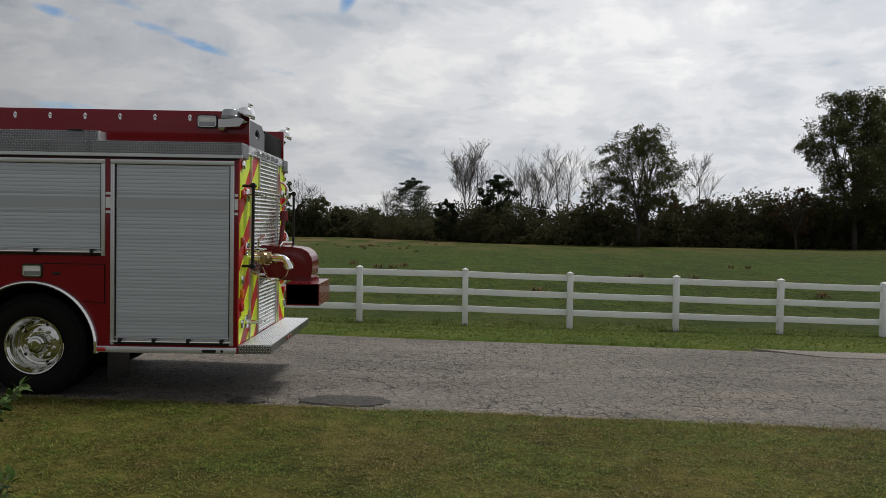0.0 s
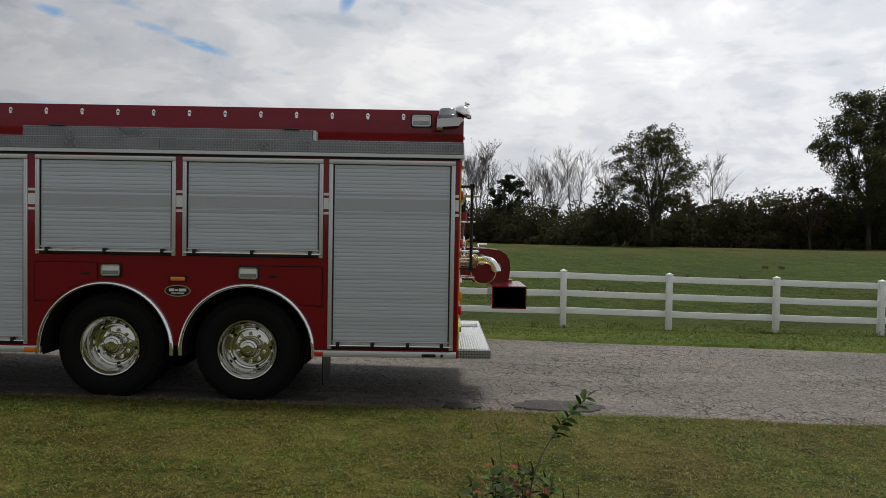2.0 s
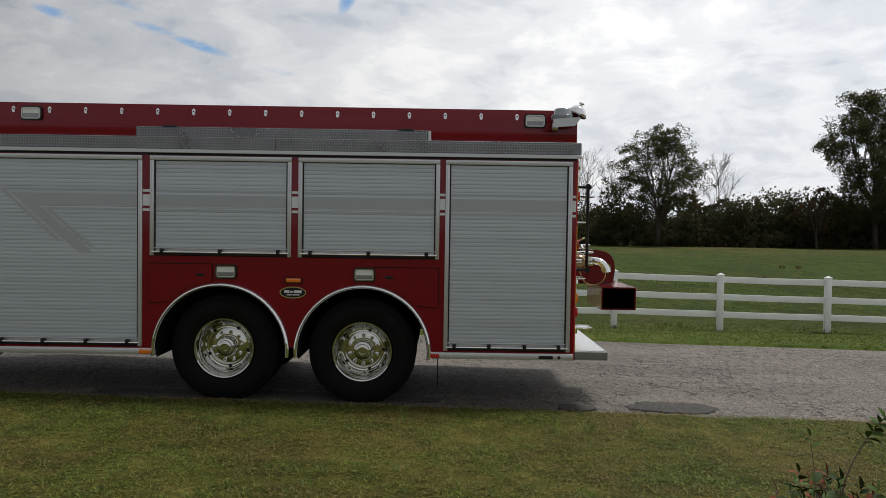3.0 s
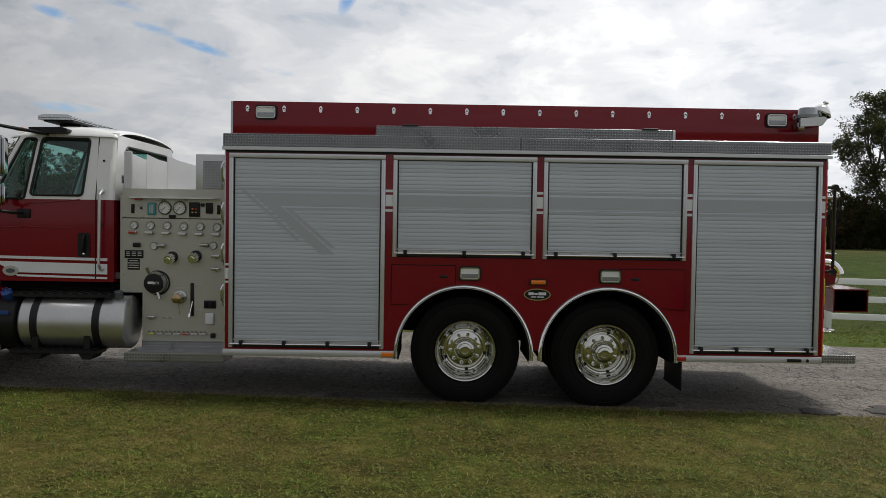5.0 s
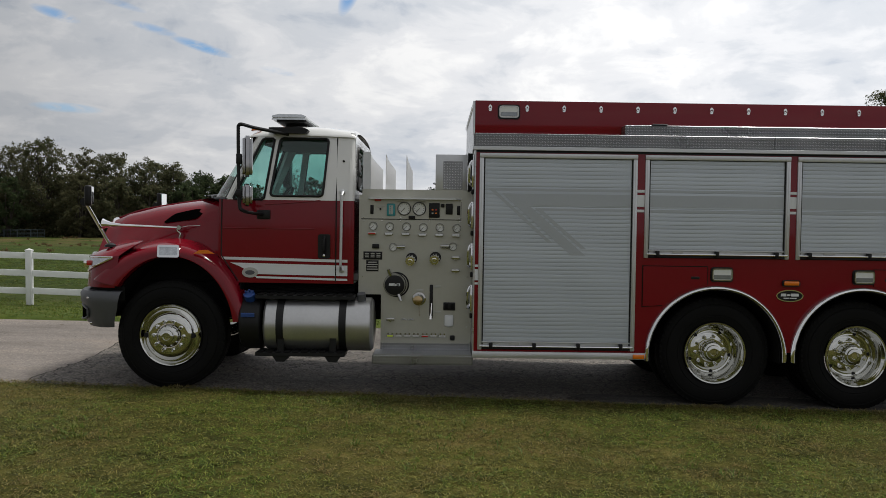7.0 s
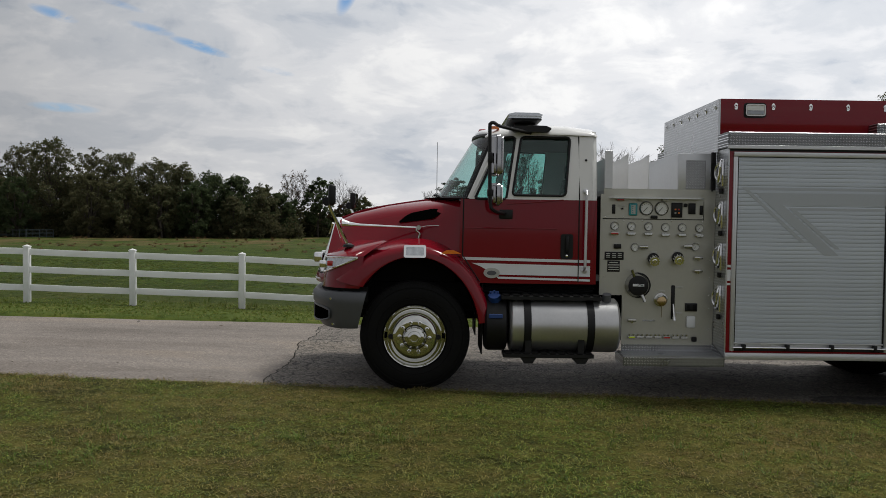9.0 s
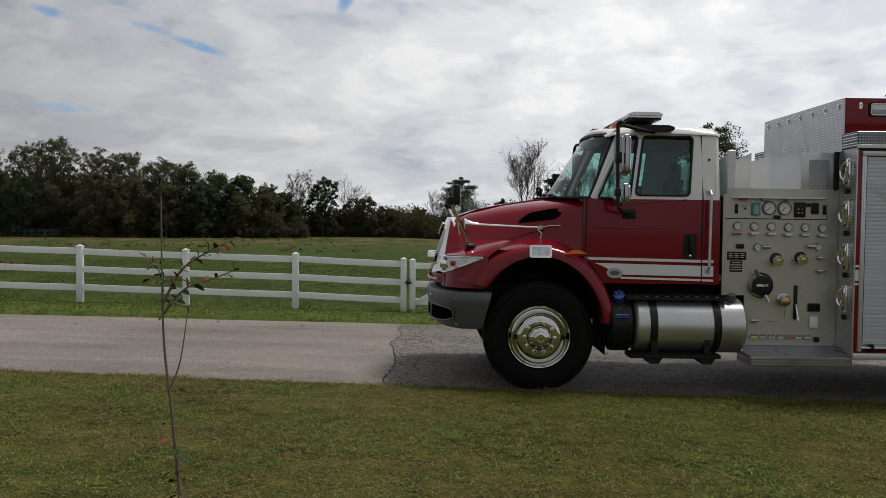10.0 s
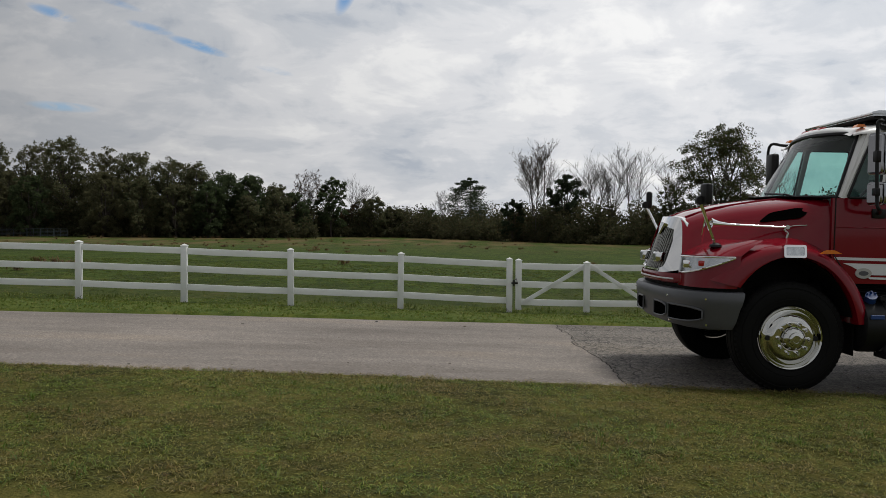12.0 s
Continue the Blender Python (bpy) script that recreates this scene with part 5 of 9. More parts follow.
BX0, BX1, BZ0, BZ1 = 2.93, 8.705, 0.36, 2.335
AXLE_A, AXLE_B, AXLE_AZ, AXLE_BZ = 5.255, 6.620, 0.425, 0.408
DOORS = [(2.965, 4.463, 0.44), (4.537, 5.918, 1.335), (5.984, 7.368, 1.335), (7.423, 8.666, 0.44)]
DOOR_TOP = 2.31


def build_body():
    skirt = [(BX0, BZ0), (4.585, BZ0)] + arc(AXLE_A - 0.02, 0.40, 0.645, 176, 4, 28) + arc(AXLE_B + 0.01, 0.40, 0.640, 176, 4, 28) + [(7.29, BZ0), (BX1, BZ0), (BX1, BZ1), (BX0, BZ1)]
    holes = [[(a, b), (c, b), (c, DOOR_TOP), (a, DOOR_TOP)] for a, c, b in DOORS]
    for near, y0 in ((True, 0.0), (False, TRUCK_W - 0.035)):
        bm = bmesh.new()
        plate(bm, skirt, holes if near else (), 0.035, side_map(y0))
        part("body_side", bm, M["red"], truck, "glossy red body side with wheel arches", sharp=25)
    # the tank and lockers behind the doors
    for q in ((BX0 + 0.02, 4.52, 0.09, TRUCK_W - 0.04, BZ0 + 0.04, BZ1), (4.522, 7.378, 0.09, TRUCK_W - 0.04, 1.12, BZ1), (7.38, BX1 - 0.02, 0.09, TRUCK_W - 0.04, BZ0 + 0.04, BZ1), (4.522, 7.378, 0.80, TRUCK_W - 0.80, 0.55, 1.118)):
        bm = bmesh.new()
        box(bm, *q)
        part("locker_box", bm, M["under"], truck, "dark locker behind the doors", smooth=False)
    # front wall of the body, of tread plate with a bright reflection in its colour
    bm = bmesh.new()
    box(bm, BX0 - 0.012, BX0, 0.0, TRUCK_W, BZ0, BZ1 + 0.15)
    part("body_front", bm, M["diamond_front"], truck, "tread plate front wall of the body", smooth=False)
    # raised red tank top
    bm = bmesh.new()
    box(bm, 2.925, 8.745, 0.27, 0.30, 2.49, 2.845, 0.004)
    part("upper_side", bm, M["red"], truck, "red upper side panel")
    bm = bmesh.new()
    box(bm, 2.925, 8.745, TRUCK_W - 0.30, TRUCK_W - 0.27, 2.49, 2.845, 0.004)
    part("upper_side", bm, M["red"], truck, "red upper side panel")
    bm = bmesh.new()
    box(bm, 2.905, 2.925, 0.272, TRUCK_W - 0.272, 2.33, 2.84)
    part("upper_front", bm, M["diamond_front"], truck, "tread plate front of the tank top", smooth=False)
    bm = bmesh.new()
    box(bm, 2.925, 8.70, 0.30, TRUCK_W - 0.30, 2.60, 2.64)
    part("hose_bed_floor", bm, M["alu"], truck)
    # tread plate ledge, its dark reflection put into the colour
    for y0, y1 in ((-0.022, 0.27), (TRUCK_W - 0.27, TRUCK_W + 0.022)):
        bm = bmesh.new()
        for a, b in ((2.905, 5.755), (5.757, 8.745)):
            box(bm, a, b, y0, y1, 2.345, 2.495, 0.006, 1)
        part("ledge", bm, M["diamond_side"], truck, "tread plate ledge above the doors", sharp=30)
        bm = bmesh.new()
        yy = y0 - 0.012 if y0 < 0 else y1
        box(bm, 2.90, 8.75, yy, yy + 0.012, 2.337, 2.372, 0.003, 1)
        part("ledge_trim", bm, M["alu"], truck, "bright lip along the ledge")
    # Black strip that paints the shadow line under the ledge.
    bm = bmesh.new()
    box(bm, BX0, BX1, -0.004, 0.03, 2.318, 2.338)
    part("shadow_gap", bm, M["black"], truck, "black strip for the shadow under the ledge", smooth=False)
    # low lid box on the ledge, coloured with the same dark reflection
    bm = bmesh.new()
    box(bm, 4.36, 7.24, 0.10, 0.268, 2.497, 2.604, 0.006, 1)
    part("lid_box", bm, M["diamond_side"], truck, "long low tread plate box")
    bm = bmesh.new()
    box(bm, 7.242, 7.27, 0.10, 0.268, 2.497, 2.60, 0.004, 1)
    part("lid_end", bm, M["alu"], truck)
    for x in (4.62, 6.95):
        bm = bmesh.new()
        box(bm, x, x + 0.15, 0.085, 0.13, 2.604, 2.617, 0.004, 1)
        part("lid_latch", bm, M["black"], truck)
    # rub rails under the full doors
    for a, b in ((2.915, 4.60), (7.27, 8.70)):
        bm = bmesh.new()
        box(bm, a, b, -0.03, 0.0, 0.362, 0.425, 0.006, 2)
        box(bm, a, b, -0.034, -0.030, 0.385, 0.400)
        part("rub_rail", bm, M["alu"], truck, "aluminium rub rail")
    for x, m in ((4.50, "amber"), (7.33, "red_lens")):
        bm = bmesh.new()
        box(bm, x - 0.055, x + 0.055, -0.044, -0.03, 0.372, 0.414, 0.006, 2)
        part("side_reflector", bm, M[m], truck, "amber reflector" if m == "amber" else "red reflector")
    bm = bmesh.new()
    box(bm, 8.36, 8.50, -0.042, -0.03, 0.375, 0.405, 0.008, 2)
    part("flush_lamp", bm, M["black"], truck, "small dark marker lamp")
    bm = bmesh.new()
    lathe(bm, [(0.016, -0.034), (0.012, -0.04), (0.0, -0.04)], (8.56, 0, 0.39), 10)
    part("flush_lamp", bm, M["black"], truck, "small dark marker lamp")


def build_roller_door(x0, x1, z0):
    full = z0 < 1.0
    door = new("roller_door")
    door.parent, door.location = truck, (x0, 0.0, z0)
    tagged(door, "closed satin aluminium roller shutter")
    w, h = x1 - x0, DOOR_TOP - z0
    for u0, u1 in ((0.0, 0.040), (w - 0.040, w)):
        bm = bmesh.new()
        box(bm, u0, u1, -0.016, 0.07, 0.0, h - 0.044, 0.005, 2)
        box(bm, u0 + 0.017, u0 + 0.021, -0.0185, -0.015, 0.0, h - 0.045)
        part("side_track", bm, M["alu"], door)
        bm = bmesh.new()
        s = u1 if u0 == 0 else u0 - 0.013
        box(bm, s, s + 0.013, 0.002, 0.05, 0.05, h - 0.046)
        part("seal", bm, M["black"], door, "black rubber seal", smooth=False)
    bm = bmesh.new()
    box(bm, 0, w, -0.020, 0.07, h - 0.044, h, 0.005, 2)
    box(bm, 0.0, w, -0.0225, -0.019, h - 0.020, h - 0.016)
    part("head_rail", bm, M["alu"], door)
    # slats
    lo, pitch = 0.082, 0.0385
    n = int((h - 0.052 - lo) / pitch) + 1
    pitch = (h - 0.050 - lo) / n
    bm = bmesh.new()
    prof = [(0.0096, 0.0), (0.0086, 0.0008), (0.0083, 0.004), (0.0080, pitch * 0.5), (0.0082, pitch - 0.004), (0.0085, pitch - 0.0008), (0.0096, pitch - 0.0002), (0.03, pitch - 0.0005), (0.03, 0.0)]
    rings(bm, [[(u, a, b) for a, b in prof] for u in (0.050, w - 0.050)], True, (True, True))
    slat = mesh_of("slat", bm, M["slat"], True, 50)
    for i in range(n):
        place("slat", slat, door, 0, 0.0007 * math.sin(i * 2.7), lo + pitch * i)
    # silver stripes, which sweep down in a point on the first door
    right = x1 - 0.052
    for z_hi, z_lo, (xa, xb, xc, xd, zb) in ((1.930, 1.820, (3.18, 3.844, 3.98, 3.44, 1.349)), (1.980, 1.955, (3.05, 3.62, 3.665, 3.12, 1.466)), (1.793, 1.768, (3.495, 3.942, 3.99, 3.574, 1.41))):
        if x0 < 4:
            outline = [(right, z_hi), (xa, z_hi), (xb, zb), (xc, zb), (xd, z_lo), (right, z_lo)]
        else:
            outline = [(right, z_hi), (x0 + 0.052, z_hi), (x0 + 0.052, z_lo), (right, z_lo)]
        bm = bmesh.new()
        plate(bm, [(u - x0, v - z0) for u, v in outline], (), 0.002, side_map(0.0055))
        part("door_stripe", bm, M["door_stripe"], door, "silver reflective stripe", smooth=False)
    # bottom bar with its lift handle and rubber blocks
    bm = bmesh.new()
    box(bm, 0.042, w - 0.042, -0.002, 0.05, 0.066, 0.080, 0.003, 1)
    box(bm, 0.042, w - 0.042, 0.012, 0.05, 0.030, 0.066)
    part("bottom_bar", bm, M["alu"], door)
    bm = bmesh.new()
    tube(bm, [(0.02, -0.035, 0.036), (w - 0.02, -0.035, 0.036)], 0.008, 8)
    part("lift_bar", bm, M["chrome"], door, "bright lift bar")
    bm = bmesh.new()
    box(bm, 0.042, w - 0.042, -0.012, 0.04, 0.006, 0.028)
    part("sill_seal", bm, M["black"], door, smooth=False)
    for k in range(4 if full else 3):
        u = w * ((0.085, 0.36, 0.64, 0.91)[k] if full else (0.09, 0.50, 0.91)[k])
        bm = bmesh.new()
        box(bm, u - 0.018, u + 0.018, -0.046, 0.0, 0.012, 0.070, 0.006, 2)
        part("lift_block", bm, M["black"], door, "black rubber block")
    bm = bmesh.new()
    box(bm, w * 0.2, w * 0.2 + 0.10, -0.003, 0.002, 0.048, 0.066)
    part("maker_label", bm, M["label"], door, "small worn label", smooth=False)


def build_body_trim():
    # white stripes on the pillars
    for a, b in ((4.463, 4.537), (5.918, 5.984), (7.368, 7.423), (8.666, 8.705)):
        for z0, z1 in ((1.820, 1.930), (1.955, 1.980), (1.768, 1.793)):
            bm = bmesh.new()
            box(bm, a + 0.002, b - 0.002, -0.004, 0.002, z0, z1)
            part("pillar_stripe", bm, M["stripe"], truck, smooth=False)
    for z0, z1 in ((1.100, 1.205), (1.228, 1.250), (1.060, 1.080)):
        bm = bmesh.new()
        box(bm, BX0 + 0.001, 2.963, -0.004, 0.002, z0, z1)
        part("pillar_stripe", bm, M["stripe"], truck, smooth=False)
    # flush doors either side of the wheels
    for a, b, z0, z1 in ((4.535, 5.145, 0.875, 1.255), (6.740, 7.362, 0.860, 1.245)):
        bm = bmesh.new()
        outline = rounded([(a, z0), (b, z0), (b, z1), (a, z1)], 0.02)
        mid = AXLE_A if a < 6 else AXLE_B
        if a < 6:
            outline = [(a, z1), (b, z1), (b, 1.075)] + arc(AXLE_A - 0.02, 0.40, 0.70, 100, 136, 10) + [(a, z0)]
        else:
            outline = [(a, z1), (a, 1.085)] + arc(AXLE_B + 0.01, 0.40, 0.70, 78, 43, 10) + [(b, z0), (b, z1)]
        cu, cv = sum(p[0] for p in outline) / len(outline), sum(p[1] for p in outline) / len(outline)
        gap = bmesh.new()
        plate(gap, [(cu + (u - cu) * (1 + 0.008 / max(0.05, abs(u - cu))), cv + (v - cv) * (1 + 0.008 / max(0.05, abs(v - cv)))) for u, v in outline], (), 0.006, side_map(-0.003))
        part("panel_gap", gap, M["under"], truck, "dark gap round the access panel", smooth=False)
        plate(bm, outline, (), 0.012, side_map(-0.011))
        part("flush_panel", bm, M["red"], truck, "red flush access panel", sharp=25)
        c = 4.99 if a < 6 else 6.84
        bm = bmesh.new()
        box(bm, c, c + 0.085, -0.013, -0.004, 1.135, 1.165, 0.006, 2)
        part("panel_catch", bm, M["black"], truck, "black recessed catch")
    # chrome wheel arch trims
    for cx in (AXLE_A - 0.02, AXLE_B + 0.01):
        bm = bmesh.new()
        loops = []
        for u, v in arc(cx, 0.40, 1.0, 184, -4, 36):
            du, dv = u - cx, v - 0.40
            loops.append([(cx + du * r, y, 0.40 + dv * r) for r, y in ((0.635, 0.03), (0.638, -0.045), (0.655, -0.055), (0.672, -0.045), (0.678, -0.004), (0.66, 0.0))])
        rings(bm, loops, True, (True, True))
        part("arch_trim", bm, M["chrome"], truck, "polished wheel arch trim", sharp=60)
        bm = bmesh.new()
        loops = []
        for u, v in arc(cx, 0.40, 1.0, 186, -6, 28):
            du, dv = u - cx, v - 0.40
            loops.append([(cx + du * r, y, 0.40 + dv * r) for r, y in ((0.632, 0.02), (0.632, 0.80), (0.640, 0.80), (0.640, 0.02))])
        rings(bm, loops, True, (True, True))
        part("wheel_well", bm, M["under"], truck, "dark wheel well liner")
    # warning lamps
    lamps = [(5.285, 1.185, -0.0), (6.640, 1.175, -0.0), (3.255, 2.735, 0.27), (8.315, 2.735, 0.27)]
    for x, z, y in lamps:
        warning_lamp(x, y, z)
    # amber marker
    bm = bmesh.new()
    plate(bm, rounded([(5.862, 1.080), (6.032, 1.080), (6.032, 1.140), (5.862, 1.140)], 0.025), (), 0.02, side_map(-0.020))
    base = part("side_marker", bm, M["black"], truck, "dark lamp base")
    bm = bmesh.new()
    box(bm, 5.876, 6.018, -0.034, -0.018, 1.090, 1.130, 0.0075, 3)
    part("marker_lens", bm, M["amber"], base, "amber lens")
    # oval maker's badge
    oval = [(5.940 + 0.130 * math.cos(a), 0.990 + 0.058 * math.sin(a)) for a in (2 * math.pi * i / 32 for i in range(32))]
    inner = [(5.940 + 0.120 * math.cos(a), 0.990 + 0.049 * math.sin(a)) for a in (2 * math.pi * i / 32 for i in range(32))]
    bm = bmesh.new()
    plate(bm, oval, [inner], 0.008, side_map(-0.008))
    badge = part("badge", bm, M["chrome"], truck, "black oval badge with a bright rim")
    bm = bmesh.new()
    plate(bm, inner, (), 0.005, side_map(-0.005))
    part("badge_face", bm, M["black"], badge)
    bm = bmesh.new()
    for a, b, z0, z1 in ((5.855, 5.905, 0.985, 1.012), (5.912, 5.945, 0.988, 1.005), (5.952, 6.025, 0.985, 1.012), (5.880, 5.930, 0.962, 0.972), (5.938, 6.005, 0.962, 0.972)):
        box(bm, a, b, -0.008, -0.004, z0, z1)
    part("badge_mark", bm, M["stripe"], badge, smooth=False)
    # eyelets along the top edge
    bm = bmesh.new()
    plate(bm, rounded([(0, 0.034), (-0.019, 0.012), (-0.012, -0.034), (0.012, -0.034), (0.019, 0.012)], 0.01), [arc(0, 0.004, 0.008, 0, 330, 9)], 0.006, side_map(-0.006))
    tube(bm, [(0.012 * math.cos(a), -0.014, -0.004 + 0.016 * math.sin(a)) for a in (2 * math.pi * i / 10 for i in range(11))], 0.003, 5)
    eyelet = mesh_of("eyelet", bm, M["chrome"])
    for i in range(16):
        place("eyelet", eyelet, truck, 3.072 + 0.3615 * i, 0.27, 2.775)
    for i in range(7):
        ob = place("eyelet", eyelet, truck, 2.905, 0.36 + 0.29 * i, 2.775)
        ob.rotation_euler = (0, 0, radians(-90))
    # cradles of bright handles on the front wall
    for z in (2.12, 1.72, 1.32, 0.92):
        bm = bmesh.new()
        box(bm, 2.895, 2.918, 0.10, 0.20, z - 0.13, z + 0.13, 0.008, 2)
        tube(bm, curve_points([(2.90, 0.12, z + 0.12), (2.875, 0.09, z + 0.08), (2.870, 0.10, z), (2.875, 0.15, z - 0.09), (2.90, 0.19, z - 0.11)], 5), 0.013, 8)
        tube(bm, curve_points([(2.90, 0.15, z + 0.11), (2.872, 0.21, z + 0.05), (2.872, 0.21, z - 0.04), (2.90, 0.16, z - 0.09)], 5), 0.010, 8)
        part("grab_hook", bm, M["chrome"], truck, "chrome hook")
        bm = bmesh.new()
        box(bm, 2.892, 2.917, 0.12, 0.18, z - 0.20, z - 0.15, 0.008, 2)
        part("hook_block", bm, M["black"], truck)


def warning_lamp(x, y, z):
    bm = bmesh.new()
    ring_o = rounded([(x - 0.096, z - 0.058), (x + 0.096, z - 0.058), (x + 0.096, z + 0.058), (x - 0.096, z + 0.058)], 0.03)
    ring_i = rounded([(x - 0.086, z - 0.048), (x + 0.086, z - 0.048), (x + 0.086, z + 0.048), (x - 0.086, z + 0.048)], 0.018)
    gasket = bmesh.new()
    plate(gasket, [(x + (u - x) * 1.12, z + (v - z) * 1.22) for u, v in ring_o], (), 0.012, side_map(y - 0.012))
    plate(bm, ring_o, [ring_i], 0.03, side_map(y - 0.03))
    lamp = part("warning_lamp", bm, M["chrome_dull"], truck, "rectangular warning lamp with a chrome bezel")
    part("gasket", gasket, M["black"], lamp, "black rubber gasket")
    bm = bmesh.new()
    plate(bm, ring_i, (), 0.02, side_map(y - 0.024))
    part("lamp_lens", bm, M["gauge"], lamp, "clear bright lens", smooth=False)
    bm = bmesh.new()
    box(bm, x - 0.080, x + 0.080, y - 0.030, y - 0.025, z - 0.042, z - 0.004, 0.002, 1)
    part("lamp_band", bm, M["lens"], lamp, "duller lower half of the lens")


def tyre_meshes(radius, width, rim):
    """A tyre whose near side lies at y = 0, and the chunky tread of its rim."""
    bm = bmesh.new()
    r = radius
    prof = [(rim, 0.035), (rim + 0.012, 0.012), (rim + 0.04, 0.006), (rim + 0.06, 0.0), (rim + 0.066, 0.004), (rim + 0.072, 0.0), (rim + 0.13, -0.004), (r - 0.075, 0.004), (r - 0.068, 0.012), (r - 0.060, 0.010), (r - 0.022, 0.030), (r - 0.004, 0.050),
            (r, 0.075), (r, width * 0.32), (r - 0.014, width * 0.325), (r - 0.014, width * 0.365), (r, width * 0.37), (r, width * 0.63), (r - 0.014, width * 0.635), (r - 0.014, width * 0.675), (r, width * 0.68),
            (r, width - 0.075), (r - 0.012, width - 0.035), (r - 0.06, width - 0.010), (rim + 0.07, width), (rim, width - 0.03)]
    lathe(bm, prof, (0, 0, 0), 64)
    for i in range(64):
        a = 2 * math.pi * i / 64
        c, s = math.cos(a), math.sin(a)
        b = bmesh.new()
        box(b, r - 0.045, r - 0.013, 0.026, 0.040, -0.013, 0.013)
        b.transform(Matrix.Rotation(-a, 4, "Y"))
        merge(bm, b)
    return mesh_of("tyre", bm, M["rubber"], True, 28)


def rear_rim_mesh():
    bm = bmesh.new()
    prof = [(0.285, 0.045), (0.296, 0.012), (0.300, 0.0), (0.294, -0.008), (0.283, -0.006), (0.276, 0.008), (0.268, 0.016), (0.262, 0.030), (0.257, 0.034), (0.250, 0.075), (0.244, 0.080), (0.240, 0.120), (0.232, 0.150), (0.222, 0.166), (0.205, 0.176), (0.185, 0.172), (0.172, 0.163), (0.112, 0.160), (0.105, 0.160)]
    lathe(bm, prof, (0, 0, 0), 56)
    return mesh_of("rim", bm, M["rim"], True, 50)


def rear_hub_mesh():
    bm = bmesh.new()
    lathe(bm, [(0.108, 0.162), (0.106, 0.135), (0.098, 0.128), (0.095, 0.075), (0.088, 0.052), (0.070, 0.044), (0.066, 0.030), (0.054, 0.024), (0.034, 0.024), (0.030, 0.030), (0.0, 0.030)], (0, 0, 0), 40)
    return mesh_of("hub", bm, M["rim"], True, 40)


def nut_mesh(y0, y1, size):
    bm = bmesh.new()
    lathe(bm, [(size * 1.25, y0), (size * 1.2, y0 - 0.010), (size, y0 - 0.012), (size * 0.9, y1 + 0.012), (size * 0.5, y1), (0, y1)], (0, 0, 0), 10)
    return mesh_of("wheel_nut", bm, M["chrome"], True, 40)


def front_rim_mesh():
    bm = bmesh.new()
    prof = [(0.285, 0.06), (0.298, 0.020), (0.303, 0.004), (0.296, -0.006), (0.284, 0.0), (0.272, 0.018), (0.262, 0.030), (0.245, 0.024), (0.225, -0.002), (0.205, -0.030), (0.190, -0.042), (0.172, -0.046), (0.118, -0.046)]
    lathe(bm, prof, (0, 0, 0), 56)
    return mesh_of("rim", bm, M["rim"], True, 50)


def front_hub_mesh():
    bm = bmesh.new()
    lathe(bm, [(0.112, -0.046), (0.108, -0.066), (0.098, -0.085), (0.080, -0.100), (0.066, -0.104), (0.062, -0.125), (0.052, -0.133), (0.034, -0.133), (0.030, -0.126), (0.0, -0.126)], (0, 0, 0), 40)
    return mesh_of("hub", bm, M["rim"], True, 40)


def build_wheels():
    rear_tyre, front_tyre = tyre_meshes(0.535, 0.275, 0.296), tyre_meshes(0.530, 0.30, 0.300)
    rim_r, hub_r, rim_f, hub_f = rear_rim_mesh(), rear_hub_mesh(), front_rim_mesh(), front_hub_mesh()
    nut_r, nut_f = nut_mesh(0.162, 0.105, 0.016), nut_mesh(-0.045, -0.105, 0.0165)
    bm = bmesh.new()
    lathe(bm, [(0.018, 0.178), (0.018, 0.170), (0.0, 0.170)], (0, 0, 0), 12)
    hole_r = mesh_of("hand_hole", bm, M["black"])
    bm = bmesh.new()
    lathe(bm, [(0.026, -0.012), (0.024, -0.026), (0.0, -0.026)], (0, 0, 0), 14)
    hole_f = mesh_of("hand_hole", bm, M["black"])

    def wheel(x, y, z, kind, far, turn):
        w = new("wheel")
        w.parent, w.location = truck, (x, y, z)
        w.rotation_euler = (0, radians(turn), 0) if not far else (0, radians(turn), radians(180))
        tagged(w, "black truck tyre on a polished steel wheel")
        rear = kind == "rear"
        place("tyre", rear_tyre if rear else front_tyre, w)
        if rear:
            place("tyre", rear_tyre, w, 0, 0.33, 0)
        place("rim", rim_r if rear else rim_f, w)
        place("hub", hub_r if rear else hub_f, w)
        for i in range(10):
            a = 2 * math.pi * (i + 0.5) / 10
            place("wheel_nut", nut_r if rear else nut_f, w, 0.142 * math.cos(a), 0.0, 0.142 * math.sin(a))
        for a in ((0, 72, 144, 216, 288) if rear else (20, 200)):
            r = 0.205 if rear else 0.226
            place("hand_hole", hole_r if rear else hole_f, w, r * math.cos(radians(a)), 0.0, r * math.sin(radians(a)))

    for far in (False, True):
        yy = TRUCK_W - 0.05 if far else 0.05
        wheel(AXLE_A, yy, AXLE_AZ, "rear", far, 12)
        wheel(AXLE_B, yy, AXLE_BZ, "rear", far, 0)
        wheel(0.0, TRUCK_W - 0.13 if far else 0.13, 0.52, "front", far, 20)


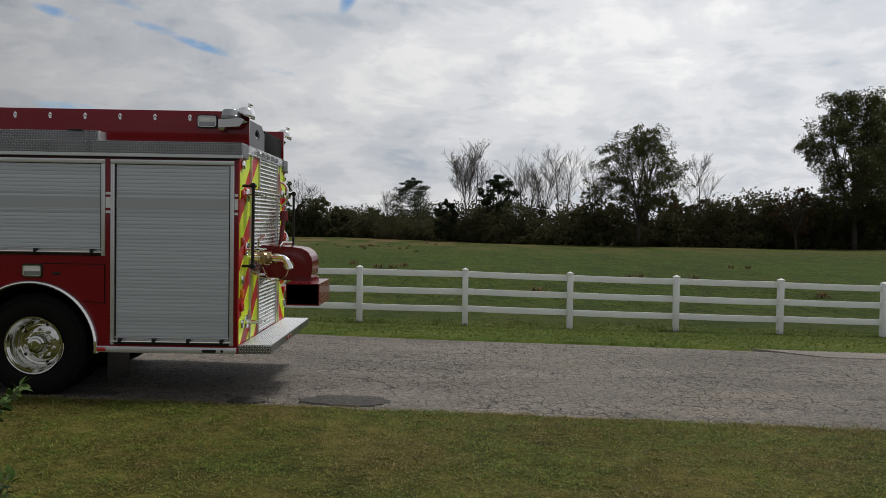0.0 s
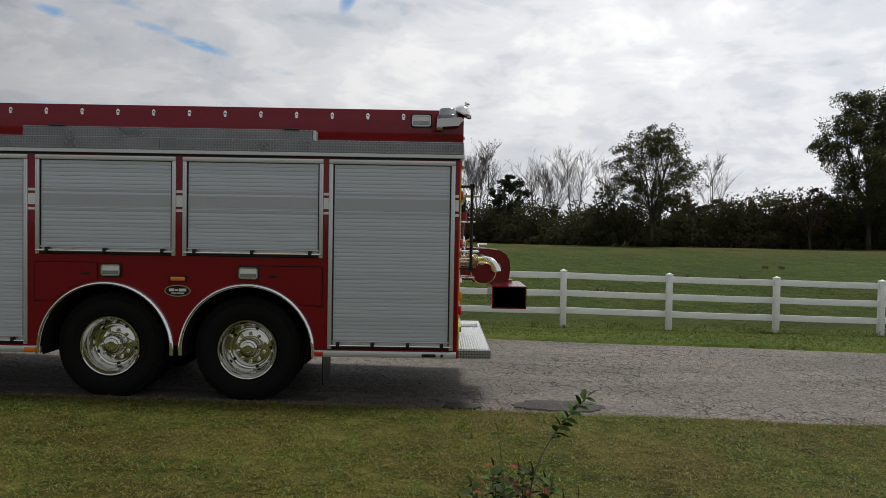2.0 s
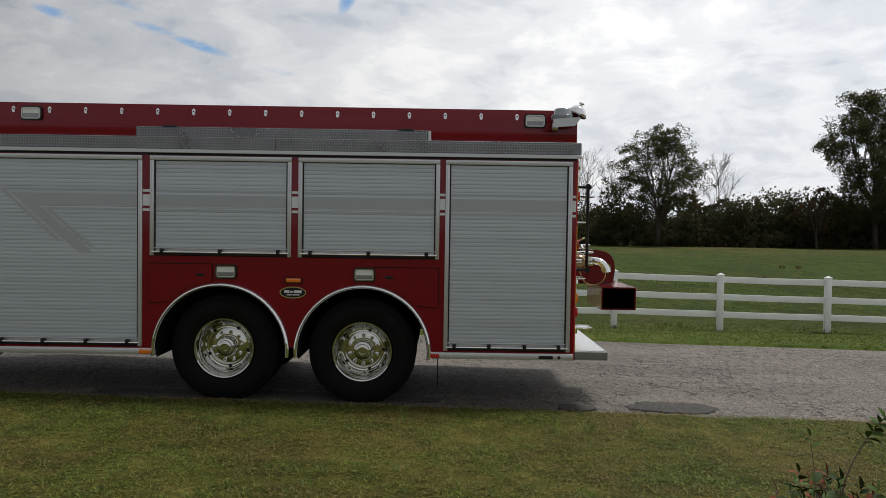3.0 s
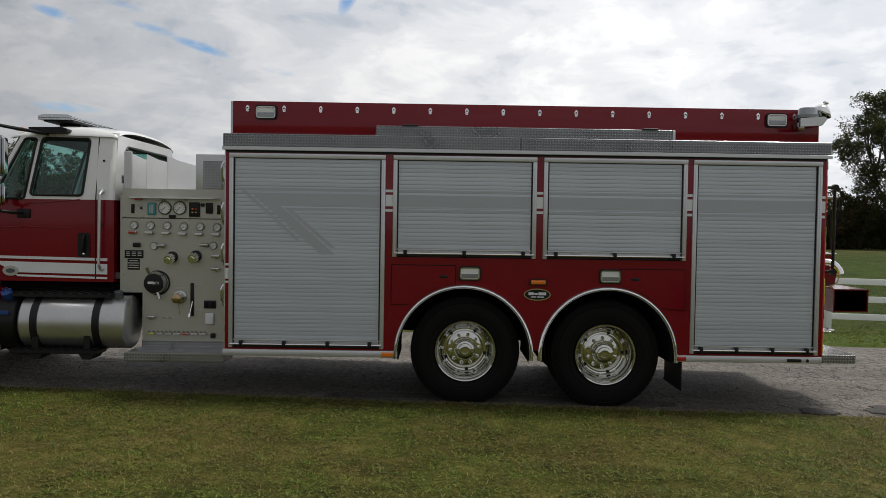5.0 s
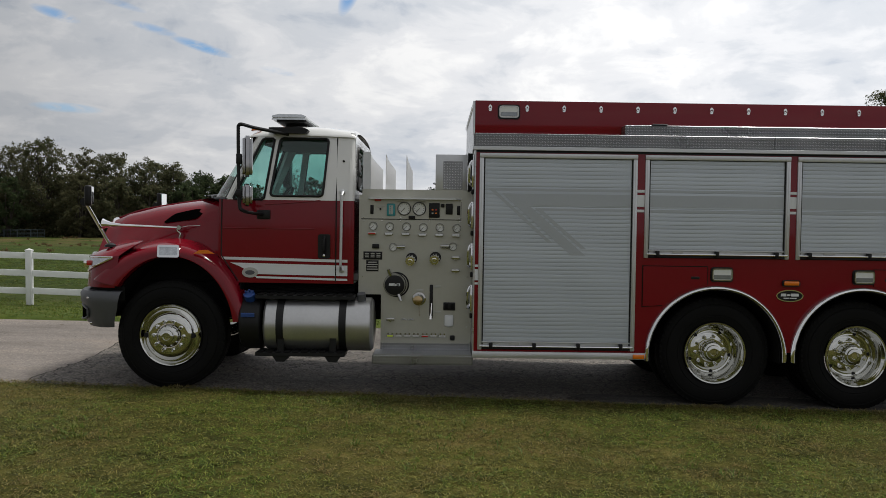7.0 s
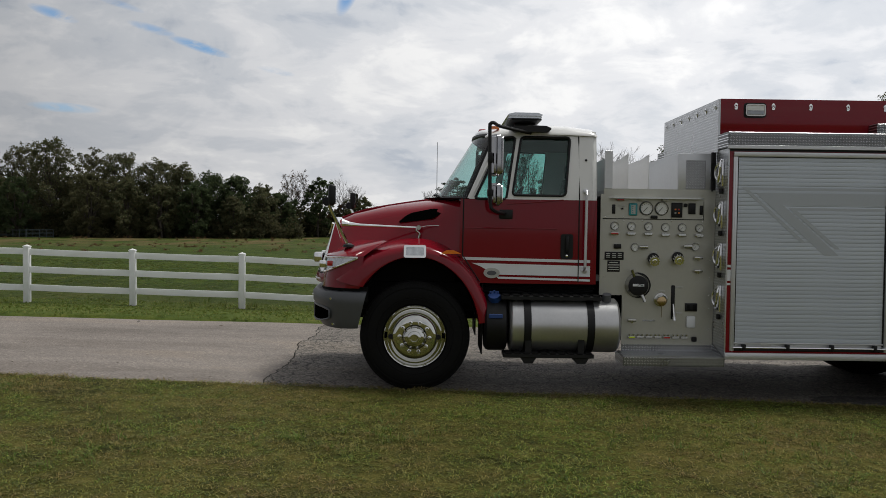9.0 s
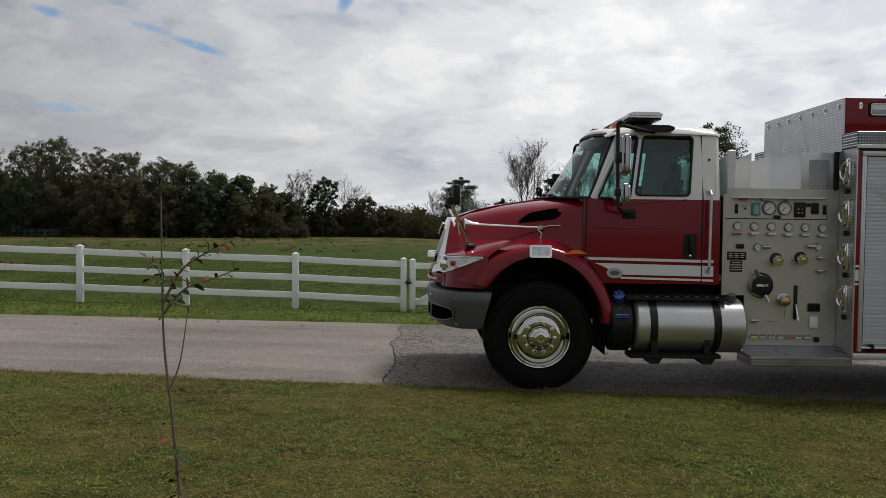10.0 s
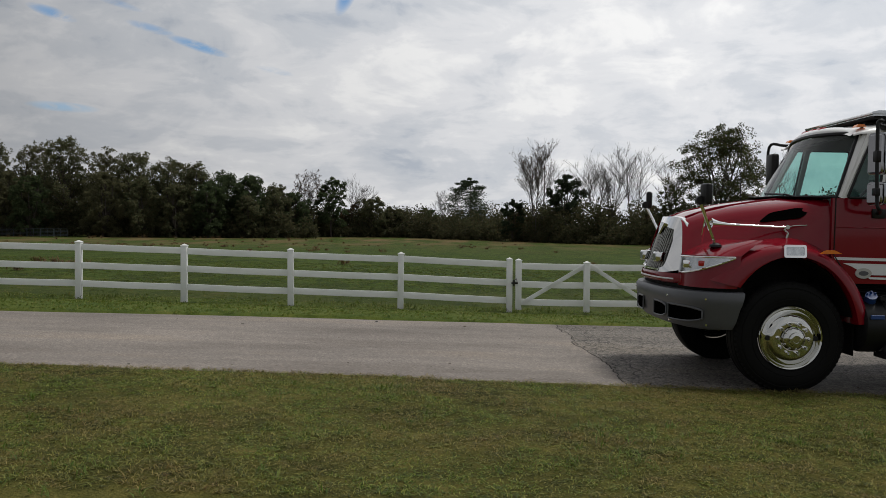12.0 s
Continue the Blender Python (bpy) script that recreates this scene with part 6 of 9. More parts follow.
def build_chassis():
    for y in (0.82, 1.58):
        bm = bmesh.new()
        box(bm, -0.85, 8.5, y, y + 0.08, 0.62, 0.88)
        part("frame_rail", bm, M["under"], truck, "black frame rail", smooth=False)
    for x, z in ((0.0, 0.52), (AXLE_A, AXLE_AZ), (AXLE_B, AXLE_BZ)):
        bm = bmesh.new()
        rod(bm, (x, 0.35, z), (x, TRUCK_W - 0.35, z), 0.075, None, 14)
        if x > 1:
            lathe(bm, [(0.05, -0.25), (0.19, -0.16), (0.21, 0.0), (0.19, 0.16), (0.05, 0.25)], (x, MID, z), 16, (True, True))
        part("axle", bm, M["under"], truck, "dark axle")
    bm = bmesh.new()
    box(bm, 5.2, 6.7, 0.86, 0.98, 0.42, 0.60, 0.03)
    box(bm, 5.2, 6.7, 1.50, 1.62, 0.42, 0.60, 0.03)
    part("rear_springs", bm, M["under"], truck)
    bm = bmesh.new()
    box(bm, -0.6, 1.7, 0.60, 1.87, 0.72, 1.02, 0.05)
    box(bm, -0.6, 0.40, 0.60, 1.87, 1.00, 1.36, 0.05)
    part("engine", bm, M["under"], truck, "dark engine and gearbox")
    bm = bmesh.new()
    rod(bm, (1.6, MID, 0.65), (5.1, MID, 0.5), 0.05)
    part("drive_shaft", bm, M["under"], truck)
    for y0 in (0.06, TRUCK_W - 0.66):
        bm = bmesh.new()
        box(bm, 7.365, 7.375, y0, y0 + 0.60, 0.06, 0.60, 0.003, 1)
        part("mud_flap", bm, M["black"], truck, "black rubber mud flap")
    for y0 in (0.24, TRUCK_W - 0.86):
        bm = bmesh.new()
        box(bm, 0.640, 0.652, y0, y0 + 0.62, 0.34, 1.02, 0.004, 1)
        part("splash_guard", bm, M["under"], truck, "black guard behind the front wheel")
    bm = bmesh.new()
    rod(bm, (3.1, 0.5, 0.48), (4.2, 0.5, 0.48), 0.11)
    part("air_tank", bm, M["under"], truck)


def build_rear():
    x = BX1
    bm = bmesh.new()
    box(bm, x, x + 0.012, 0.0, TRUCK_W, BZ0, 2.49)
    part("rear_wall", bm, M["chevron_red"], truck, "red reflective rear wall", smooth=False)
    # lime chevrons slanting up to the middle, round a ribbed bright centre
    def clip(poly, axis, limit, keep_more):
        out = []
        for k, q in enumerate(poly):
            p = poly[k - 1]
            inside_p, inside_q = (p[axis] >= limit) == keep_more, (q[axis] >= limit) == keep_more
            if inside_p != inside_q:
                t = (limit - p[axis]) / (q[axis] - p[axis])
                out.append((p[0] + (q[0] - p[0]) * t, p[1] + (q[1] - p[1]) * t))
            if inside_q:
                out.append(q)
        return out

    for near in (True, False):
        for u0, u1, z0, z1 in ((0.0, 0.45, 0.46, 2.42), (0.455, 0.86, 2.06, 2.42), (0.455, 0.86, 0.46, 1.15)):
            for k in range(-3, 6):
                z = 0.42 + 0.50 * k
                poly = [(0.0, z), (0.9, z + 0.72), (0.9, z + 0.98), (0.0, z + 0.26)]
                for axis, limit, more in ((0, u0, True), (0, u1, False), (1, z0, True), (1, z1, False)):
                    poly = clip(poly, axis, limit, more) if poly else poly
                if len(poly) < 3:
                    continue
                if not near:
                    poly = [(TRUCK_W - u, v) for u, v in poly]
                bm = bmesh.new()
                plate(bm, poly, (), 0.004, front_map(x + 0.012))
                part("chevron", bm, M["lime"], truck, "lime yellow reflective chevron", smooth=False)
    for y0, y1, z0, z1, lift in ((0.86, TRUCK_W - 0.60, 0.46, 2.40, 0.0), (0.46, 0.855, 1.16, 2.05, 0.012), (TRUCK_W - 0.595, TRUCK_W - 0.46, 1.16, 2.05, 0.012)):
        bm = bmesh.new()
        n = round((z1 - z0) / 0.043)
        rows = []
        for i in range(n * 6 + 1):
            bulge = 0.016 + lift + 0.014 * abs(math.sin(math.pi * i / 6)) ** 0.8
            z = z0 + (z1 - z0) * i / (n * 6)
            rows.append([(x + bulge, y0, z), (x + bulge, y1, z)])
        grid(bm, rows)
        part("ribbed_panel", bm, M["alu_bright"], truck, "bright ribbed aluminium rear panel", sharp=60)
    for y in (0.455, 0.858, TRUCK_W - 0.598, TRUCK_W - 0.455):
        bm = bmesh.new()
        box(bm, x + 0.012, x + 0.034, y - 0.008, y + 0.008, 0.46, 2.42)
        part("panel_trim", bm, M["alu"], truck, smooth=False)
    bm = bmesh.new()
    box(bm, x + 0.012, x + 0.03, 0.30, TRUCK_W - 0.30, 2.40, 2.50, 0.004, 1)
    for k in range(5):
        lathe(bm, [(0.035, -0.01), (0.03, -0.02), (0.0, -0.02)], (x + 0.035, MID - 0.5 + 0.25 * k, 2.45), 12)
    part("rear_header", bm, M["diamond_front"], truck)
    # tailboard
    bm = bmesh.new()
    box(bm, x, 9.045, 0.0, TRUCK_W, 0.362, 0.448, 0.006, 1)
    tail = part("tailboard", bm, M["diamond_step"], truck, "tread plate tailboard")
    bm = bmesh.new()
    rows = []
    for i in range(12 * 4 + 1):
        u = x + 0.02 + 0.31 * i / 48
        rows.append([(u, 0.01, 0.450 + 0.006 * abs(math.sin(math.pi * i / 4))), (u, TRUCK_W - 0.01, 0.450 + 0.006 * abs(math.sin(math.pi * i / 4)))])
    grid(bm, rows)
    part("tread_surface", bm, M["alu_bright"], tail, "ribbed step surface")
    bm = bmesh.new()
    for y in (0.9, 1.05):
        box(bm, 9.045, 9.055, y, y + 0.09, 0.385, 0.425, 0.004, 1)
    part("tail_reflector", bm, M["red_lens"], tail, "red reflector")
    # grab rails
    for y in (0.09, TRUCK_W - 0.02):
        bm = bmesh.new()
        tube(bm, [(x + 0.13, y, 1.22), (x + 0.13, y, 2.10)], 0.016, 10)
        for z in (1.25, 2.07):
            tube(bm, [(x, y + 0.02, z), (x + 0.13, y, z)], 0.014, 8)
            lathe(bm, [(0.03, -0.03), (0.03, 0.03)], (x + 0.13, y, z), 10, (True, True))
        part("grab_rail", bm, M["black"], truck, "vertical grab rail")
    # folding steps and lamps down the near edge
    for z in (1.98, 1.42, 0.66):
        bm = bmesh.new()
        box(bm, x + 0.012, x + 0.04, 0.22, 0.34, z - 0.07, z + 0.07, 0.01, 2)
        box(bm, x + 0.03, x + 0.20, 0.20, 0.36, z - 0.012, z + 0.004, 0.004, 1)
        tube(bm, [(x + 0.04, 0.2, z), (x + 0.21, 0.2, z), (x + 0.21, 0.36, z), (x + 0.04, 0.36, z)], 0.010, 8)
        part("folding_step", bm, M["chrome"], truck, "bright folding step")
    for z in (1.72, 1.14):
        bm = bmesh.new()
        box(bm, x + 0.03, x + 0.17, 0.46, 0.62, z - 0.006, z + 0.006, 0.004, 1)
        tube(bm, [(x + 0.03, 0.46, z), (x + 0.18, 0.46, z), (x + 0.18, 0.62, z), (x + 0.03, 0.62, z)], 0.008, 8)
        part("folding_step", bm, M["chrome"], truck, "bright folding step")
    for near in (True, False):
        y = 0.045 if near else TRUCK_W - 0.155
        for z, m in ((0.66, "chrome"), (0.83, "red_lens"), (0.97, "amber"), (1.11, "chrome"), (1.50, "red_lens"), (2.28, "chrome"), (1.98, "red_lens")):
            bm = bmesh.new()
            box(bm, x + 0.012, x + 0.045, y, y + 0.075, z - 0.045, z + 0.045, 0.012, 2)
            part("tail_lamp", bm, M[m], truck, {"chrome": "clear chrome-bezel lamp", "red_lens": "red tail lamp", "amber": "amber tail lamp"}[m])
    # far tool brackets
    for z in (2.05, 1.45, 1.05):
        bm = bmesh.new()
        tube(bm, curve_points([(x + 0.02, 2.12, z - 0.16), (x + 0.10, 2.10, z - 0.08), (x + 0.11, 2.10, z + 0.08), (x + 0.02, 2.12, z + 0.16)], 5), 0.016, 8)
        box(bm, x + 0.012, x + 0.06, 2.06, 2.18, z - 0.05, z + 0.05, 0.01, 2)
        part("tool_bracket", bm, M["chrome"], truck, "chrome tool bracket")
    bm = bmesh.new()
    tube(bm, [(x + 0.06, 1.88, 1.30), (x + 0.10, 1.95, 1.78)], 0.028, 10)
    tube(bm, [(x + 0.10, 1.95, 1.72), (x + 0.10, 1.95, 1.84)], 0.05, 10)
    part("tool_handle", bm, M["red_rough"], truck, "red-handled tool in a bracket")
    # dump valve and swivelling chute
    bm = bmesh.new()
    prof = [(8.72, 1.08), (9.29, 1.06), (9.31, 1.20), (9.30, 1.30), (9.26, 1.37), (9.19, 1.41), (9.08, 1.425), (8.72, 1.44)]
    plate(bm, prof, (), 0.52, side_map(0.98))
    bmesh.ops.bevel(bm, geom=[e for e in bm.edges if e.is_manifold and e.calc_face_angle(0) > 1.0], offset=0.012, segments=2, affect="EDGES")
    chute = part("dump_chute", bm, M["red_rough"], truck, "red dump valve with a swivelling chute", sharp=40)
    bm = bmesh.new()
    lathe_pts = [(9.12 + 0.235 * math.cos(a), 1.22 + 0.235 * math.sin(a)) for a in (2 * math.pi * i / 28 for i in range(28))]
    plate(bm, lathe_pts, (), 0.035, top_map(1.045))
    part("swivel_ring", bm, M["red_rough"], chute)
    bm = bmesh.new()
    ax0, ax1, az0, az1 = 9.085, 9.450, 0.805, 1.045
    for (a, b, c, d) in ((ax0, ax0 + 0.012, az0, az1), (ax1 - 0.012, ax1, az0, az1), (ax0 + 0.012, ax1 - 0.012, az0, az0 + 0.012), (ax0 + 0.012, ax1 - 0.012, az1 - 0.012, az1)):
        box(bm, a, b, 0.58, 1.42, c, d)
    box(bm, ax0 + 0.012, ax1 - 0.012, 1.40, 1.41, az0 + 0.012, az1 - 0.012)
    part("chute_box", bm, M["red_rough"], chute, "square red chute open at the end", smooth=False)
    # Black sheets line the chute to stand for its inner shade.
    bm = bmesh.new()
    box(bm, ax0 + 0.014, ax1 - 0.014, 0.66, 1.39, az0 + 0.014, az0 + 0.018)
    box(bm, ax0 + 0.014, ax0 + 0.018, 0.60, 1.39, az0 + 0.018, az1 - 0.018)
    box(bm, ax1 - 0.018, ax1 - 0.014, 0.60, 1.39, az0 + 0.018, az1 - 0.018)
    box(bm, ax0 + 0.018, ax1 - 0.018, 1.385, 1.39, az0 + 0.018, az1 - 0.018)
    box(bm, ax0 + 0.014, ax1 - 0.014, 0.60, 1.39, az1 - 0.018, az1 - 0.014)
    part("chute_inside", bm, M["void"], chute, "black lining that paints the shade inside the chute", smooth=False)
    bm = bmesh.new()
    tube(bm, [(8.95, 0.96, 1.43), (8.95, 1.10, 1.47), (9.05, 1.15, 1.47)], 0.012, 8)
    part("chute_latch", bm, M["chrome"], chute)
    # suction inlet with its chrome elbow and chain
    bm = bmesh.new()
    lathe(bm, [(0.055, -0.02), (0.07, 0.0), (0.07, 0.05), (0.05, 0.06)], (8.84, 0.55, 1.31), 20, (True, True))
    rod(bm, (8.71, 0.62, 1.31), (8.93, 0.62, 1.31), 0.055, None, 18)
    box(bm, 8.80, 8.92, 0.55, 0.69, 1.24, 1.38, 0.02, 2)
    valve = part("rear_valve", bm, M["brass"], truck, "brass valve with a chrome elbow")
    bm = bmesh.new()
    tube(bm, curve_points([(8.92, 0.62, 1.315), (9.00, 0.60, 1.32), (9.07, 0.58, 1.305), (9.12, 0.56, 1.25), (9.135, 0.55, 1.20)], 5), 0.038, 16)
    for p, w in (((8.97, 0.61, 1.318), 0.052), ((9.12, 0.56, 1.245), 0.054)):
        lathe(bm, [(w, -0.012), (w, 0.012)], p, 16, (True, True))
    part("elbow", bm, M["chrome"], valve, "chrome elbow and cap")
    bm = bmesh.new()
    tube(bm, curve_points([(9.12, 0.55, 1.20), (9.09, 0.52, 1.12), (9.00, 0.52, 1.07), (8.90, 0.54, 1.10), (8.84, 0.55, 1.22)], 5), 0.006, 6)
    part("chain", bm, M["brass"], valve, "thin keeper chain")
    bm = bmesh.new()
    tube(bm, [(8.78, 0.56, 1.36), (8.80, 0.52, 1.52), (8.88, 0.50, 1.56)], 0.012, 8)
    rod(bm, (8.72, 0.42, 1.32), (8.84, 0.42, 1.32), 0.02)
    part("valve_handle", bm, M["chrome"], valve)
    # beacons and scene lamps on the top corners
    for y, s in ((0.17, 1), (TRUCK_W - 0.17, -1)):
        bm = bmesh.new()
        box(bm, 8.47, 8.53, y - 0.06, y + 0.09, 2.625, 2.70, 0.008, 2)
        plate(bm, [(8.475, 2.655), (8.475, 2.738), (8.71, 2.755), (8.74, 2.735), (8.69, 2.67)], (), 0.19, side_map(y - 0.095))
        beacon = part("beacon", bm, M["chrome_dull"], truck, "corner beacon on a bracket")
        bm = bmesh.new()
        b = bmesh.new()
        prof = [(0.105, 0.0), (0.107, 0.030), (0.100, 0.038), (0.090, 0.088), (0.078, 0.100), (0.0, 0.102)]
        lathe(b, prof, (0, 0, 0), 28)
        b.transform(Matrix.Translation((8.585, y, 2.748)) @ Matrix.Rotation(radians(90), 4, "X"))
        merge(bm, b)
        part("beacon_dome", bm, M["lens"], beacon, "clear ribbed beacon dome")
        bm = bmesh.new()
        b = bmesh.new()
        lathe(b, [(0.118, 0.0), (0.108, 0.012), (0.112, 0.0), (0.104, -0.035), (0.070, -0.085), (0.022, -0.108), (0.018, -0.122), (0.030, -0.126), (0.030, -0.140), (0.0, -0.142)], (0, 0, 0), 28)
        b.transform(Matrix.Translation((8.725, y + 0.03, 2.80)) @ Matrix.Rotation(radians(24), 4, "Y") @ Matrix.Rotation(radians(-90), 4, "X") @ Matrix.Scale(0.88, 4))
        merge(bm, b)
        part("work_lamp", bm, M["chrome"], beacon, "round chrome work lamp")
    # end boards of the hose bed
    bm = bmesh.new()
    hole = [(0.78 + 0.11 * math.cos(a), 2.655 + 0.055 * math.sin(a)) for a in (2 * math.pi * i / 20 for i in range(20))]
    plate(bm, [(0.30, 2.49), (1.15, 2.49), (1.15, 2.70), (1.00, 2.775), (0.40, 2.775), (0.30, 2.74)], [hole], 0.02, front_map(8.70))
    part("end_board", bm, M["bumper"], truck, "grey end board with a hand hole", smooth=False)
    bm = bmesh.new()
    box(bm, 8.45, 8.72, 1.16, TRUCK_W - 0.30, 2.50, 2.745, 0.01, 2)
    part("rear_cover", bm, M["under"], truck, "black cover over the hose bed end")


build_body()
for door_row in DOORS:
    build_roller_door(*door_row)
build_body_trim()
build_wheels()
build_chassis()
build_rear()


# ---------------------------------------------------------------- cab and hood
CAB_Y = 0.27                       # near side of the cab
CAB_V = MID - CAB_Y                # half its width


def mirrored(rows_half):
    """Full cross rows from halves given as (distance from the middle, height), near side first."""
    return [[(x, MID - v, z) for v, z in reversed(half)] + [(x, MID + v, z) for v, z in half[1:]] for x, half in rows_half]


def lerp_profile(a, b, t):
    return [(u0 + (u1 - u0) * t, v0 + (v1 - v0) * t) for (u0, v0), (u1, v1) in zip(a, b)]


def skin(sections, per=6):
    """Smooth sections along the length: each is (x, half profile)."""
    xs = [s[0] for s in sections]
    out = []
    for i in range(len(sections) - 1):
        p0, p1, p2, p3 = (sections[max(0, min(len(sections) - 1, j))][1] for j in (i - 1, i, i + 1, i + 2))
        for k in range(per):
            t = k / per
            half = []
            for a, b, c, d in zip(p0, p1, p2, p3):
                half.append(tuple(0.5 * (2 * b[n] + (c[n] - a[n]) * t + (2 * a[n] - 5 * b[n] + 4 * c[n] - d[n]) * t * t + (3 * b[n] - a[n] - 3 * c[n] + d[n]) * t ** 3) for n in (0, 1)))
            out.append((xs[i] + (xs[i + 1] - xs[i]) * t, half))
    out.append(sections[-1])
    return out


def fine_half(half, per=4):
    pts = [Vector((v, z, 0)) for v, z in half]
    return [(p.x, p.y) for p in curve_points(pts, per)]


def build_cab():
    belt = 1.845
    window = rounded([(0.925, 1.885), (1.440, 1.885), (1.488, 2.455), (1.010, 2.455)], 0.04)
    vent = rounded([(0.560, 1.845), (0.855, 1.795), (0.955, 2.450), (0.835, 2.450)], 0.05)
    upper = [(0.505, belt), (1.70, belt), (1.72, 2.30), (1.70, 2.50), (0.86, 2.50), (0.785, 2.47)]
    vent_upper = [(0.566, belt + 0.012), (0.585, belt + 0.003), (0.848, belt + 0.003), (0.868, belt + 0.02), (0.945, 2.40), (0.950, 2.44), (0.935, 2.452), (0.860, 2.452), (0.835, 2.44), (0.815, 2.40)]
    lower = [(0.425, belt), (0.42, 1.30), (0.55, 1.05), (0.62, 1.03), (1.70, 1.03), (1.70, belt)]
    for near in (True, False):
        y0 = CAB_Y if near else TRUCK_W - CAB_Y - 0.04

        def lean(u, v, w, y0=y0, near=near):
            """The cab sides lean inward above the belt."""
            inward = 0.10 * max(0.0, (v - belt) / 0.65) ** 1.5
            return (u, y0 + w + (inward if near else -inward), v)

        bm = bmesh.new()
        plate(bm, upper, [window, vent_upper], 0.04, lean)
        part("cab_side_upper", bm, M["white"], truck, "white upper cab side with window openings", sharp=30)
        bm = bmesh.new()
        plate(bm, lower, (), 0.04, lean)
        part("cab_side_lower", bm, M["red"], truck, "red lower cab side", sharp=30)
        # glass
        for loop in (window, vent_upper):
            bm = bmesh.new()
            plate(bm, loop, (), 0.004, lambda u, v, w, f=lean, near=near: f(u, v, w + (0.022 if near else 0.014)))
            ob = part("side_glass", bm, M["glass"], truck, "clear side window", smooth=False)
            ob.visible_shadow = False
            bm = bmesh.new()
            ring = [Vector(lean(u, v, -0.004 if near else 0.044)) for u, v in loop]
            tube(bm, ring + [ring[0]], 0.013, 6)
            part("window_seal", bm, M["black"], truck, "black window seal")
        # door outline
        if near:
            for line in ([(0.455, 2.42 - 0.57), (0.450, 1.30), (0.62, 1.045)], [(1.572, 2.47), (1.575, 1.85), (1.575, 1.84), (1.575, 1.05)]):
                bm = bmesh.new()
                tube(bm, [lean(u, v, -0.002) for u, v in line], 0.006, 5)
                part("door_gap", bm, M["black"], truck, "dark gap round the door")
            bm = bmesh.new()
            tube(bm, [lean(0.47, 1.565, -0.002), lean(1.36, 1.565, -0.002)], 0.006, 6)
            tube(bm, curve_points([lean(0.88, 1.80, -0.002), lean(1.10, 1.815, -0.002), lean(1.42, 1.845, -0.002)], 4), 0.006, 6)
            part("door_crease", bm, M["red"], truck)
            # stripes
            bm = bmesh.new()
            plate(bm, [(0.62, 1.195), (0.77, 1.115), (1.69, 1.105), (1.69, 1.208), (0.54, 1.225)], (), 0.006, lambda u, v, w: (u, CAB_Y - 0.004 + w, v))
            part("cab_stripe", bm, M["stripe"], truck, "broad white cab stripe", smooth=False)
            for z0, z1, u0 in ((1.243, 1.270, 0.47), (1.063, 1.083, 0.80)):
                bm = bmesh.new()
                plate(bm, [(u0, z0 + 0.012), (1.69, z0 - 0.005), (1.69, z1 - 0.005), (u0 - 0.02, z1 + 0.012)], (), 0.006, lambda u, v, w: (u, CAB_Y - 0.004 + w, v))
                part("cab_stripe", bm, M["stripe"], truck, "narrow white cab stripe", smooth=False)
            oval = [(0.735 + 0.078 * math.cos(a), 1.130 + 0.050 * math.sin(a)) for a in (2 * math.pi * i / 28 for i in range(28))]
            bm = bmesh.new()
            plate(bm, oval, (), 0.012, side_map(CAB_Y - 0.012))
            em = part("door_emblem", bm, M["label"], truck, "oval grey door emblem")
            bm = bmesh.new()
            plate(bm, [(0.735 + (u - 0.735) * 0.6, 1.13 + (v - 1.13) * 0.45) for u, v in oval], (), 0.004, side_map(CAB_Y - 0.014))
            part("emblem_mark", bm, M["bumper"], em, smooth=False)
            # door handle
            bm = bmesh.new()
            plate(bm, rounded([(1.400, 1.275), (1.520, 1.275), (1.520, 1.515), (1.400, 1.515)], 0.025), (), 0.012, side_map(CAB_Y - 0.010))
            hd = part("door_handle", bm, M["black"], truck, "black recessed door handle")
            bm = bmesh.new()
            tube(bm, curve_points([(1.465, CAB_Y - 0.01, 1.49), (1.462, CAB_Y - 0.035, 1.45), (1.460, CAB_Y - 0.035, 1.36), (1.462, CAB_Y - 0.012, 1.33)], 4), 0.016, 8)
            part("pull", bm, M["black"], hd)
            bm = bmesh.new()
            lathe(bm, [(0.012, -0.016), (0.0, -0.018)], (1.46, CAB_Y, 1.305), 10)
            part("lock", bm, M["chrome"], hd)
            # grab bar
            bm = bmesh.new()
            tube(bm, [(1.640, CAB_Y - 0.02, 1.93), (1.635, CAB_Y - 0.065, 1.90), (1.630, CAB_Y - 0.065, 1.20), (1.628, CAB_Y - 0.015, 1.165)], 0.014, 10)
            for z in (1.93, 1.165):
                lathe(bm, [(0.028, 0.0), (0.028, -0.016), (0.018, -0.022)], (1.635, CAB_Y, z), 12, (False, True))
            part("grab_bar", bm, M["alu"], truck, "bright cab grab bar")
            for u, v in ((1.640, 2.235), (1.640, 1.60)):
                bm = bmesh.new()
                lathe(bm, [(0.012, -0.004), (0.0, -0.008)], (u, CAB_Y + (0.04 if v > 2 else 0), v), 10)
                part("cab_button", bm, M["black"], truck)
    # rounded rear corner and rear wall with its window
    bm = bmesh.new()
    rear_win = rounded([(MID - 0.70, 1.97), (MID + 0.70, 1.97), (MID + 0.64, 2.40), (MID - 0.64, 2.40)], 0.08)
    plate(bm, [(CAB_Y + 0.03, belt), (TRUCK_W - CAB_Y - 0.03, belt), (TRUCK_W - CAB_Y - 0.12, 2.50), (CAB_Y + 0.12, 2.50)], [rear_win], 0.03, front_map(1.72))
    part("cab_rear_upper", bm, M["white"], truck, "white rear wall of the cab", sharp=30)
    bm = bmesh.new()
    plate(bm, rear_win, (), 0.005, front_map(1.732))
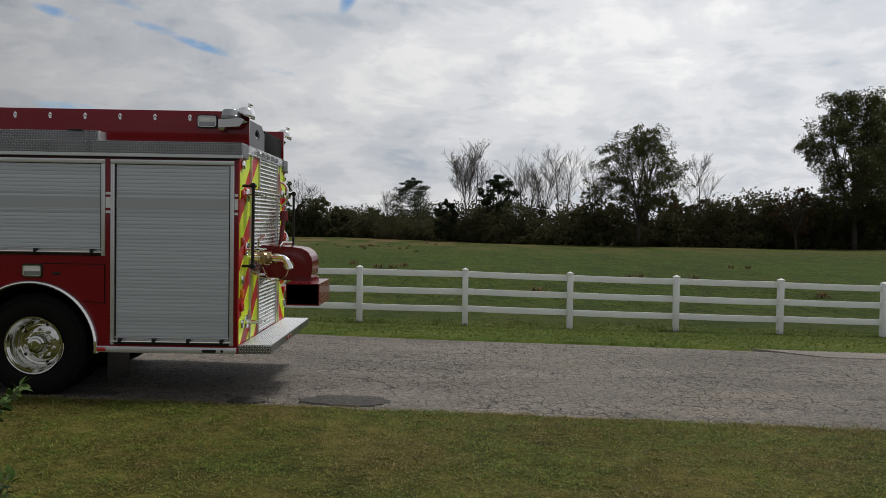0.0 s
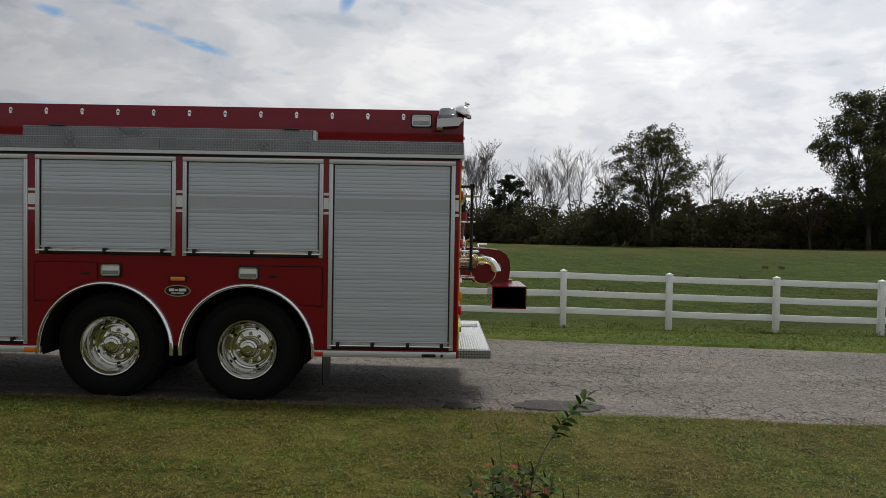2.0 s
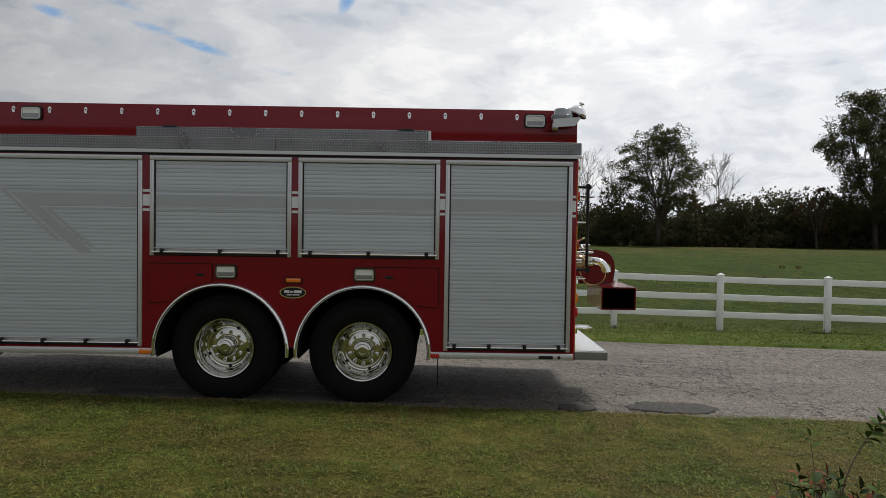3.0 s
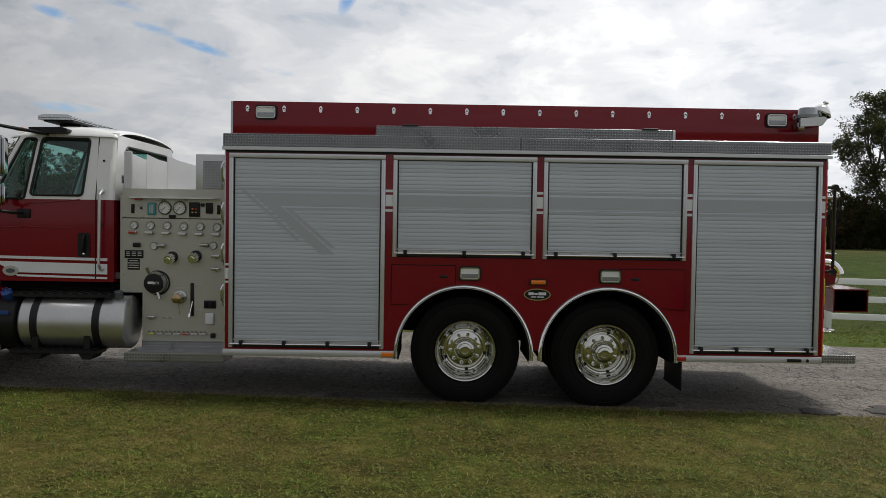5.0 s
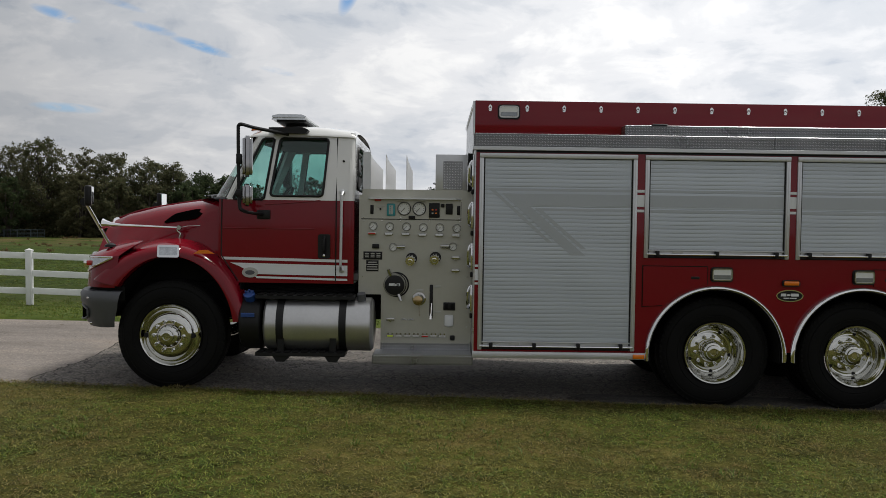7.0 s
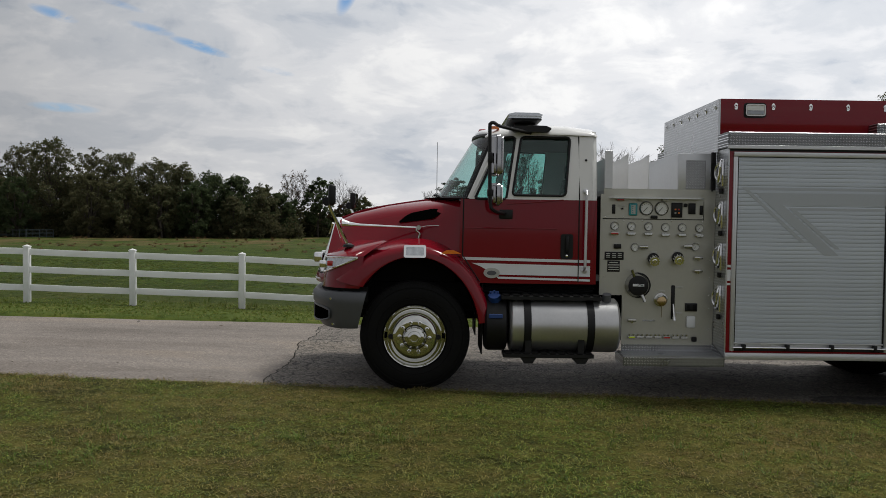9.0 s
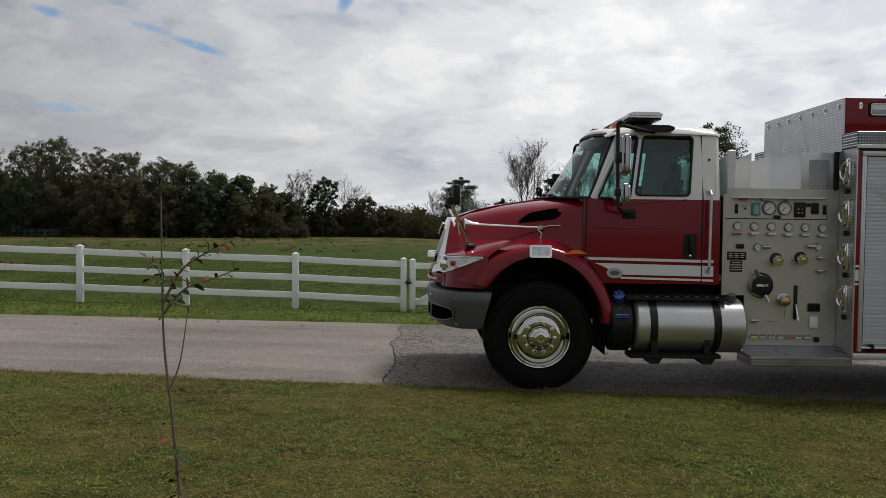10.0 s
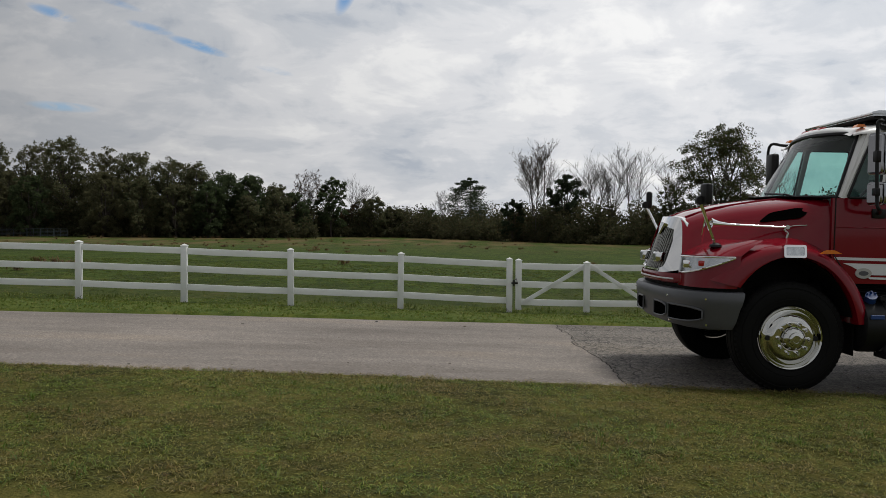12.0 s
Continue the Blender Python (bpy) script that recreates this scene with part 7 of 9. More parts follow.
    ob = part("rear_glass", bm, M["glass"], truck, "rear cab window", smooth=False)
    ob.visible_shadow = False
    bm = bmesh.new()
    ring = [Vector((1.752, u, v)) for u, v in rear_win]
    tube(bm, ring + [ring[0]], 0.014, 6)
    part("window_seal", bm, M["black"], truck)
    bm = bmesh.new()
    box(bm, 1.715, 1.75, CAB_Y + 0.01, TRUCK_W - CAB_Y - 0.01, 1.03, belt)
    part("cab_rear_lower", bm, M["red"], truck, smooth=False)
    for s in (-1, 1):
        bm = bmesh.new()
        loops = []
        for z in (1.03, belt, 2.0, 2.2, 2.4, 2.52):
            inn = 0.10 * max(0.0, (z - belt) / 0.65) ** 1.5
            pts = []
            for a in (0, 22, 45, 68, 90):
                r = 0.05
                pts.append((1.70 + r * math.sin(radians(a)), MID + s * (CAB_V - inn - r + r * math.cos(radians(a))), z))
            pts += [(1.70, MID + s * (CAB_V - inn - 0.05), z)]
            loops.append(pts)
        rings(bm, loops[1:], True, (True, True))
        part("rear_corner", bm, M["white"], truck, sharp=50)
        bm = bmesh.new()
        rings(bm, loops[:2], True, (True, True))
        part("rear_corner", bm, M["red"], truck, sharp=50)
    # roof
    sections = []
    for x, drop, half in ((0.665, 0.085, 0.80), (0.72, 0.035, 0.815), (0.82, 0.005, 0.83), (1.10, -0.025, 0.845), (1.45, -0.02, 0.85), (1.62, 0.0, 0.85), (1.72, 0.012, 0.845), (1.755, 0.045, 0.83)):
        top = 2.600 - drop
        sections.append((x, [(0, top), (half * 0.45, top - 0.006), (half * 0.80, top - 0.030), (half * 0.97, top - 0.060), (half * 1.035, 2.50 + 0.35 * (0.0 - drop)), (half * 1.05, 2.475 - 0.3 * drop)]))
    bm = bmesh.new()
    rings(bm, mirrored([(x, fine_half(h, 3)) for x, h in skin(sections, 3)]), False)
    part("roof", bm, M["white"], truck, "white cab roof", sharp=60)
    bm = bmesh.new()
    box(bm, 0.75, 1.72, CAB_Y + 0.13, TRUCK_W - CAB_Y - 0.13, 2.455, 2.475)
    part("headliner", bm, M["seat"], truck, "grey headliner", smooth=False)
    # windshield: a bowed, raked sheet
    def shield(u, t, out=0.0):
        """u from -1 (near) to 1, t from the cowl (0) to the header (1)."""
        v0, v1 = 0.905, 0.775
        x0, x1 = 0.18 + 0.315 * abs(u) ** 2.2, 0.585 + 0.165 * abs(u) ** 2.2
        z0, z1 = 1.865 - 0.015 * u * u, 2.515 - 0.035 * u * u
        return (x0 + (x1 - x0) * t - out, MID + u * (v0 + (v1 - v0) * t), z0 + (z1 - z0) * t + 0.4 * out)

    bm = bmesh.new()
    grid(bm, [[shield(-1 + 2 * i / 20, k / 6) for i in range(21)] for k in range(7)])
    ob = part("windshield", bm, M["glass"], truck, "large curved windshield")
    ob.visible_shadow = False
    bm = bmesh.new()
    edge = [shield(-1 + 2 * i / 20, 0.0, 0.004) for i in range(21)] + [shield(1, k / 6, 0.004) for k in range(1, 7)] + [shield(1 - 2 * i / 20, 1.0, 0.004) for i in range(1, 21)] + [shield(-1, 1 - k / 6, 0.004) for k in range(1, 7)]
    tube(bm, edge, 0.020, 6)
    part("windshield_seal", bm, M["black"], truck, "black windshield seal")
    # header between windshield and roof, A-pillars
    bm = bmesh.new()
    rows = []
    for t, dx, dz in ((1.0, -0.002, 0.0), (1.0, -0.004, 0.035), (1.0, 0.03, 0.070), (1.0, 0.10, 0.085)):
        rows.append([(p[0] + dx, p[1], p[2] + dz * (1 - 0.75 * abs(-1 + i / 10) ** 3)) for i, p in ((i, shield(-1 + 2 * i / 20, t)) for i in range(21))])
    grid(bm, rows)
    part("header", bm, M["white"], truck, "white panel above the windshield", sharp=60)
    for s in (-1, 1):
        bm = bmesh.new()
        loops = []
        for k in range(7):
            t = k / 6
            p = Vector(shield(s, t))
            inn = 0.10 * max(0.0, (p.z - belt) / 0.65) ** 1.5
            q = Vector((0.53 + (0.83 - 0.53) * t, MID + s * (CAB_V - inn), p.z))
            out = Vector((0.0, s * 0.0, 0.0))
            loops.append([p, p.lerp(q, 0.5) + Vector((-0.022, s * 0.012, 0.006)), q, q + Vector((0.05, -s * 0.045, 0)), p + Vector((0.05, -s * 0.03, 0))])
        rings(bm, loops, True, (True, True))
        part("a_pillar", bm, M["white"], truck, "white windshield pillar", sharp=50)
    # cowl and wipers
    bm = bmesh.new()
    grid(bm, [[(shield(-1 + 2 * i / 20, 0)[0] - d, shield(-1 + 2 * i / 20, 0)[1], z - 0.02 * abs(-1 + i / 10) ** 2) for i in range(21)] for d, z in ((-0.02, 1.868), (0.06, 1.862), (0.13, 1.872))])
    part("cowl", bm, M["black"], truck, "black cowl grille")
    for u in (-0.62, 0.25):
        bm = bmesh.new()
        a, b = Vector(shield(u, -0.02, 0.03)), Vector(shield(u + 0.42, 0.03, 0.035))
        tube(bm, [a, a.lerp(b, 0.4) + Vector((-0.02, 0, 0.02)), b], 0.010, 6)
        tube(bm, [b + Vector((0, -0.28, -0.01)), b + Vector((0.01, 0.22, 0.02))], 0.012, 6)
        part("wiper", bm, M["black"], truck, "black wiper")
    # clearance lamps and light bar
    for v in (-0.78, -0.17, 0.0, 0.17, 0.78):
        bm = bmesh.new()
        x, z = (0.66, 2.585) if abs(v) < 0.5 else (0.745, 2.548)
        plate(bm, [(x - 0.045, z - 0.012), (x - 0.025, z + 0.016), (x + 0.035, z + 0.018), (x + 0.055, z - 0.006)], (), 0.08, side_map(MID + v - 0.04))
        part("clearance_lamp", bm, M["amber"] if abs(v) > 0.5 else M["red_lens"], truck, "amber clearance lamp" if abs(v) > 0.5 else "small red-orange clearance lamp")
    bm = bmesh.new()
    for v in (-0.42, 0.42):
        box(bm, 0.98, 1.20, MID + v - 0.03, MID + v + 0.03, 2.60, 2.65, 0.008, 2)
    box(bm, 0.93, 1.23, MID - 0.70, MID + 0.70, 2.640, 2.660, 0.008, 2)
    bar = part("light_bar", bm, M["black"], truck, "low clear light bar across the cab roof")
    bm = bmesh.new()
    outline = [(0.89, 2.658), (1.22, 2.658), (1.245, 2.674), (1.235, 2.694), (1.19, 2.712), (0.96, 2.714), (0.90, 2.700), (0.875, 2.678)]
    plate(bm, outline, (), 1.52, side_map(MID - 0.76))
    bmesh.ops.bevel(bm, geom=[e for e in bm.edges if e.is_manifold and e.calc_face_angle(0) > 1.2], offset=0.02, segments=2, affect="EDGES")
    part("light_bar_lens", bm, M["reflector"], bar, "clear light bar lens", sharp=40)
    bm = bmesh.new()
    for k in range(9):
        v = -0.62 + 0.155 * k
        box(bm, 0.98, 1.16, MID + v - 0.05, MID + v + 0.05, 2.700, 2.7165, 0.003, 1)
    tagged(part("light_bar_module", bm, M["black"], bar), kind="stuff")
    bm = bmesh.new()
    rod(bm, (0.19, MID + 0.80, 1.70), (0.19, MID + 0.82, 2.56), 0.005, 0.003, 6)
    part("antenna", bm, M["black"], truck, "thin whip antenna")
    # interior
    bm = bmesh.new()
    box(bm, 0.45, 1.79, CAB_Y + 0.06, TRUCK_W - CAB_Y - 0.06, 1.06, 1.12)
    part("cab_floor", bm, M["dash"], truck, smooth=False)
    bm = bmesh.new()
    plate(bm, [(0.46, 1.15), (0.78, 1.30), (0.82, 1.62), (0.72, 1.84), (0.50, 1.87), (0.44, 1.80)], (), TRUCK_W - 2 * CAB_Y - 0.14, side_map(CAB_Y + 0.07))
    part("dashboard", bm, M["dash"], truck, "dark grey dashboard", sharp=40)
    for y in (CAB_Y + 0.20, TRUCK_W - CAB_Y - 0.68):
        bm = bmesh.new()
        box(bm, 1.12, 1.62, y, y + 0.48, 1.38, 1.52, 0.05, 3)
        st = part("cab_seat", bm, M["seat"], truck, "grey high-backed cab seat")
        bm = bmesh.new()
        plate(bm, [(1.55, 1.48), (1.68, 1.48), (1.76, 2.10), (1.66, 2.12)], (), 0.46, side_map(y + 0.01))
        part("seat_back", bm, M["seat"], st, sharp=40)
        bm = bmesh.new()
        box(bm, 1.66, 1.76, y + 0.10, y + 0.38, 2.12, 2.30, 0.04, 3)
        part("head_rest", bm, M["seat"], st)
    bm = bmesh.new()
    c, tilt = Vector((0.94, CAB_Y + 0.44, 1.80)), radians(35)
    ring = [c + Vector((0.22 * math.sin(a) * math.sin(tilt), 0.22 * math.cos(a), 0.22 * math.sin(a) * math.cos(tilt))) for a in (2 * math.pi * i / 24 for i in range(25))]
    tube(bm, ring, 0.016, 8)
    tube(bm, [c, c + Vector((-0.22, 0, -0.22))], 0.03, 8)
    for a in (0.3, 2.84, 4.71):
        tube(bm, [c, c + Vector((0.22 * math.sin(a) * math.sin(tilt), 0.22 * math.cos(a), 0.22 * math.sin(a) * math.cos(tilt)))], 0.014, 6)
    part("steering_wheel", bm, M["black"], truck, "black steering wheel")


def build_hood():
    # half sections: middle top, top edge, shoulder, side, foot
    sections = [
        (0.45, [(0, 1.885), (0.38, 1.880), (0.66, 1.865), (0.84, 1.815), (0.915, 1.70), (0.935, 1.50), (0.945, 1.25)]),
        (0.15, [(0, 1.860), (0.37, 1.850), (0.60, 1.825), (0.76, 1.765), (0.845, 1.65), (0.885, 1.48), (0.91, 1.25)]),
        (-0.30, [(0, 1.800), (0.35, 1.785), (0.52, 1.755), (0.64, 1.685), (0.72, 1.57), (0.80, 1.43), (0.88, 1.25)]),
        (-0.70, [(0, 1.720), (0.33, 1.700), (0.46, 1.665), (0.55, 1.590), (0.62, 1.48), (0.70, 1.36), (0.80, 1.20)]),
        (-0.92, [(0, 1.655), (0.32, 1.630), (0.42, 1.590), (0.49, 1.515), (0.55, 1.42), (0.61, 1.31), (0.68, 1.18)]),
    ]
    bm = bmesh.new()
    full = mirrored([(x, fine_half(h, 4)) for x, h in skin(sections, 5)])
    full = [[(p[0] + 0.17 * min(1.0, max(0.0, (-0.3 - p[0]) / 0.62)) ** 1.5 * (p[2] - 1.18), p[1], p[2]) for p in loop] for loop in full]
    rings(bm, full, False)
    hood = part("hood", bm, M["red"], truck, "glossy red sloping hood", sharp=70)
    # centre crease
    for s in (-1, 1):
        bm = bmesh.new()
        tube(bm, curve_points([(0.42, MID + s * 0.44, 1.880), (0.0, MID + s * 0.40, 1.832), (-0.5, MID + s * 0.36, 1.745), (-0.79, MID + s * 0.33, 1.650)], 5), 0.010, 6)
        part("hood_crease", bm, M["red"], hood)
    def hood_out(x, z):
        """How far from the middle the hood's side lies."""
        order = sections[::-1]
        x = max(order[0][0], min(order[-1][0], x))
        for (xa, ha), (xb, hb) in zip(order, order[1:]):
            if xa <= x <= xb:
                half = lerp_profile(ha, hb, (x - xa) / (xb - xa))
                break
        zs, vs = [p[1] for p in half][::-1], [p[0] for p in half][::-1]
        return float(np.interp(z, zs, vs))

    # side vents: flat black plates in place of shaded recesses
    for s in (-1, 1):
        bm = bmesh.new()
        pts = rounded([(-0.20, 1.600), (0.18, 1.650), (0.27, 1.735), (0.17, 1.752), (-0.08, 1.700)], 0.05)
        y = MID + s * 0.80
        plate(bm, pts, (), 0.014, lambda u, v, w, s=s: (u, MID + s * (hood_out(u, v) + 0.004 + w), v))
        part("hood_vent", bm, M["void"], hood, "black plate painted as the shaded hood side vent")
    # chrome grille
    bm = bmesh.new()
    outer = [(-0.55, 1.11), (-0.62, 1.16), (-0.60, 1.30), (-0.53, 1.48), (-0.46, 1.585), (-0.36, 1.640), (-0.2, 1.655), (0.2, 1.655), (0.36, 1.640), (0.46, 1.585), (0.53, 1.48), (0.60, 1.30), (0.62, 1.16), (0.55, 1.11), (0.33, 1.075), (-0.33, 1.075)]
    inner = [(-0.35, 1.14), (-0.37, 1.20), (-0.36, 1.40), (-0.31, 1.52), (-0.05, 1.555), (0, 1.50), (0.05, 1.555), (0.31, 1.52), (0.36, 1.40), (0.37, 1.20), (0.35, 1.14), (0.25, 1.115), (-0.25, 1.115)]

    def face(u, v, w):
        """The grille leans back and bows at the sides."""
        return (-1.055 + 0.34 * (v - 1.10) + 0.62 * abs(u) ** 2.4 + w, MID + u, v)

    plate(bm, [(u, v) for u, v in outer], [inner], 0.07, lambda u, v, w: face(u, v, w - 0.02))
    gr = part("grille", bm, M["chrome"], truck, "chrome grille surround with upright bars", sharp=40)
    bm = bmesh.new()
    plate(bm, inner, (), 0.01, lambda u, v, w: face(u, v, w + 0.05))
    part("grille_back", bm, M["under"], gr, "dark mesh behind the bars", smooth=False)
    for k in range(15):
        u = -0.336 + 0.048 * k
        top = 1.49 + (0.05 if 0.03 < abs(u) < 0.3 else 0.0) - (0.05 if abs(u) > 0.3 else 0)
        bm = bmesh.new()
        loops = []
        for z in (1.12, 1.25, 1.40, top):
            c = Vector(face(u, z, 0.012))
            loops.append([c + Vector((a, b, 0)) for a, b in ((-0.012, -0.007), (-0.016, 0), (-0.012, 0.007), (0.03, 0.009), (0.03, -0.009))])
        rings(bm, loops, True, (True, True))
        part("grille_bar", bm, M["chrome_dull"], gr)
    bm = bmesh.new()
    for s in (-1, 1):
        tube(bm, [face(0, 1.475, -0.03), face(s * 0.06, 1.59, -0.03)], 0.016, 6)
    part("grille_mark", bm, M["chrome"], gr, "plain chrome mark")
    for s in (-1, 1):
        bm = bmesh.new()
        c = Vector(face(s * 0.27, 1.235, -0.05))
        box(bm, c.x - 0.05, c.x + 0.05, c.y - 0.058, c.y + 0.058, c.z - 0.052, c.z + 0.052, 0.015, 2)
        gl = part("grille_lamp", bm, M["chrome"], gr, "square chrome warning lamp")
        bm = bmesh.new()
        box(bm, c.x - 0.056, c.x - 0.049, c.y - 0.042, c.y + 0.042, c.z - 0.036, c.z + 0.036, 0.003, 1)
        part("lamp_lens", bm, M["lens"], gl)
    # red apron below the grille
    bm = bmesh.new()
    rows = []
    for z, dx in ((0.985, 0.02), (1.00, -0.01), (1.05, -0.012), (1.085, 0.0)):
        rows.append([(-1.060 + dx + 0.50 * abs(v) ** 3.2, MID + v, z) for v in (-0.98 + 1.96 * i / 24 for i in range(25))])
    grid(bm, rows)
    part("apron", bm, M["red"], hood, "red strip under the grille", sharp=60)
    bm = bmesh.new()
    tube(bm, [(-1.070 + 0.50 * abs(v) ** 3.2, MID + v, 1.03) for v in (-0.6 + 1.2 * i / 16 for i in range(17))], 0.009, 6)
    part("apron_trim", bm, M["stripe"], hood)

    # fenders
    for s in (-1, 1):
        def fy(out):
            return MID + s * out

        arch = arc(0.0, 0.54, 1.0, 9, 143, 32)
        bm = bmesh.new()
        loops = []
        for ca, sa in [(u, v - 0.54) for u, v in arch]:
            rx = 0.615 if ca > 0 else 0.62
            rz = 0.735
            p = (rx * ca, 0.54 + rz * sa)
            # crown of the fender above the opening
            crown_z = 0.54 + (rz + 0.115) * sa
            if ca > 0:
                crown_x = (rx + 0.13) * ca
            else:
                crown_x = (rx + 0.30 + 0.06 * max(0, sa)) * ca
            crown = (crown_x, min(crown_z, 1.415))
            inner_z = min(crown[1] + 0.055 * max(0.0, sa), 1.47)
            loops.append([
                (p[0], fy(0.80), p[1]), (p[0], fy(1.105), p[1]), (p[0] * 1.01, fy(1.150), p[1] + 0.012 * sa), (p[0] + (crown[0] - p[0]) * 0.45, fy(1.150), p[1] + (crown[1] - p[1]) * 0.45),
                (p[0] + (crown[0] - p[0]) * 0.85, fy(1.125), p[1] + (crown[1] - p[1]) * 0.85), (crown[0], fy(1.06), crown[1]), (crown[0] * 0.99, fy(0.94), inner_z + 0.01 * sa), (crown[0] * 0.97, fy(0.72), inner_z)])
        rings(bm, loops, False)
        fen = part("fender", bm, M["red"], truck, "red flared front fender", sharp=60)
        # nose of the fender round the headlight
        bm = bmesh.new()
        rows = []
        for z in (0.975, 1.05, 1.13, 1.22, 1.28):
            row = []
            for i in range(15):
                t = i / 14
                a = radians(90 * t)
                out = 0.60 + 0.54 * math.sin(a) ** 0.9
                x = -0.935 + 0.12 * (z - 1.0) + 0.40 * (1 - math.cos(a)) ** 1.15 + 0.01 * t
                row.append((x, fy(out - 0.06 * max(0, z - 1.13) * t), z))
            rows.append(row)
        grid(bm, rows)
        part("fender_nose", bm, M["red"], fen, sharp=60)
        bm = bmesh.new()
        rows = []
        for k in range(6):
            t = k / 5
            row = []
            for i in range(15):
                q = i / 14
                a = radians(90 * q)
                out = 0.60 + 0.54 * math.sin(a) ** 0.9
                x = -0.935 + 0.12 * 0.28 + 0.40 * (1 - math.cos(a)) ** 1.15 + 0.01 * q
                base = Vector((x, fy(out - 0.009 * q), 1.28))
                goal = Vector((-0.62 + 0.35 * q, fy(0.62 + 0.46 * q), 1.385))
                row.append(tuple(base.lerp(goal, t) + Vector((0, 0, 0.045 * math.sin(math.pi * t * 0.5)))))
            rows.append(row)
        grid(bm, rows)
        part("fender_top", bm, M["red"], fen, sharp=60)
        # headlight
        bm = bmesh.new()

        def lamp_skin(t, z, lift):
            a = radians(90 * t)
            out = 0.60 + 0.54 * math.sin(a) ** 0.9
            return (-0.935 + 0.12 * (z - 1.0) + 0.40 * (1 - math.cos(a)) ** 1.15 + 0.01 * t - lift * math.cos(a), fy(out - 0.06 * max(0, z - 1.13) * t + lift * math.sin(a)), z)

        rows = []
        for k in range(5):
            row = []
            for i in range(13):
                t = 0.05 + 0.87 * i / 12
                lo = 1.105 + 0.152 * (i / 12) ** 1.9
                hi = 1.262 + 0.006 * (i / 12)
                z = lo + (hi - lo) * k / 4
                row.append(lamp_skin(t, z, 0.010))
            rows.append(row)
        grid(bm, rows)
        hl = part("headlight", bm, M["reflector"], truck, "clear swept-back headlight", sharp=60)
        bm = bmesh.new()
        edge = rows[0] + [r[-1] for r in rows[1:]] + rows[-1][::-1][1:] + [r[0] for r in rows[::-1][1:]]
        tube(bm, edge, 0.009, 6)
        part("lamp_bezel", bm, M["chrome"], hl)
        for t, z, r, m in ((0.26, 1.190, 0.052, "chrome"), (0.50, 1.205, 0.036, "red_lens")):
            bm = bmesh.new()
            c = Vector(lamp_skin(t, z, 0.014))
            box(bm, c.x - r, c.x + r, c.y - 0.012, c.y + 0.012, c.z - r * 0.7, c.z + r * 0.7, 0.008, 2)
            part("lamp_unit", bm, M[m], hl)
        # repeater and inner arch liner
        bm = bmesh.new()
        plate(bm, [(0.235, 1.315), (0.29, 1.350), (0.36, 1.352), (0.435, 1.318)], (), 0.03, lambda u, v, w, s=s: (u, fy(1.135 + w), v))
        part("repeater", bm, M["amber"], fen, "amber side repeater")
        bm = bmesh.new()
        loops = []
        for u, v in arc(0.0, 0.54, 0.60, 14, 166, 24):
            loops.append([(u, fy(0.30), v + 0.21 * max(0, v - 0.54)), (u, fy(1.09), v + 0.21 * max(0, v - 0.54))])
        rings(bm, loops, False)
        part("arch_liner", bm, M["under"], fen, "black inner arch")
    warning_lamp_fender()
    # horn trumpet along the hood
    bm = bmesh.new()
    y = 0.30
    pts = [(-0.72, y, 1.588), (-0.69, y, 1.586), (-0.64, y, 1.58), (-0.55, y + 0.01, 1.574), (-0.10, y + 0.03, 1.560), (0.02, y + 0.03, 1.558)]
    radii = [0.052, 0.038, 0.025, 0.016, 0.011, 0.010]
    loops = []
    for p, r in zip(pts, radii):
        loops.append([(p[0], p[1] + r * math.cos(a), p[2] + r * math.sin(a)) for a in (2 * math.pi * i / 18 for i in range(18))])
    rings(bm, loops, True, (False, True))
    horn = part("air_horn", bm, M["chrome"], truck, "long chrome air horn on the hood")
    bm = bmesh.new()
    tube(bm, curve_points([(0.02, y + 0.03, 1.575), (0.0, y + 0.03, 1.53), (0.03, y + 0.03, 1.50), (0.02, y + 0.03, 1.45)], 4), 0.011, 8)
    tube(bm, [(0.02, y + 0.03, 1.558), (0.10, y + 0.04, 1.575), (0.22, y + 0.05, 1.58)], 0.006, 6)
    lathe(bm, [(0.022, -0.02), (0.022, 0.02)], (0.02, y + 0.03, 1.56), 12, (True, True))
    part("horn_foot", bm, M["chrome_dull"], horn)
    # hood mirrors on stalks
    for s in (-1, 1):
        foot = Vector((-0.66, MID + s * 0.90, 1.37))
        head = Vector((-0.86, MID + s * 1.02, 1.80))
        bm = bmesh.new()
        tube(bm, [foot, foot.lerp(head, 0.5), head], 0.016, 8)
        tube(bm, [Vector((-0.74, MID + s * 0.72, 1.40)), foot.lerp(head, 0.62)], 0.012, 8)
        mr = part("hood_mirror", bm, M["chrome"], truck, "convex hood mirror on a chrome stalk")
        bm = bmesh.new()
        lathe(bm, [(0.06, -0.01), (0.055, 0.01), (0.02, 0.03), (0.0, 0.03)], (0, 0, 0), 16)
        bm.transform(Matrix.Translation(foot) @ Matrix.Rotation(radians(90), 4, "X"))
        part("mirror_foot", bm, M["black"], mr)
        bm = bmesh.new()
        lathe(bm, [(0.04, -0.03), (0.045, 0.0), (0.04, 0.03)], tuple(head), 14, (True, True))
        part("mirror_joint", bm, M["black"], mr)
        bm = bmesh.new()
        b = bmesh.new()
        box(b, -0.012, 0.05, -0.070, 0.070, -0.095, 0.105, 0.024, 3)
        b.transform(Matrix.Translation(head + Vector((0.03, s * 0.04, 0.055))) @ Matrix.Rotation(radians(-12 * s), 4, "Z"))
        merge(bm, b)
        part("mirror_shell", bm, M["black"], mr, "black mirror shell")
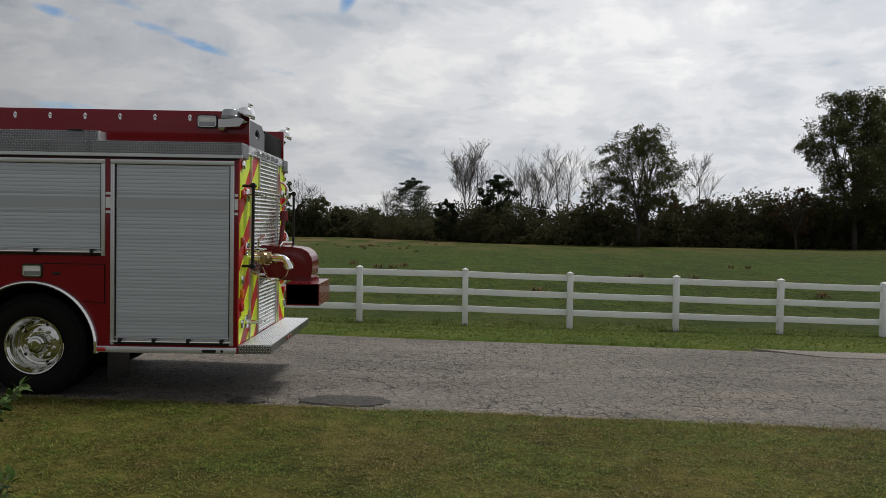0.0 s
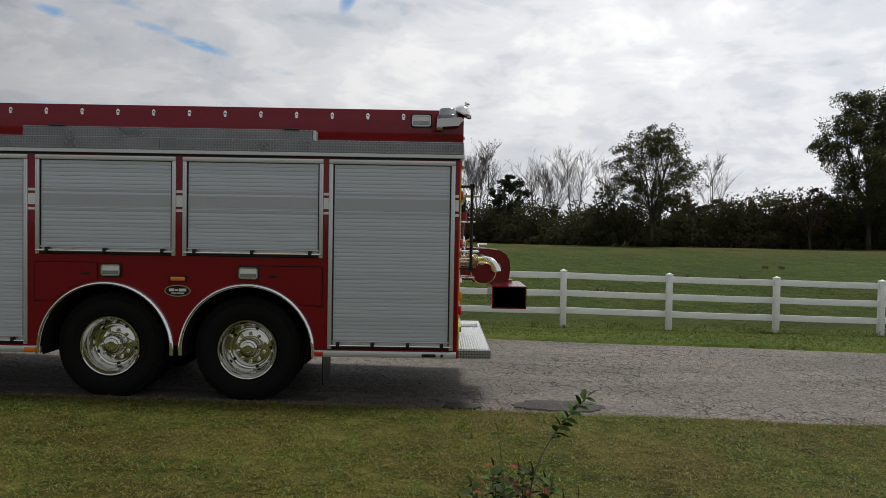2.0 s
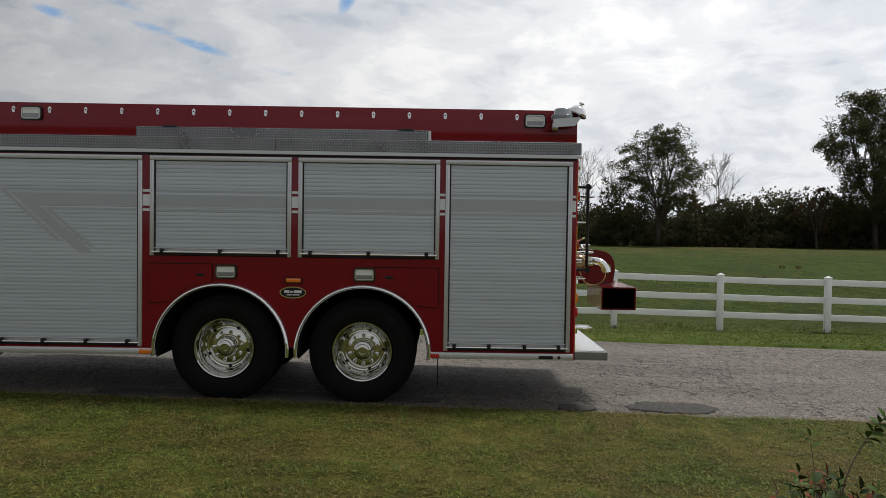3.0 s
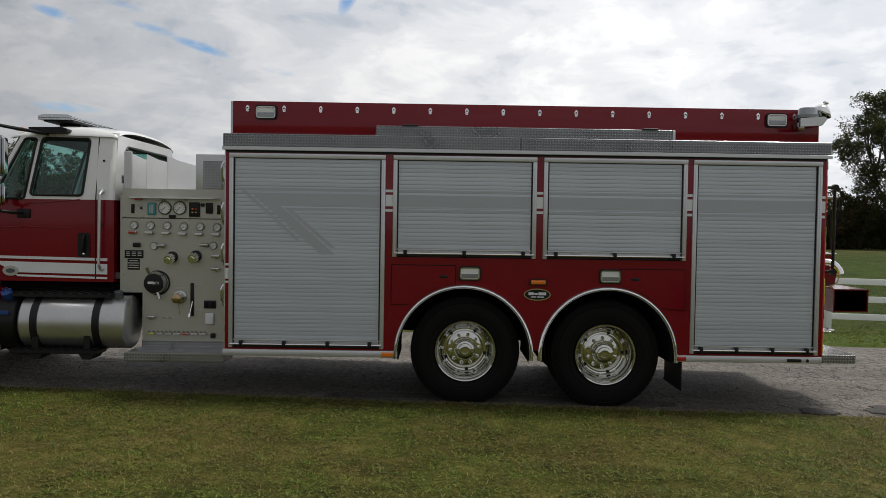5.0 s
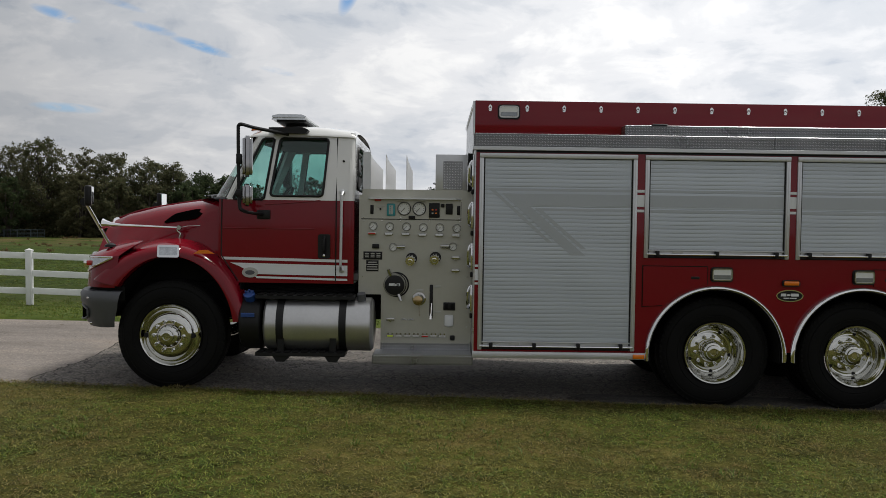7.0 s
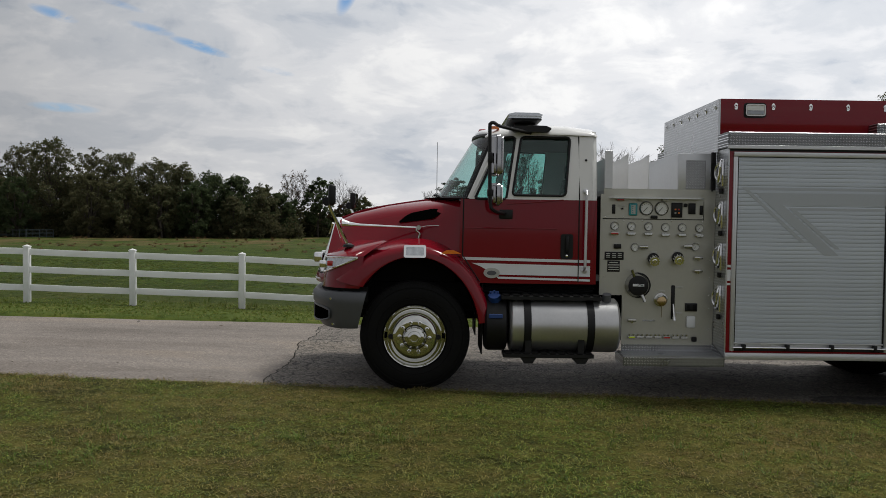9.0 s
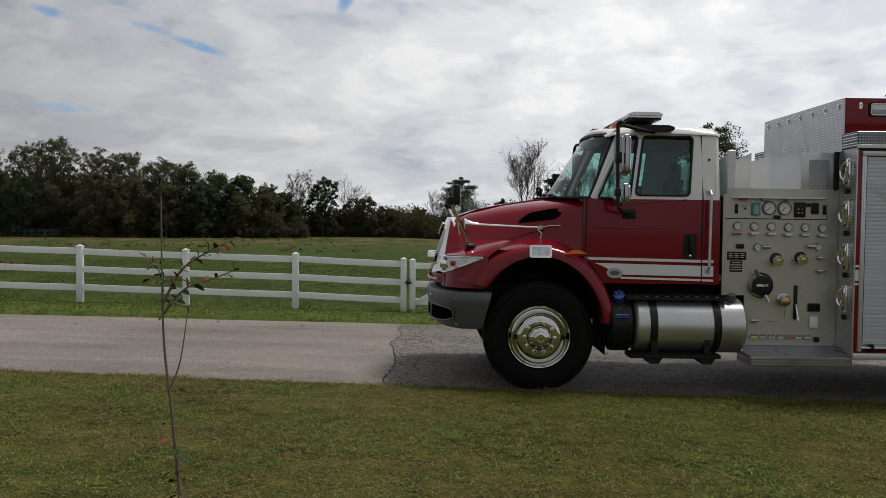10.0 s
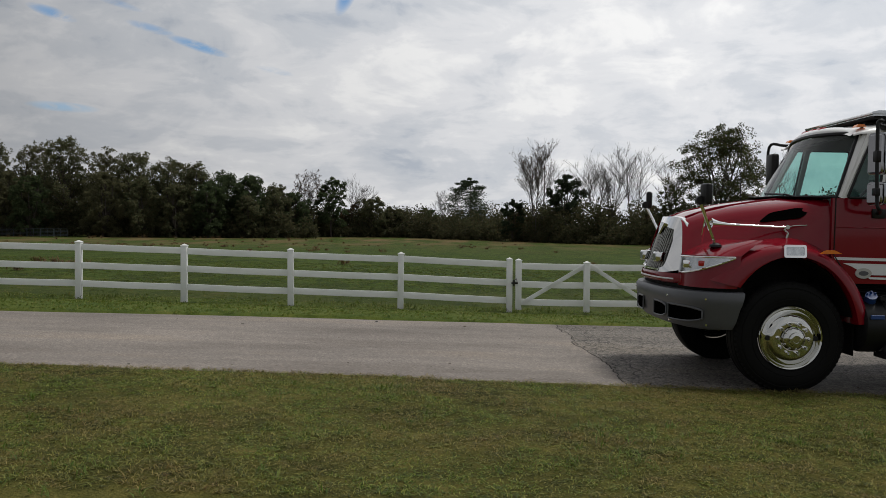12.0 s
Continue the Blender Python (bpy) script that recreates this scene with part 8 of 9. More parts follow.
        bm = bmesh.new()
        b = bmesh.new()
        box(b, 0.049, 0.056, -0.058, 0.058, -0.082, 0.092, 0.003, 1)
        b.transform(Matrix.Translation(head + Vector((0.03, s * 0.04, 0.055))) @ Matrix.Rotation(radians(-12 * s), 4, "Z"))
        merge(bm, b)
        part("mirror_glass", bm, M["chrome"], mr, "mirror glass")
    # bumper: one swept piece from wheel arch to wheel arch
    def plan(k):
        """A point of the bumper's plan, k from -1 (near end) to 1, and the way out of it."""
        a = radians(90 * min(1.0, abs(k)))
        side = 1 if k >= 0 else -1

        def at(q):
            return Vector((-0.45 - 0.60 * max(0.0, math.cos(q)) ** 0.68, side * 1.15 * max(0.0, math.sin(q)) ** 0.70, 0))
        p = at(a)
        d = at(min(a + 0.02, math.pi / 2)) - at(max(a - 0.02, 0.0))
        out = Vector((-abs(d.y), side * abs(d.x), 0))
        return p, out.normalized()

    prof = [(-0.11, 0.570), (-0.06, 0.585), (-0.015, 0.66), (0.003, 0.80), (0.026, 0.845), (0.030, 0.93), (0.006, 0.965), (-0.06, 0.972)]
    ks = [-1 + 2 * i / 64 for i in range(65)]
    bm = bmesh.new()
    rows = []
    for k in ks:
        p, out = plan(k)
        lift = 0.05 * max(0.0, abs(k) - 0.72) / 0.28
        rows.append([(p.x + out.x * w - 0.25 * (0.972 - z) * max(0.0, (abs(k) - 0.84) / 0.16), MID + p.y + out.y * w, max(z, 0.572 + lift * 0.3)) for w, z in [(w_, 0.572 + (z_ - 0.572) * 0.93) for w_, z_ in prof]])
    rings(bm, rows, False)
    bp = part("bumper", bm, M["bumper"], truck, "grey swept front bumper", sharp=40)
    for s in (-1, 1):
        for k0, k1 in ((0.27, 0.68), (0.06, 0.24)):
            # Black sheet laid on the bumper for the shade of each opening.
            bm = bmesh.new()
            rows = []
            for i in range(13):
                t = i / 12
                p, out = plan(s * (k0 + (k1 - k0) * t))
                lo, hi = 0.645 + 0.038 * t ** 4, 0.790 - 0.032 * t ** 4
                rows.append([(p.x + out.x * 0.010, MID + p.y + out.y * 0.010, lo + (hi - lo) * j / 3) for j in range(4)])
            grid(bm, rows)
            part("bumper_opening", bm, M["void"], bp, "dark sheet painted as a shaded opening in the bumper")
            bm = bmesh.new()
            ring = [r[0] for r in rows] + [r[-1] for r in rows[::-1]] + [rows[0][0]]
            tube(bm, ring, 0.010, 6)
            part("opening_rim", bm, M["bumper"], bp)
        for k in (0.28, 0.72):
            for z in (0.626, 0.872):
                p, out = plan(s * k)
                bm = bmesh.new()
                w = 0.028 if z > 0.8 else 0.0
                c = Vector((p.x + out.x * w, MID + p.y + out.y * w, z))
                rod(bm, c - out * 0.005, c + out * 0.010, 0.014, 0.010, 10)
                part("bumper_bolt", bm, M["chrome"], bp)
    bm = bmesh.new()
    box(bm, -0.90, -0.78, MID - 0.60, MID + 0.60, 0.62, 1.06)
    rows = []
    for k in ks:
        p, out = plan(k)
        rows.append([(p.x - out.x * 0.07, MID + p.y - out.y * 0.07, z) for z in (0.84, 0.985)])
    grid(bm, rows)
    part("radiator", bm, M["under"], truck, smooth=False)


def warning_lamp_fender():
    bm = bmesh.new()
    b = bmesh.new()
    outline = rounded([(-0.105, -0.060), (0.105, -0.060), (0.105, 0.060), (-0.105, 0.060)], 0.02)
    inner = rounded([(-0.085, -0.040), (0.085, -0.040), (0.085, 0.040), (-0.085, 0.040)], 0.012)
    spin = Matrix.Translation((-0.005, 0.075, 1.335)) @ Matrix.Rotation(radians(-6), 4, "X")
    plate(b, outline, [inner], 0.06, side_map(-0.01))
    b.transform(spin)
    merge(bm, b)
    lamp = part("fender_lamp", bm, M["chrome"], truck, "rectangular chrome warning lamp on the fender")
    bm = bmesh.new()
    b = bmesh.new()
    plate(b, inner, (), 0.03, side_map(0.0))
    b.transform(spin)
    merge(bm, b)
    part("lamp_lens", bm, M["reflector"], lamp, "clear ribbed lens", smooth=False)


def build_cab_side_gear():
    # big door mirror on its loop of black tube
    bm = bmesh.new()
    y = -0.02
    loop = curve_points([(1.10, 0.30, 2.49), (0.80, 0.18, 2.535), (0.72, y, 2.545), (0.685, y, 2.535), (0.68, y, 2.48), (0.685, y, 2.10), (0.695, y, 1.80), (0.72, y + 0.01, 1.735), (0.80, 0.12, 1.71), (0.86, CAB_Y, 1.705)], 5)
    tube(bm, loop, 0.017, 8)
    mir = part("door_mirror", bm, M["black"], truck, "tall chrome-backed mirror on a black tube arm")
    bm = bmesh.new()
    plate(bm, rounded([(0.93, 2.500), (1.27, 2.500), (1.30, 2.535), (1.24, 2.560), (0.90, 2.555)], 0.02), (), 0.16, side_map(CAB_Y + 0.0))
    part("mirror_mount", bm, M["black"], mir)
    for q in ((0.80, 0.93, CAB_Y - 0.02, CAB_Y + 0.02, 1.655, 1.745), (0.665, 0.71, y - 0.03, y + 0.05, 2.17, 2.27), (0.665, 0.71, y - 0.03, y + 0.05, 1.86, 1.93)):
        bm = bmesh.new()
        box(bm, *q, 0.01, 2)
        part("mirror_mount", bm, M["black"], mir)
    for z0, z1, w in ((2.055, 2.445, 0.20), (1.775, 1.99, 0.20)):
        bm = bmesh.new()
        b = bmesh.new()
        plate(b, rounded([(-0.5 * w, z0), (0.5 * w, z0), (0.5 * w, z1), (-0.5 * w, z1)], 0.045, 5), (), 0.085, front_map(0.0))
        bmesh.ops.bevel(b, geom=[e for e in b.edges if e.is_manifold and e.calc_face_angle(0) > 1.2], offset=0.025, segments=3, affect="EDGES")
        b.transform(Matrix.Translation((0.700, 0.06, 0)) @ Matrix.Rotation(radians(18), 4, "Z"))
        merge(bm, b)
        # The shell's metal is darkened in place of dark surroundings mirrored in it.
        part("mirror_shell", bm, M["mirror_shell"], mir, "chrome mirror shell", sharp=89)
        bm = bmesh.new()
        b = bmesh.new()
        plate(b, rounded([(-0.42 * w, z0 + 0.02), (0.42 * w, z0 + 0.02), (0.42 * w, z1 - 0.02), (-0.42 * w, z1 - 0.02)], 0.04, 5), (), 0.004, front_map(0.0855))
        b.transform(Matrix.Translation((0.700, 0.06, 0)) @ Matrix.Rotation(radians(18), 4, "Z"))
        merge(bm, b)
        part("mirror_glass", bm, M["chrome"], mir, "mirror glass", smooth=False)
    # far mirror
    bm = bmesh.new()
    yf = TRUCK_W + 0.02
    tube(bm, curve_points([(1.05, TRUCK_W - 0.32, 2.50), (0.80, TRUCK_W - 0.15, 2.535), (0.69, yf, 2.53), (0.685, yf, 2.10), (0.70, yf, 1.78), (0.84, TRUCK_W - CAB_Y, 1.70)], 5), 0.017, 8)
    fm = part("door_mirror", bm, M["black"], truck, "tall mirror on a black tube arm")
    bm = bmesh.new()
    box(bm, 0.66, 0.75, TRUCK_W - 0.16, TRUCK_W + 0.05, 2.05, 2.44, 0.03, 3)
    part("mirror_shell", bm, M["black"], fm)
    # fuel tank with straps, step plates and the dark box ahead of it
    bm = bmesh.new()
    b = bmesh.new()
    r = 0.262
    prof = [(0.0, 0.0), (r - 0.06, 0.0), (r - 0.02, 0.008), (r, 0.03), (r, 1.03), (r - 0.02, 1.052), (r - 0.06, 1.06), (0.0, 1.06)]
    lathe(b, prof, (0, 0, 0), 44)
    b.transform(Matrix.Translation((0.90, 0.285, 0.635)) @ Matrix.Rotation(radians(-90), 4, "Z"))
    merge(bm, b)
    tank = part("fuel_tank", bm, M["alu_tank"], truck, "round brushed aluminium fuel tank with black straps", sharp=40)
    for u in (1.035, 1.635):
        bm = bmesh.new()
        b = bmesh.new()
        lathe(b, [(r + 0.001, 0.0), (r + 0.007, 0.0), (r + 0.007, 0.07), (r + 0.001, 0.07)], (0, 0, 0), 44)
        b.transform(Matrix.Translation((u, 0.285, 0.635)) @ Matrix.Rotation(radians(-90), 4, "Z"))
        merge(bm, b)
        part("strap", bm, M["black"], tank, "black tank strap")
    bm = bmesh.new()
    rod(bm, (1.84, 0.20, 0.86), (1.84, 0.17, 0.945), 0.045, 0.04, 16)
    part("filler_cap", bm, M["bumper"], tank)
    for z, a, b_, y0 in ((0.885, 0.82, 1.78, 0.10), (0.345, 0.84, 1.70, 0.02)):
        bm = bmesh.new()
        box(bm, a, b_, y0, y0 + 0.22, z, z + 0.04, 0.006, 1)
        stp = part("cab_step", bm, M["black"], truck, "black grated cab step")
        for k in range(10):
            u = a + 0.05 + (b_ - a - 0.10) * k / 9
            bm = bmesh.new()
            box(bm, u - 0.03, u + 0.03, y0 - 0.003, y0 + 0.2, z + 0.0405, z + 0.048)
            part("tread_bar", bm, M["under"], stp, smooth=False)
    for u in (1.0, 1.50):
        bm = bmesh.new()
        plate(bm, [(u, 0.35), (u + 0.16, 0.35), (u + 0.12, 0.29), (u + 0.04, 0.29)], (), 0.24, side_map(0.04))
        box(bm, u + 0.05, u + 0.11, 0.05, 0.75, 0.36, 0.70)
        part("step_bracket", bm, M["black"], truck, smooth=False)
    bm = bmesh.new()
    b = bmesh.new()
    lathe(b, [(0.0, 0.0), (0.22, 0.0), (0.255, 0.02), (0.262, 0.05), (0.262, 0.20), (0.24, 0.215), (0.0, 0.215)], (0, 0, 0), 36)
    b.transform(Matrix.Translation((0.665, 0.30, 0.640)) @ Matrix.Rotation(radians(-90), 4, "Z"))
    merge(bm, b)
    box(bm, 0.68, 0.90, 0.28, 0.56, 0.42, 0.80, 0.03, 2)
    fl = part("fluid_tank", bm, M["black"], truck, "black fluid tank with a blue cap")
    bm = bmesh.new()
    rod(bm, (0.765, 0.20, 0.86), (0.755, 0.14, 0.93), 0.055, 0.052, 14)
    for k in range(8):
        a = 2 * math.pi * k / 8
        rod(bm, (0.765 + 0.052 * math.cos(a), 0.19, 0.87 + 0.045 * math.sin(a)), (0.755 + 0.052 * math.cos(a), 0.14, 0.925 + 0.045 * math.sin(a)), 0.009, None, 6)
    part("blue_cap", bm, M["blue"], fl, "blue filler cap")
    bm = bmesh.new()
    box(bm, 0.70, 0.83, 0.028, 0.040, 0.715, 0.755, 0.004, 1)
    part("fluid_label", bm, M["blue"], fl, "pale blue label")
    # dark space under the cab
    bm = bmesh.new()
    box(bm, 0.62, 1.72, 0.42, TRUCK_W - 0.42, 0.86, 1.06)
    part("cab_underside", bm, M["under"], truck, smooth=False)
    for k in range(5):
        z = 0.94 + 0.018 * k
        bm = bmesh.new()
        tube(bm, curve_points([(0.66, 0.40, z), (0.95, 0.38, z + 0.02 * math.sin(k)), (1.3, 0.40, z - 0.02), (1.75, 0.42, z + 0.01)], 4), 0.010, 5)
        part("hose", bm, M["black"], truck)


build_cab()
build_hood()
build_cab_side_gear()


# ---------------------------------------------------------------- pump panel between cab and body
PANEL_Y = 0.33


def pu(u):
    return 1.753 + u / 524.0


def pv(v):
    return 2.441 - v / 524.0


def build_pump_panel():
    y = PANEL_Y
    bm = bmesh.new()
    plate(bm, [(1.795, 0.925), (2.02, 0.925), (2.02, 0.44), (2.915, 0.44), (2.915, 1.91), (1.795, 1.91)], (), 0.02, side_map(y))
    panel = part("pump_panel", bm, M["alu_panel"], truck, "brushed steel pump panel with gauges and valves", smooth=False)
    bm = bmesh.new()
    box(bm, 1.84, 2.915, y + 0.03, TRUCK_W - y, 0.95, 1.88)
    box(bm, 2.05, 2.915, y + 0.03, TRUCK_W - y, 0.46, 0.95)
    part("pump_house", bm, M["under"], truck, "dark pump compartment", smooth=False)
    bm = bmesh.new()
    plate(bm, [(1.815, 0.925), (2.02, 0.925), (2.02, 0.44), (2.915, 0.44), (2.915, 1.91), (1.815, 1.91)], (), 0.02, side_map(TRUCK_W - y - 0.02))
    part("far_panel", bm, M["alu_panel"], truck, smooth=False)
    # seams and edges
    bm = bmesh.new()
    box(bm, 1.815, 2.80, y - 0.004, y + 0.001, pv(405), pv(401))
    box(bm, 2.80, 2.804, y - 0.004, y + 0.001, pv(405), pv(310))
    part("panel_seam", bm, M["under"], panel, smooth=False)
    bm = bmesh.new()
    for u in (45, 140, 236, 386, 545):
        for v in (412, 395):
            lathe(bm, [(0.006, -0.005), (0.0, -0.007)], (pu(u), y, pv(v)), 8)
    for v in (610, 700, 790, 860, 960):
        lathe(bm, [(0.006, -0.005), (0.0, -0.007)], (pu(586), y, pv(v)), 8)
        if v < 800:
            lathe(bm, [(0.006, -0.005), (0.0, -0.007)], (pu(42), y, pv(v)), 8)
    part("panel_screws", bm, M["chrome"], panel)
    # gauges
    def gauge(u, v, r, name="gauge"):
        c = (pu(u), y, pv(v))
        rr = r / 524
        b = bmesh.new()
        lathe(b, [(rr, 0.0), (rr, -0.018), (rr * 0.93, -0.024), (rr * 0.86, -0.018), (rr * 0.86, -0.010)], c, 28)
        g_ = part(name, b, M["chrome_dull"], panel, "round pressure gauge with a chrome bezel")
        # Dark ring added to draw the shadow line round the bezel.
        b = bmesh.new()
        lathe(b, [(rr * 1.07, 0.0), (rr * 1.06, -0.006), (rr * 0.9, -0.007)], c, 28)
        part("gauge_outline", b, M["bumper"], g_, "dark ring that paints the shadow line round the gauge")
        b = bmesh.new()
        lathe(b, [(rr * 0.87, -0.011), (0.0, -0.012)], c, 28)
        part("dial", b, M["gauge"], g_, "white dial")
        b = bmesh.new()
        for i in range(11):
            a = radians(-50 + 28 * i)
            ca, sa = math.cos(a), math.sin(a)
            tube(b, [(c[0] + rr * 0.62 * ca, y - 0.0135, c[2] + rr * 0.62 * sa), (c[0] + rr * 0.78 * ca, y - 0.0135, c[2] + rr * 0.78 * sa)], rr * 0.022, 4)
        tube(b, [(c[0] + rr * 0.12, y - 0.015, c[2] + rr * 0.15), (c[0] - rr * 0.45, y - 0.015, c[2] - rr * 0.48)], rr * 0.035, 4)
        part("needle", b, M["black"], g_, "black needle and marks")

    for u in (255, 333):
        gauge(u, 348, 34)
    for u, v in ((95, 440), (181, 441), (268, 441), (355, 444), (441, 444), (529, 446)):
        gauge(u, v, 21)
        b = bmesh.new()
        X, Z = pu(u - 4), pv(v + 38)
        box(b, X - 0.042, X + 0.042, y - 0.05, y - 0.022, Z - 0.016, Z + 0.016, 0.010, 2)
        rod(b, (X, y, Z), (X, y - 0.03, Z), 0.013, None, 10)
        h_ = part("pull_handle", b, M["chrome_dull"], panel, "chrome T-shaped pull handle")
        b = bmesh.new()
        box(b, X - 0.034, X + 0.034, y - 0.053, y - 0.049, Z - 0.008, Z + 0.008)
        part("handle_tag", b, M["red_lens"] if u == 95 else M["stripe"], h_, smooth=False)
    for ug, uh, v in ((200, 240, 548), (510, 466, 542)):
        gauge(ug, v, 20)
        b = bmesh.new()
        X, Z = pu(uh), pv(v - 2)
        rod(b, (X - 0.04, y - 0.035, Z), (X + 0.04, y - 0.035, Z), 0.014, 0.022, 12)
        rod(b, (X, y, Z), (X, y - 0.04, Z), 0.012, None, 10)
        part("bleeder_valve", b, M["chrome_dull"], panel, "small chrome valve")
    for u, v in ((524, 598), (524, 665), (190, 922)):
        b = bmesh.new()
        X, Z = pu(u), pv(v)
        box(b, X - 0.042, X + 0.042, y - 0.045, y - 0.02, Z - 0.014, Z + 0.014, 0.008, 2)
        rod(b, (X, y, Z - 0.01), (X, y - 0.03, Z - 0.01), 0.016, None, 10)
        part("pull_handle", b, M["chrome_dull"], panel, "chrome T-shaped pull handle")
    for u in (262, 297):
        b = bmesh.new()
        X, Z = pu(u), pv(923)
        tube(b, [(X - 0.025, y - 0.01, Z - 0.004), (X, y - 0.03, Z + 0.008), (X + 0.025, y - 0.01, Z - 0.004)], 0.006, 6)
        part("hook", b, M["alu"], panel)
    b = bmesh.new()
    X, Z = pu(110), pv(544)
    box(b, X - 0.035, X + 0.035, y - 0.03, y, Z - 0.022, Z + 0.022, 0.006, 2)
    part("switch", b, M["black"], panel, "black switch")
    # capped outlets
    for u, v in ((296, 605), (420, 598)):
        X, Z = pu(u), pv(v)
        b = bmesh.new()
        lathe(b, [(0.056, 0.0), (0.056, -0.02), (0.045, -0.022)], (X, y, Z), 24, (False, True))
        o_ = part("outlet_cap", b, M["black"], panel, "chrome capped outlet in a black collar")
        b = bmesh.new()
        axis = Vector((-0.012, -0.11, -0.028))
        base = Vector((X, y - 0.01, Z))
        rod(b, base, base + axis * 0.9, 0.040, 0.042, 20)
        for k in range(10):
            a = 2 * math.pi * k / 10
            s_, t_ = frame_of(axis)
            o = (s_ * math.cos(a) + t_ * math.sin(a)) * 0.042
            rod(b, base + axis * 0.3 + o, base + axis * 0.88 + o, 0.007, None, 6)
        rod(b, base + axis * 0.88, base + axis * 0.95, 0.028, 0.02, 14)
        part("cap", b, M["chrome"], o_, "knurled chrome cap")
    # big suction cap with two lugs
    X, Z = pu(212), pv(742)
    b = bmesh.new()
    lathe(b, [(0.115, 0.0), (0.115, -0.02), (0.108, -0.03), (0.100, -0.075), (0.094, -0.085), (0.080, -0.085), (0.078, -0.078)], (X, y, Z), 36)
    cap = part("suction_cap", b, M["chrome_dull"], panel, "large suction cap with two lugs and a black face")
    b = bmesh.new()
    lathe(b, [(0.097, -0.086), (0.085, -0.090), (0.0, -0.091)], (X, y, Z), 36)
    part("cap_face", b, M["black"], cap, "black cap face")
    b = bmesh.new()
    for a, c, d, e in ((-0.055, 0.002, -0.006, 0.018), (-0.005, 0.045, -0.008, 0.012), (0.02, 0.055, -0.006, 0.016)):
        box(b, X + a, X + c, y - 0.095, y - 0.090, Z + d, Z + e)
    part("cap_mark", b, M["stripe"], cap, smooth=False)
    for s in (-1, 1):
        b = bmesh.new()
        tube(b, [(X + s * 0.035, y - 0.07, Z - s * 0.085), (X + s * 0.055, y - 0.085, Z - s * 0.125), (X + s * 0.065, y - 0.09, Z - s * 0.155)], 0.016, 10)
        part("cap_lug", b, M["chrome_dull"], cap)
    b = bmesh.new()
    lathe(b, [(0.125, 0.001), (0.125, -0.008), (0.110, -0.010)], (X + 0.015, y, Z), 36)
    part("collar", b, M["black"], cap)
    # lower valve, lever slot
    X, Z = pu(338), pv(815)
    b = bmesh.new()
    lathe(b, [(0.068, 0.0), (0.066, -0.012), (0.05, -0.016), (0.05, -0.06), (0.04, -0.07), (0.0, -0.07)], (X, y, Z), 26)
    v_ = part("discharge_valve", b, M["chrome_dull"], panel, "chrome and brass valve with a pull cable")
    b = bmesh.new()
    lathe(b, [(0.046, -0.06), (0.046, -0.10), (0.03, -0.11), (0.0, -0.11)], (X - 0.012, y, Z - 0.01), 22)
    tube(b, [(X, y - 0.05, Z - 0.05), (X + 0.004, y - 0.04, Z - 0.17)], 0.003, 5)
    part("valve_cap", b, M["brass"], v_)
    X = pu(401)
    b = bmesh.new()
    box(b, X - 0.017, X + 0.017, y - 0.012, y, pv(915), pv(740), 0.008, 2)
    slot = part("lever_slot", b, M["black"], panel, "black lever slot")
    b = bmesh.new()
    tube(b, [(X + 0.004, y - 0.01, pv(838)), (X - 0.004, y - 0.08, pv(905))], 0.008, 8)
    tube(b, [(X - 0.003, y - 0.075, pv(900)), (X - 0.006, y - 0.09, pv(918))], 0.015, 10)
    part("lever", b, M["chrome"], slot, "chrome lever")
    # instruments, plates and labels
    def slab(name, u, v, w, h, m, label, depth=0.012, bev=0.006):
        b = bmesh.new()
        X, Z = pu(u), pv(v)
        box(b, X - w / 1048, X + w / 1048, y - depth, y, Z - h / 1048, Z + h / 1048, bev, 2)
        return part(name, b, M[m], panel, label)

    lev = slab("level_gauge", 187, 354, 44, 64, "teal", "teal tank level gauge", 0.02, 0.01)
    b = bmesh.new()
    box(b, pu(187) - 0.020, pu(187) + 0.020, y - 0.022, y - 0.019, pv(378), pv(332))
    part("level_window", b, M["label"], lev, smooth=False)
    b = bmesh.new()
    for k in range(4):
        box(b, pu(187) - 0.012, pu(187) - 0.002, y - 0.024, y - 0.021, pv(374 - 11 * k), pv(369 - 11 * k))
    part("level_marks", b, M["teal"], lev, smooth=False)
    ctl = slab("governor", 411, 355, 56, 76, "black", "black pump governor with coloured keys", 0.02, 0.006)
    for k, m in enumerate(("amber", "red_lens", "label", "amber")):
        b = bmesh.new()
        cx, cz = pu(402 + 18 * (k % 2)), pv(352 + 18 * (k // 2))
        box(b, cx - 0.009, cx + 0.009, y - 0.023, y - 0.019, cz - 0.007, cz + 0.007, 0.002, 1)
        part("key", b, M[m], ctl)
    slab("switch_box", 488, 347, 36, 56, "black", "black switch box", 0.02)
    slab("knob", 454, 330, 18, 18, "black", "black knob", 0.03, 0.008)
    for u in (88, 537):
        slab("sight_slot", u, 354, 17, 48, "black", "black slot", 0.008)
    slab("small_plate", 132, 337, 40, 11, "label", "", 0.004, 0.001)
    slab("small_knob", 132, 351, 9, 9, "black", "", 0.02, 0.003)
    slab("toggle", 295, 392, 34, 16, "black", "black toggle switch", 0.02, 0.005)
    pl = slab("plate", 95, 593, 98, 42, "black", "black instruction plate with pale lines", 0.004, 0.001)
    b = bmesh.new()
    for r in range(3):
        for c in range(3):
            box(b, pu(54 + 30 * c), pu(74 + 30 * c), y - 0.006, y - 0.003, pv(584 + 9 * r), pv(580 + 9 * r))
    part("plate_lines", b, M["label"], pl, smooth=False)
    pl = slab("plate", 93, 646, 64, 58, "black", "black instruction plate with pale lines", 0.004, 0.001)
